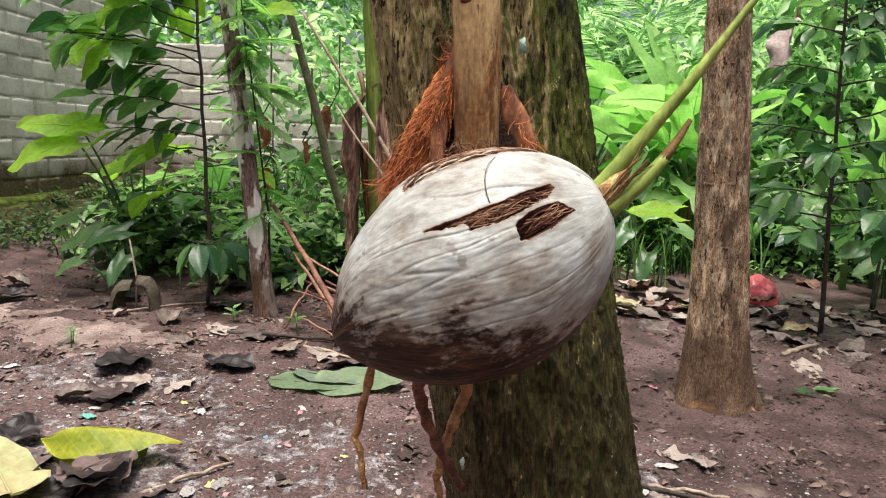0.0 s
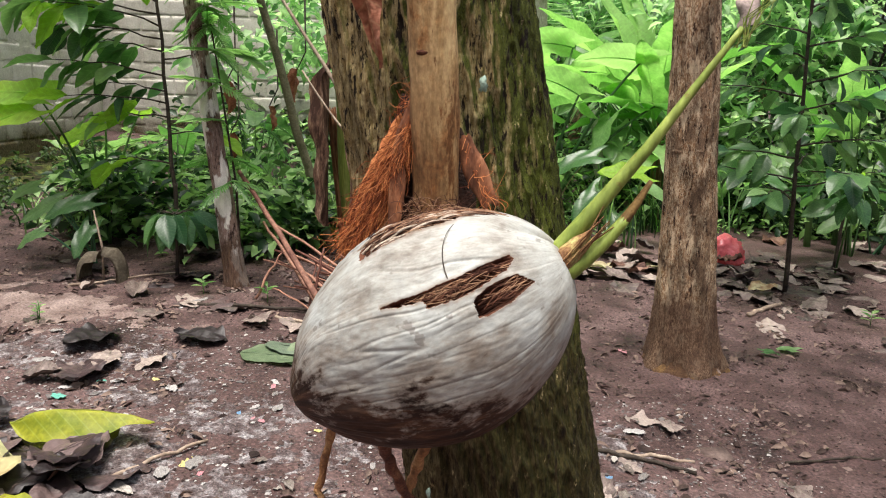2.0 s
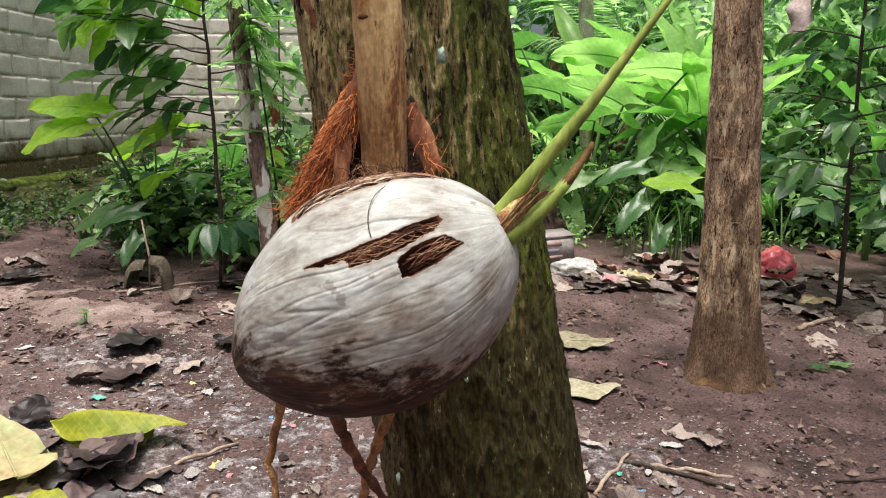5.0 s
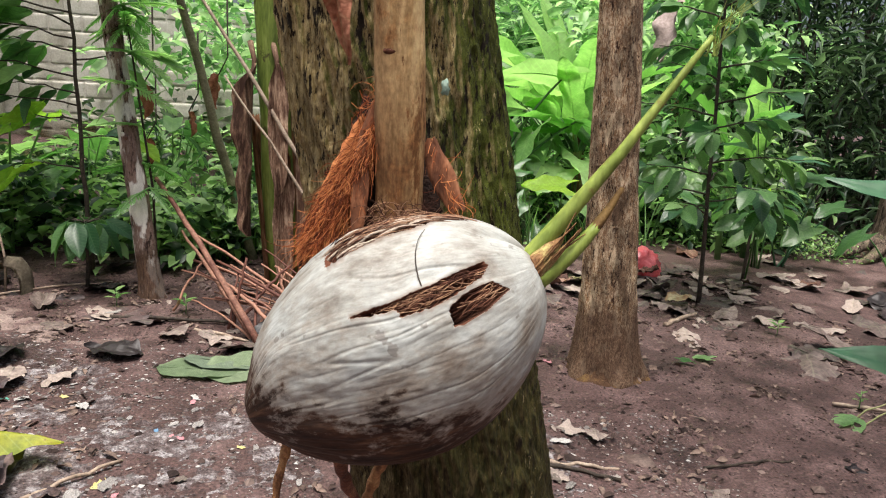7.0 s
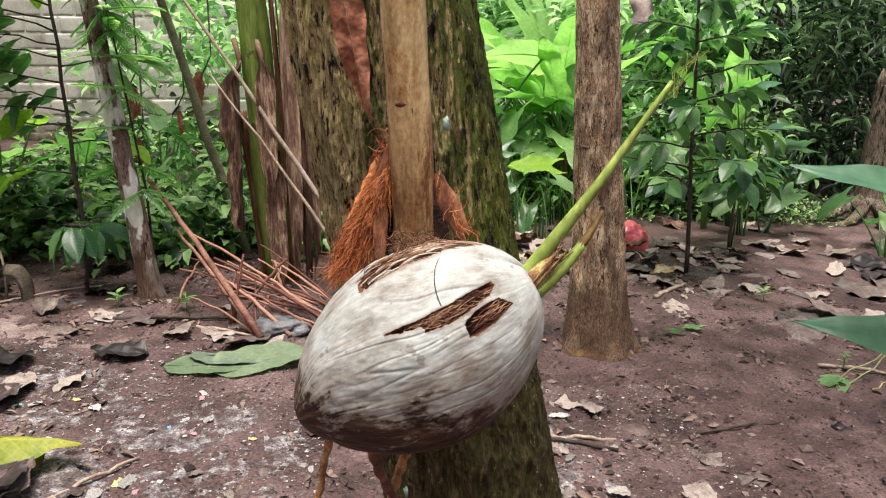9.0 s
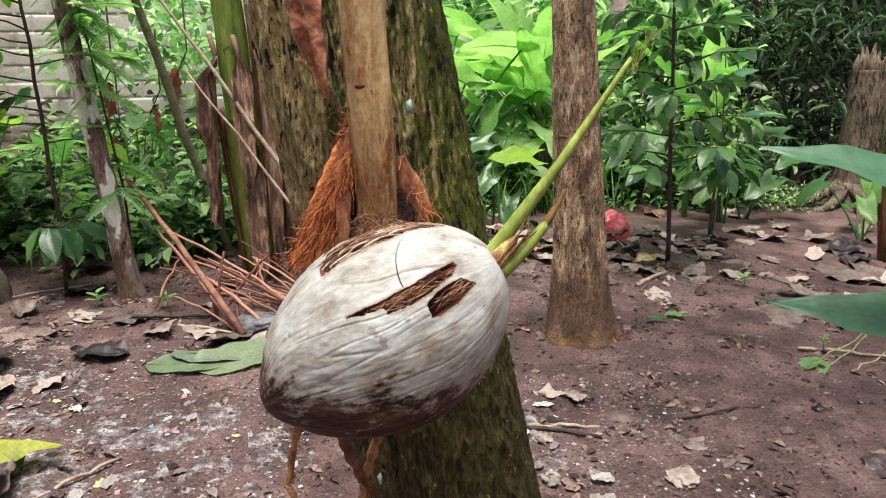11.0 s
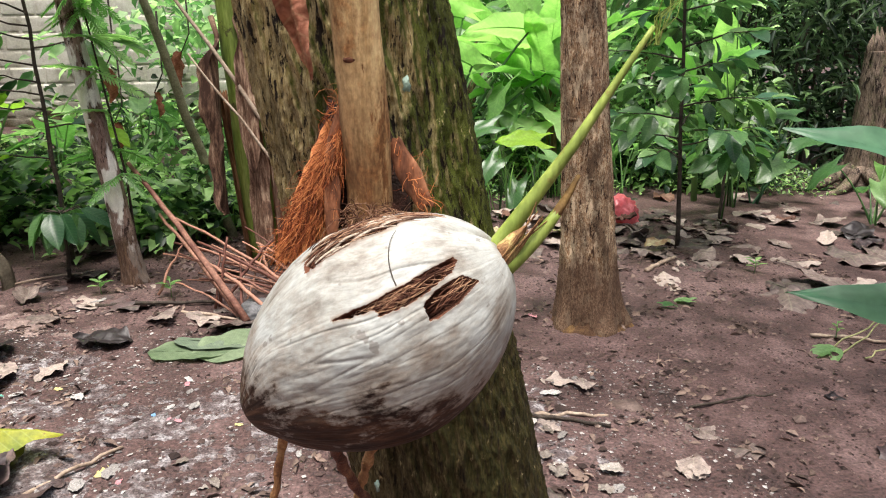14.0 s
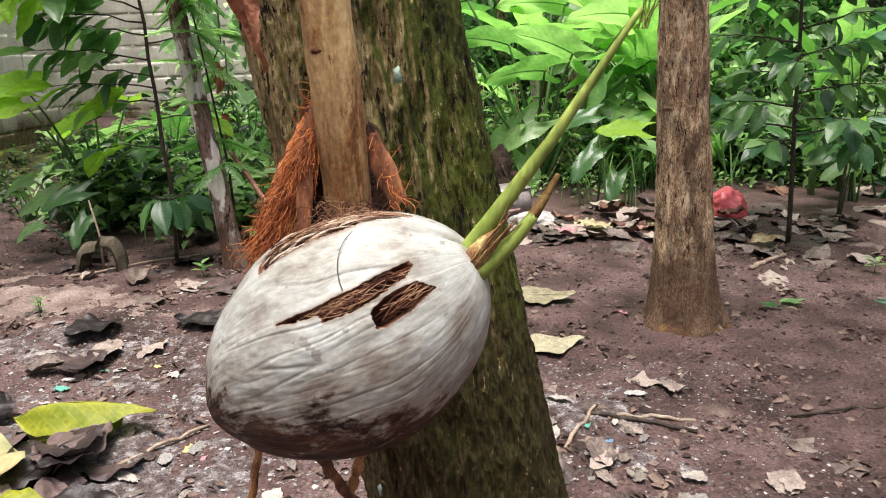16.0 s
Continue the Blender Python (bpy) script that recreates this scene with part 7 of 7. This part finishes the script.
def scrap_mesh(name, material, seed, n=6):
    """A crumpled scrap of paper or foil, about 1 across, with an uneven torn outline."""
    rng = random.Random(seed)
    bm = bmesh.new()
    slim, skew, ph = rng.uniform(0.35, 0.8), rng.uniform(-0.4, 0.4), rng.uniform(0, 9)

    def at(i, j):
        u, v = i / n - 0.5, j / n - 0.5
        k = 1 + 0.22 * noise.noise((u * 2.2 + ph, v * 2.2, 1)) + 0.06 * noise.noise((u * 7 + ph, v * 7, 4)) - 0.5 * (u * u + v * v)
        z = 0.10 * noise.noise((u * 3.5, v * 3.5, ph)) + 0.05 * noise.noise((u * 9, v * 9, ph))
        return bm.verts.new(((u + skew * v) * k, v * slim * k, z + 0.07))

    grid = [[at(i, j) for j in range(n + 1)] for i in range(n + 1)]
    gone = {(0, 0), (n - 1, n - 1), (0, n - 1)} if seed % 2 else {(n - 1, 0), (n - 1, 1), (0, n - 1)}
    for i in range(n):
        for j in range(n):
            if (i, j) not in gone:
                bm.faces.new((grid[i][j], grid[i + 1][j], grid[i + 1][j + 1], grid[i][j + 1]))
    for v in [v for v in bm.verts if not v.link_faces]:
        bm.verts.remove(v)
    me = bpy.data.meshes.new(name)
    bm.to_mesh(me), bm.free()
    me.materials.append(material)
    return me


papers = [scrap_mesh("paper_scrap", scrap, k) for k in range(8)]
colours = {k: scrap_mesh("paper_scrap", m, 9) for k, m in tint.items()}


def litter(name, label, me, x, y, size, yaw, group, lift=0.002):
    ob = new(name, me)
    ob.matrix_world = aim((x, y, ground_fine(x, y) + lift), yaw, 0, 0, size)
    return tagged(ob, label, "litter", group)


for x, y, s, k in ((-0.67, 2.63, 0.035, "blue"), (-0.58, 2.59, 0.05, "pink"), (-0.68, 2.22, 0.04, "pink"), (-0.61, 2.60, 0.03, "pink"), (-1.08, 2.88, 0.05, "lemon"), (-0.75, 2.30, 0.08, "lemon"), (-1.36, 2.66, 0.08, "teal"), (-1.28, 2.84, 0.05, "teal"),
                   (0.66, 2.37, 0.05, "blue"), (0.98, 3.54, 0.07, "pink"), (-0.36, 2.55, 0.04, "lemon"), (-0.60, 2.88, 0.05, "pink"), (1.05, 5.15, 0.10, "pink"), (0.45, 4.9, 0.06, "lemon"), (0.60, 2.44, 0.04, "teal")):
    litter("paper_scrap", f"crumpled {k if k != 'lemon' else 'yellow'} scrap of wrapper on the soil", colours[k], x, y, s * 0.9, 360 * (x * 7 % 1), "coloured scraps")
for x, y, s in ((-0.54, 2.70, 0.10), (-0.60, 2.92, 0.11), (-0.98, 2.79, 0.12), (-0.72, 2.28, 0.14), (-0.80, 2.21, 0.13), (-0.55, 2.72, 0.06), (-0.14, 2.34, 0.08), (0.97, 2.82, 0.07), (0.86, 2.04, 0.11), (0.78, 2.37, 0.11), (0.36, 2.83, 0.15),
                (0.45, 2.38, 0.15), (0.30, 2.95, 0.10), (-1.95, 3.10, 0.16), (-1.60, 3.0, 0.15), (-1.7, 3.3, 0.10), (-1.22, 3.86, 0.13), (0.62, 2.6, 0.06), (-2.2, 3.2, 0.12), (1.1, 5.2, 0.15), (1.6, 5.0, 0.14), (0.55, 5.0, 0.12), (2.6, 4.95, 0.16), (2.2, 5.2, 0.12)):
    litter("paper_scrap", "dirty white paper scrap on the soil", papers[int(x * 31 + s * 100) % 8], x, y, s * 0.58, 360 * (x * 5.3 % 1), "white scraps")
rng = random.Random(71)
for k in range(170):
    x, y = (min(-0.2, rng.gauss(-1.2, 0.55)), rng.gauss(2.6, 0.38)) if k % 3 else (rng.uniform(0.1, 1.1), rng.uniform(1.9, 3.0))
    litter("paper_scrap", "small dirty white scrap on the soil", papers[k % 8], x, y, 0.011 * rng.lognormvariate(0.5, 0.55), rng.uniform(0, 360), "white scraps")
slab = thing("stone", "flat pale stone pressed into the soil", "stone", at=(1.10, 2.58, ground_z(1.1, 2.58)))
bm = bmesh.new()
bmesh.ops.create_cube(bm, size=1)
bmesh.ops.scale(bm, vec=(0.12, 0.09, 0.03), verts=bm.verts)
bmesh.ops.bevel(bm, geom=bm.edges[:], offset=0.01, segments=2, affect="EDGES")
part("stone", bm, clay, slab)

# soil crumbs, pebbles and shreds
def crumbs(name, label, material, n, xs, ys, size, seed, flat=0.6):
    rng = np.random.default_rng(seed)
    base = np.array([(1, 0, 0), (-1, 0, 0), (0, 1, 0), (0, -1, 0), (0, 0, 1), (0, 0, -1)], float)
    tri = np.array([(0, 2, 4), (2, 1, 4), (1, 3, 4), (3, 0, 4), (2, 0, 5), (1, 2, 5), (3, 1, 5), (0, 3, 5)])
    x, y = rng.uniform(*xs, n), rng.uniform(*ys, n)
    s = size * rng.lognormal(0, 0.55, n)
    V = base[None] * (s[:, None, None] * rng.uniform(0.5, 1.3, (n, 6, 1))) * (1, 1, flat)
    a = rng.uniform(0, 6.28, n)
    X, Y = V[..., 0] * np.cos(a)[:, None] - V[..., 1] * np.sin(a)[:, None], V[..., 0] * np.sin(a)[:, None] + V[..., 1] * np.cos(a)[:, None]
    z = np.array([ground_fine(p, q) for p, q in zip(x, y)]) + 0.2 * s * flat
    V = np.stack([X + x[:, None], Y + y[:, None], V[..., 2] + z[:, None]], -1)
    F = (tri[None] + 6 * np.arange(n)[:, None, None]).reshape(-1, 3)
    ob = new(name, mesh_of(name, V.reshape(-1, 3), F.tolist(), material, False))
    return tagged(ob, label, "soil", kind="stuff")


ash = surface("ash_grit", [(0.3, (0.10, 0.09, 0.085)), (0.6, (0.20, 0.185, 0.175)), (0.88, (0.42, 0.40, 0.38))], 40, 0.85, 0.3, vary=0.9, island=True)
crumbs("soil_crumbs", "loose crumbs of brown soil", clay, 34000, (-3.0, 3.2), (1.75, 5.6), 0.0042, 1)
crumbs("soil_crumbs", "small clods of brown soil", clay, 420, (-3.0, 3.4), (1.75, 5.2), 0.011, 2)
crumbs("ash_grit", "pale grit and ash strewn over the soil", ash, 9000, (-2.4, -0.1), (1.9, 3.5), 0.0034, 3, 0.4)
crumbs("ash_grit", "pale grit and ash strewn beside the trunk", ash, 3000, (0.1, 1.4), (1.8, 3.0), 0.0034, 4, 0.4)
crumbs("ash_flakes", "thin pale flakes of ash and paper trodden flat", ash, 700, (-2.3, -0.6), (2.1, 3.2), 0.0068, 5, 0.12)
scatter("leaf_shreds", "shreds of brown leaf trodden into the soil", "shreds", surface("shreds", [(0.3, (0.05, 0.032, 0.026)), (0.7, (0.21, 0.15, 0.12))], 10, 0.85, 0.3, vary=0.8, island=True),
        [(x, y, ground_fine(x, y) + 0.003, 0.10, 0.004, 14) for x, y in [(random.Random(k).uniform(-2.8, 3.2), random.Random(k + 500).uniform(1.9, 5.4)) for k in range(240)]], (0.050, 0.020), 9, (-6, 6))

# wilted sack-like leaf with a pale stick, and the wilted vine
clod = thing("wilted_leaf", "limp grey-brown wilted leaf over a pale stick", "leaf", at=(-1.88, 4.16, ground_z(-1.88, 4.16)))
leaf_wilt = surface("leaf_wilt", [(0.3, (0.13, 0.105, 0.075)), (0.5, (0.22, 0.185, 0.135)), (0.7, (0.31, 0.27, 0.20))], 9, 0.85, 0.5)
for wing, (x0, top, reach) in enumerate(((-0.012, 0.17, -0.125), (0.012, 0.20, 0.125))):
    bm, rows = bmesh.new(), []
    for i in range(13):
        a = i / 12
        row = []
        for j in range(17):
            b = j / 16
            # from the ridge over the stick outwards, then hanging down in soft folds
            out = reach * math.sin(min(1.0, b * 1.5) * math.pi / 2) * (0.75 + 0.25 * math.sin(math.pi * a))
            drop = 0.31 * max(0.0, b - 0.28) ** 1.15 + 0.02 * b
            fold = 0.014 * math.sin(a * 15 + wing) * b
            row.append(bm.verts.new((x0 + out + 0.6 * fold, (a - 0.5) * 0.16 * (0.6 + 0.6 * b) + 0.3 * fold, top - drop - 0.05 * (2 * a - 1) ** 2 + 0.01 * noise.noise((a * 4, b * 4, wing)))))
        rows.append(row)
    for p, q in zip(rows, rows[1:]):
        for j in range(16):
            bm.faces.new((p[j], p[j + 1], q[j + 1], q[j]))
    bmesh.ops.solidify(bm, geom=bm.faces[:], thickness=0.003)
    part("leaf", bm, leaf_wilt, clod)
bm = bmesh.new()
tube(bm, [(0.0, 0, -0.03), (0.0, 0.02, 0.18), (-0.05, 0.05, 0.40)], [0.008, 0.007, 0.005], 6)
part("stick", bm, pale_rib, clod)
vine = thing("wilted_vine", "pulled-up pale green vine with a limp leaf", "vine", at=(2.42, 3.0, ground_z(2.42, 3.0)))
for k, (a, b) in enumerate((((-0.15, -0.05, 0.01), (0.35, 0.15, 0.20)), ((-0.10, 0.05, 0.01), (0.40, 0.10, 0.28)), ((-0.05, -0.10, 0.01), (0.30, 0.02, 0.10)))):
    bm = bmesh.new()
    tube(bm, bend(a, b, 8, -0.02, random.Random(k), 0.012), taper(0.0045, 0.0025), 6)
    part("stem", bm, surface("vine_stem", [(0.3, (0.16, 0.19, 0.07)), (0.7, (0.34, 0.33, 0.16))], 10, 0.6, 0.2), vine)
for yaw, s in ((100, 0.7), (140, 0.5), (60, 0.5)):
    piece("leaf", gloss_light[yaw % 4], vine, aim((-0.12, 0.0, 0.03), yaw, -4, 0, s))
dry = thing("dry_leaf", "large pale pinkish dry banana leaf hanging among the saplings", "leaf", at=(2.55, 6.1, 1.98))
piece("blade", leaf_mesh("blade", surface("leaf_ashen", [(0.3, (0.24, 0.18, 0.16)), (0.7, (0.46, 0.38, 0.35))], 6, 0.8, 0.4), 0.55, 0.24, "blade", 0.12, 0.8, 0.14, 20, 8, 3), dry, aim((0, 0, 0.30), 120, -66, 10))
bm = bmesh.new()
tube(bm, [(0, 0, 0.24), (0.05, 0.1, 0.5), (0.12, 0.3, 0.7)], [0.012, 0.014, 0.016], 6)
part("stalk", bm, sheath_dead, dry)
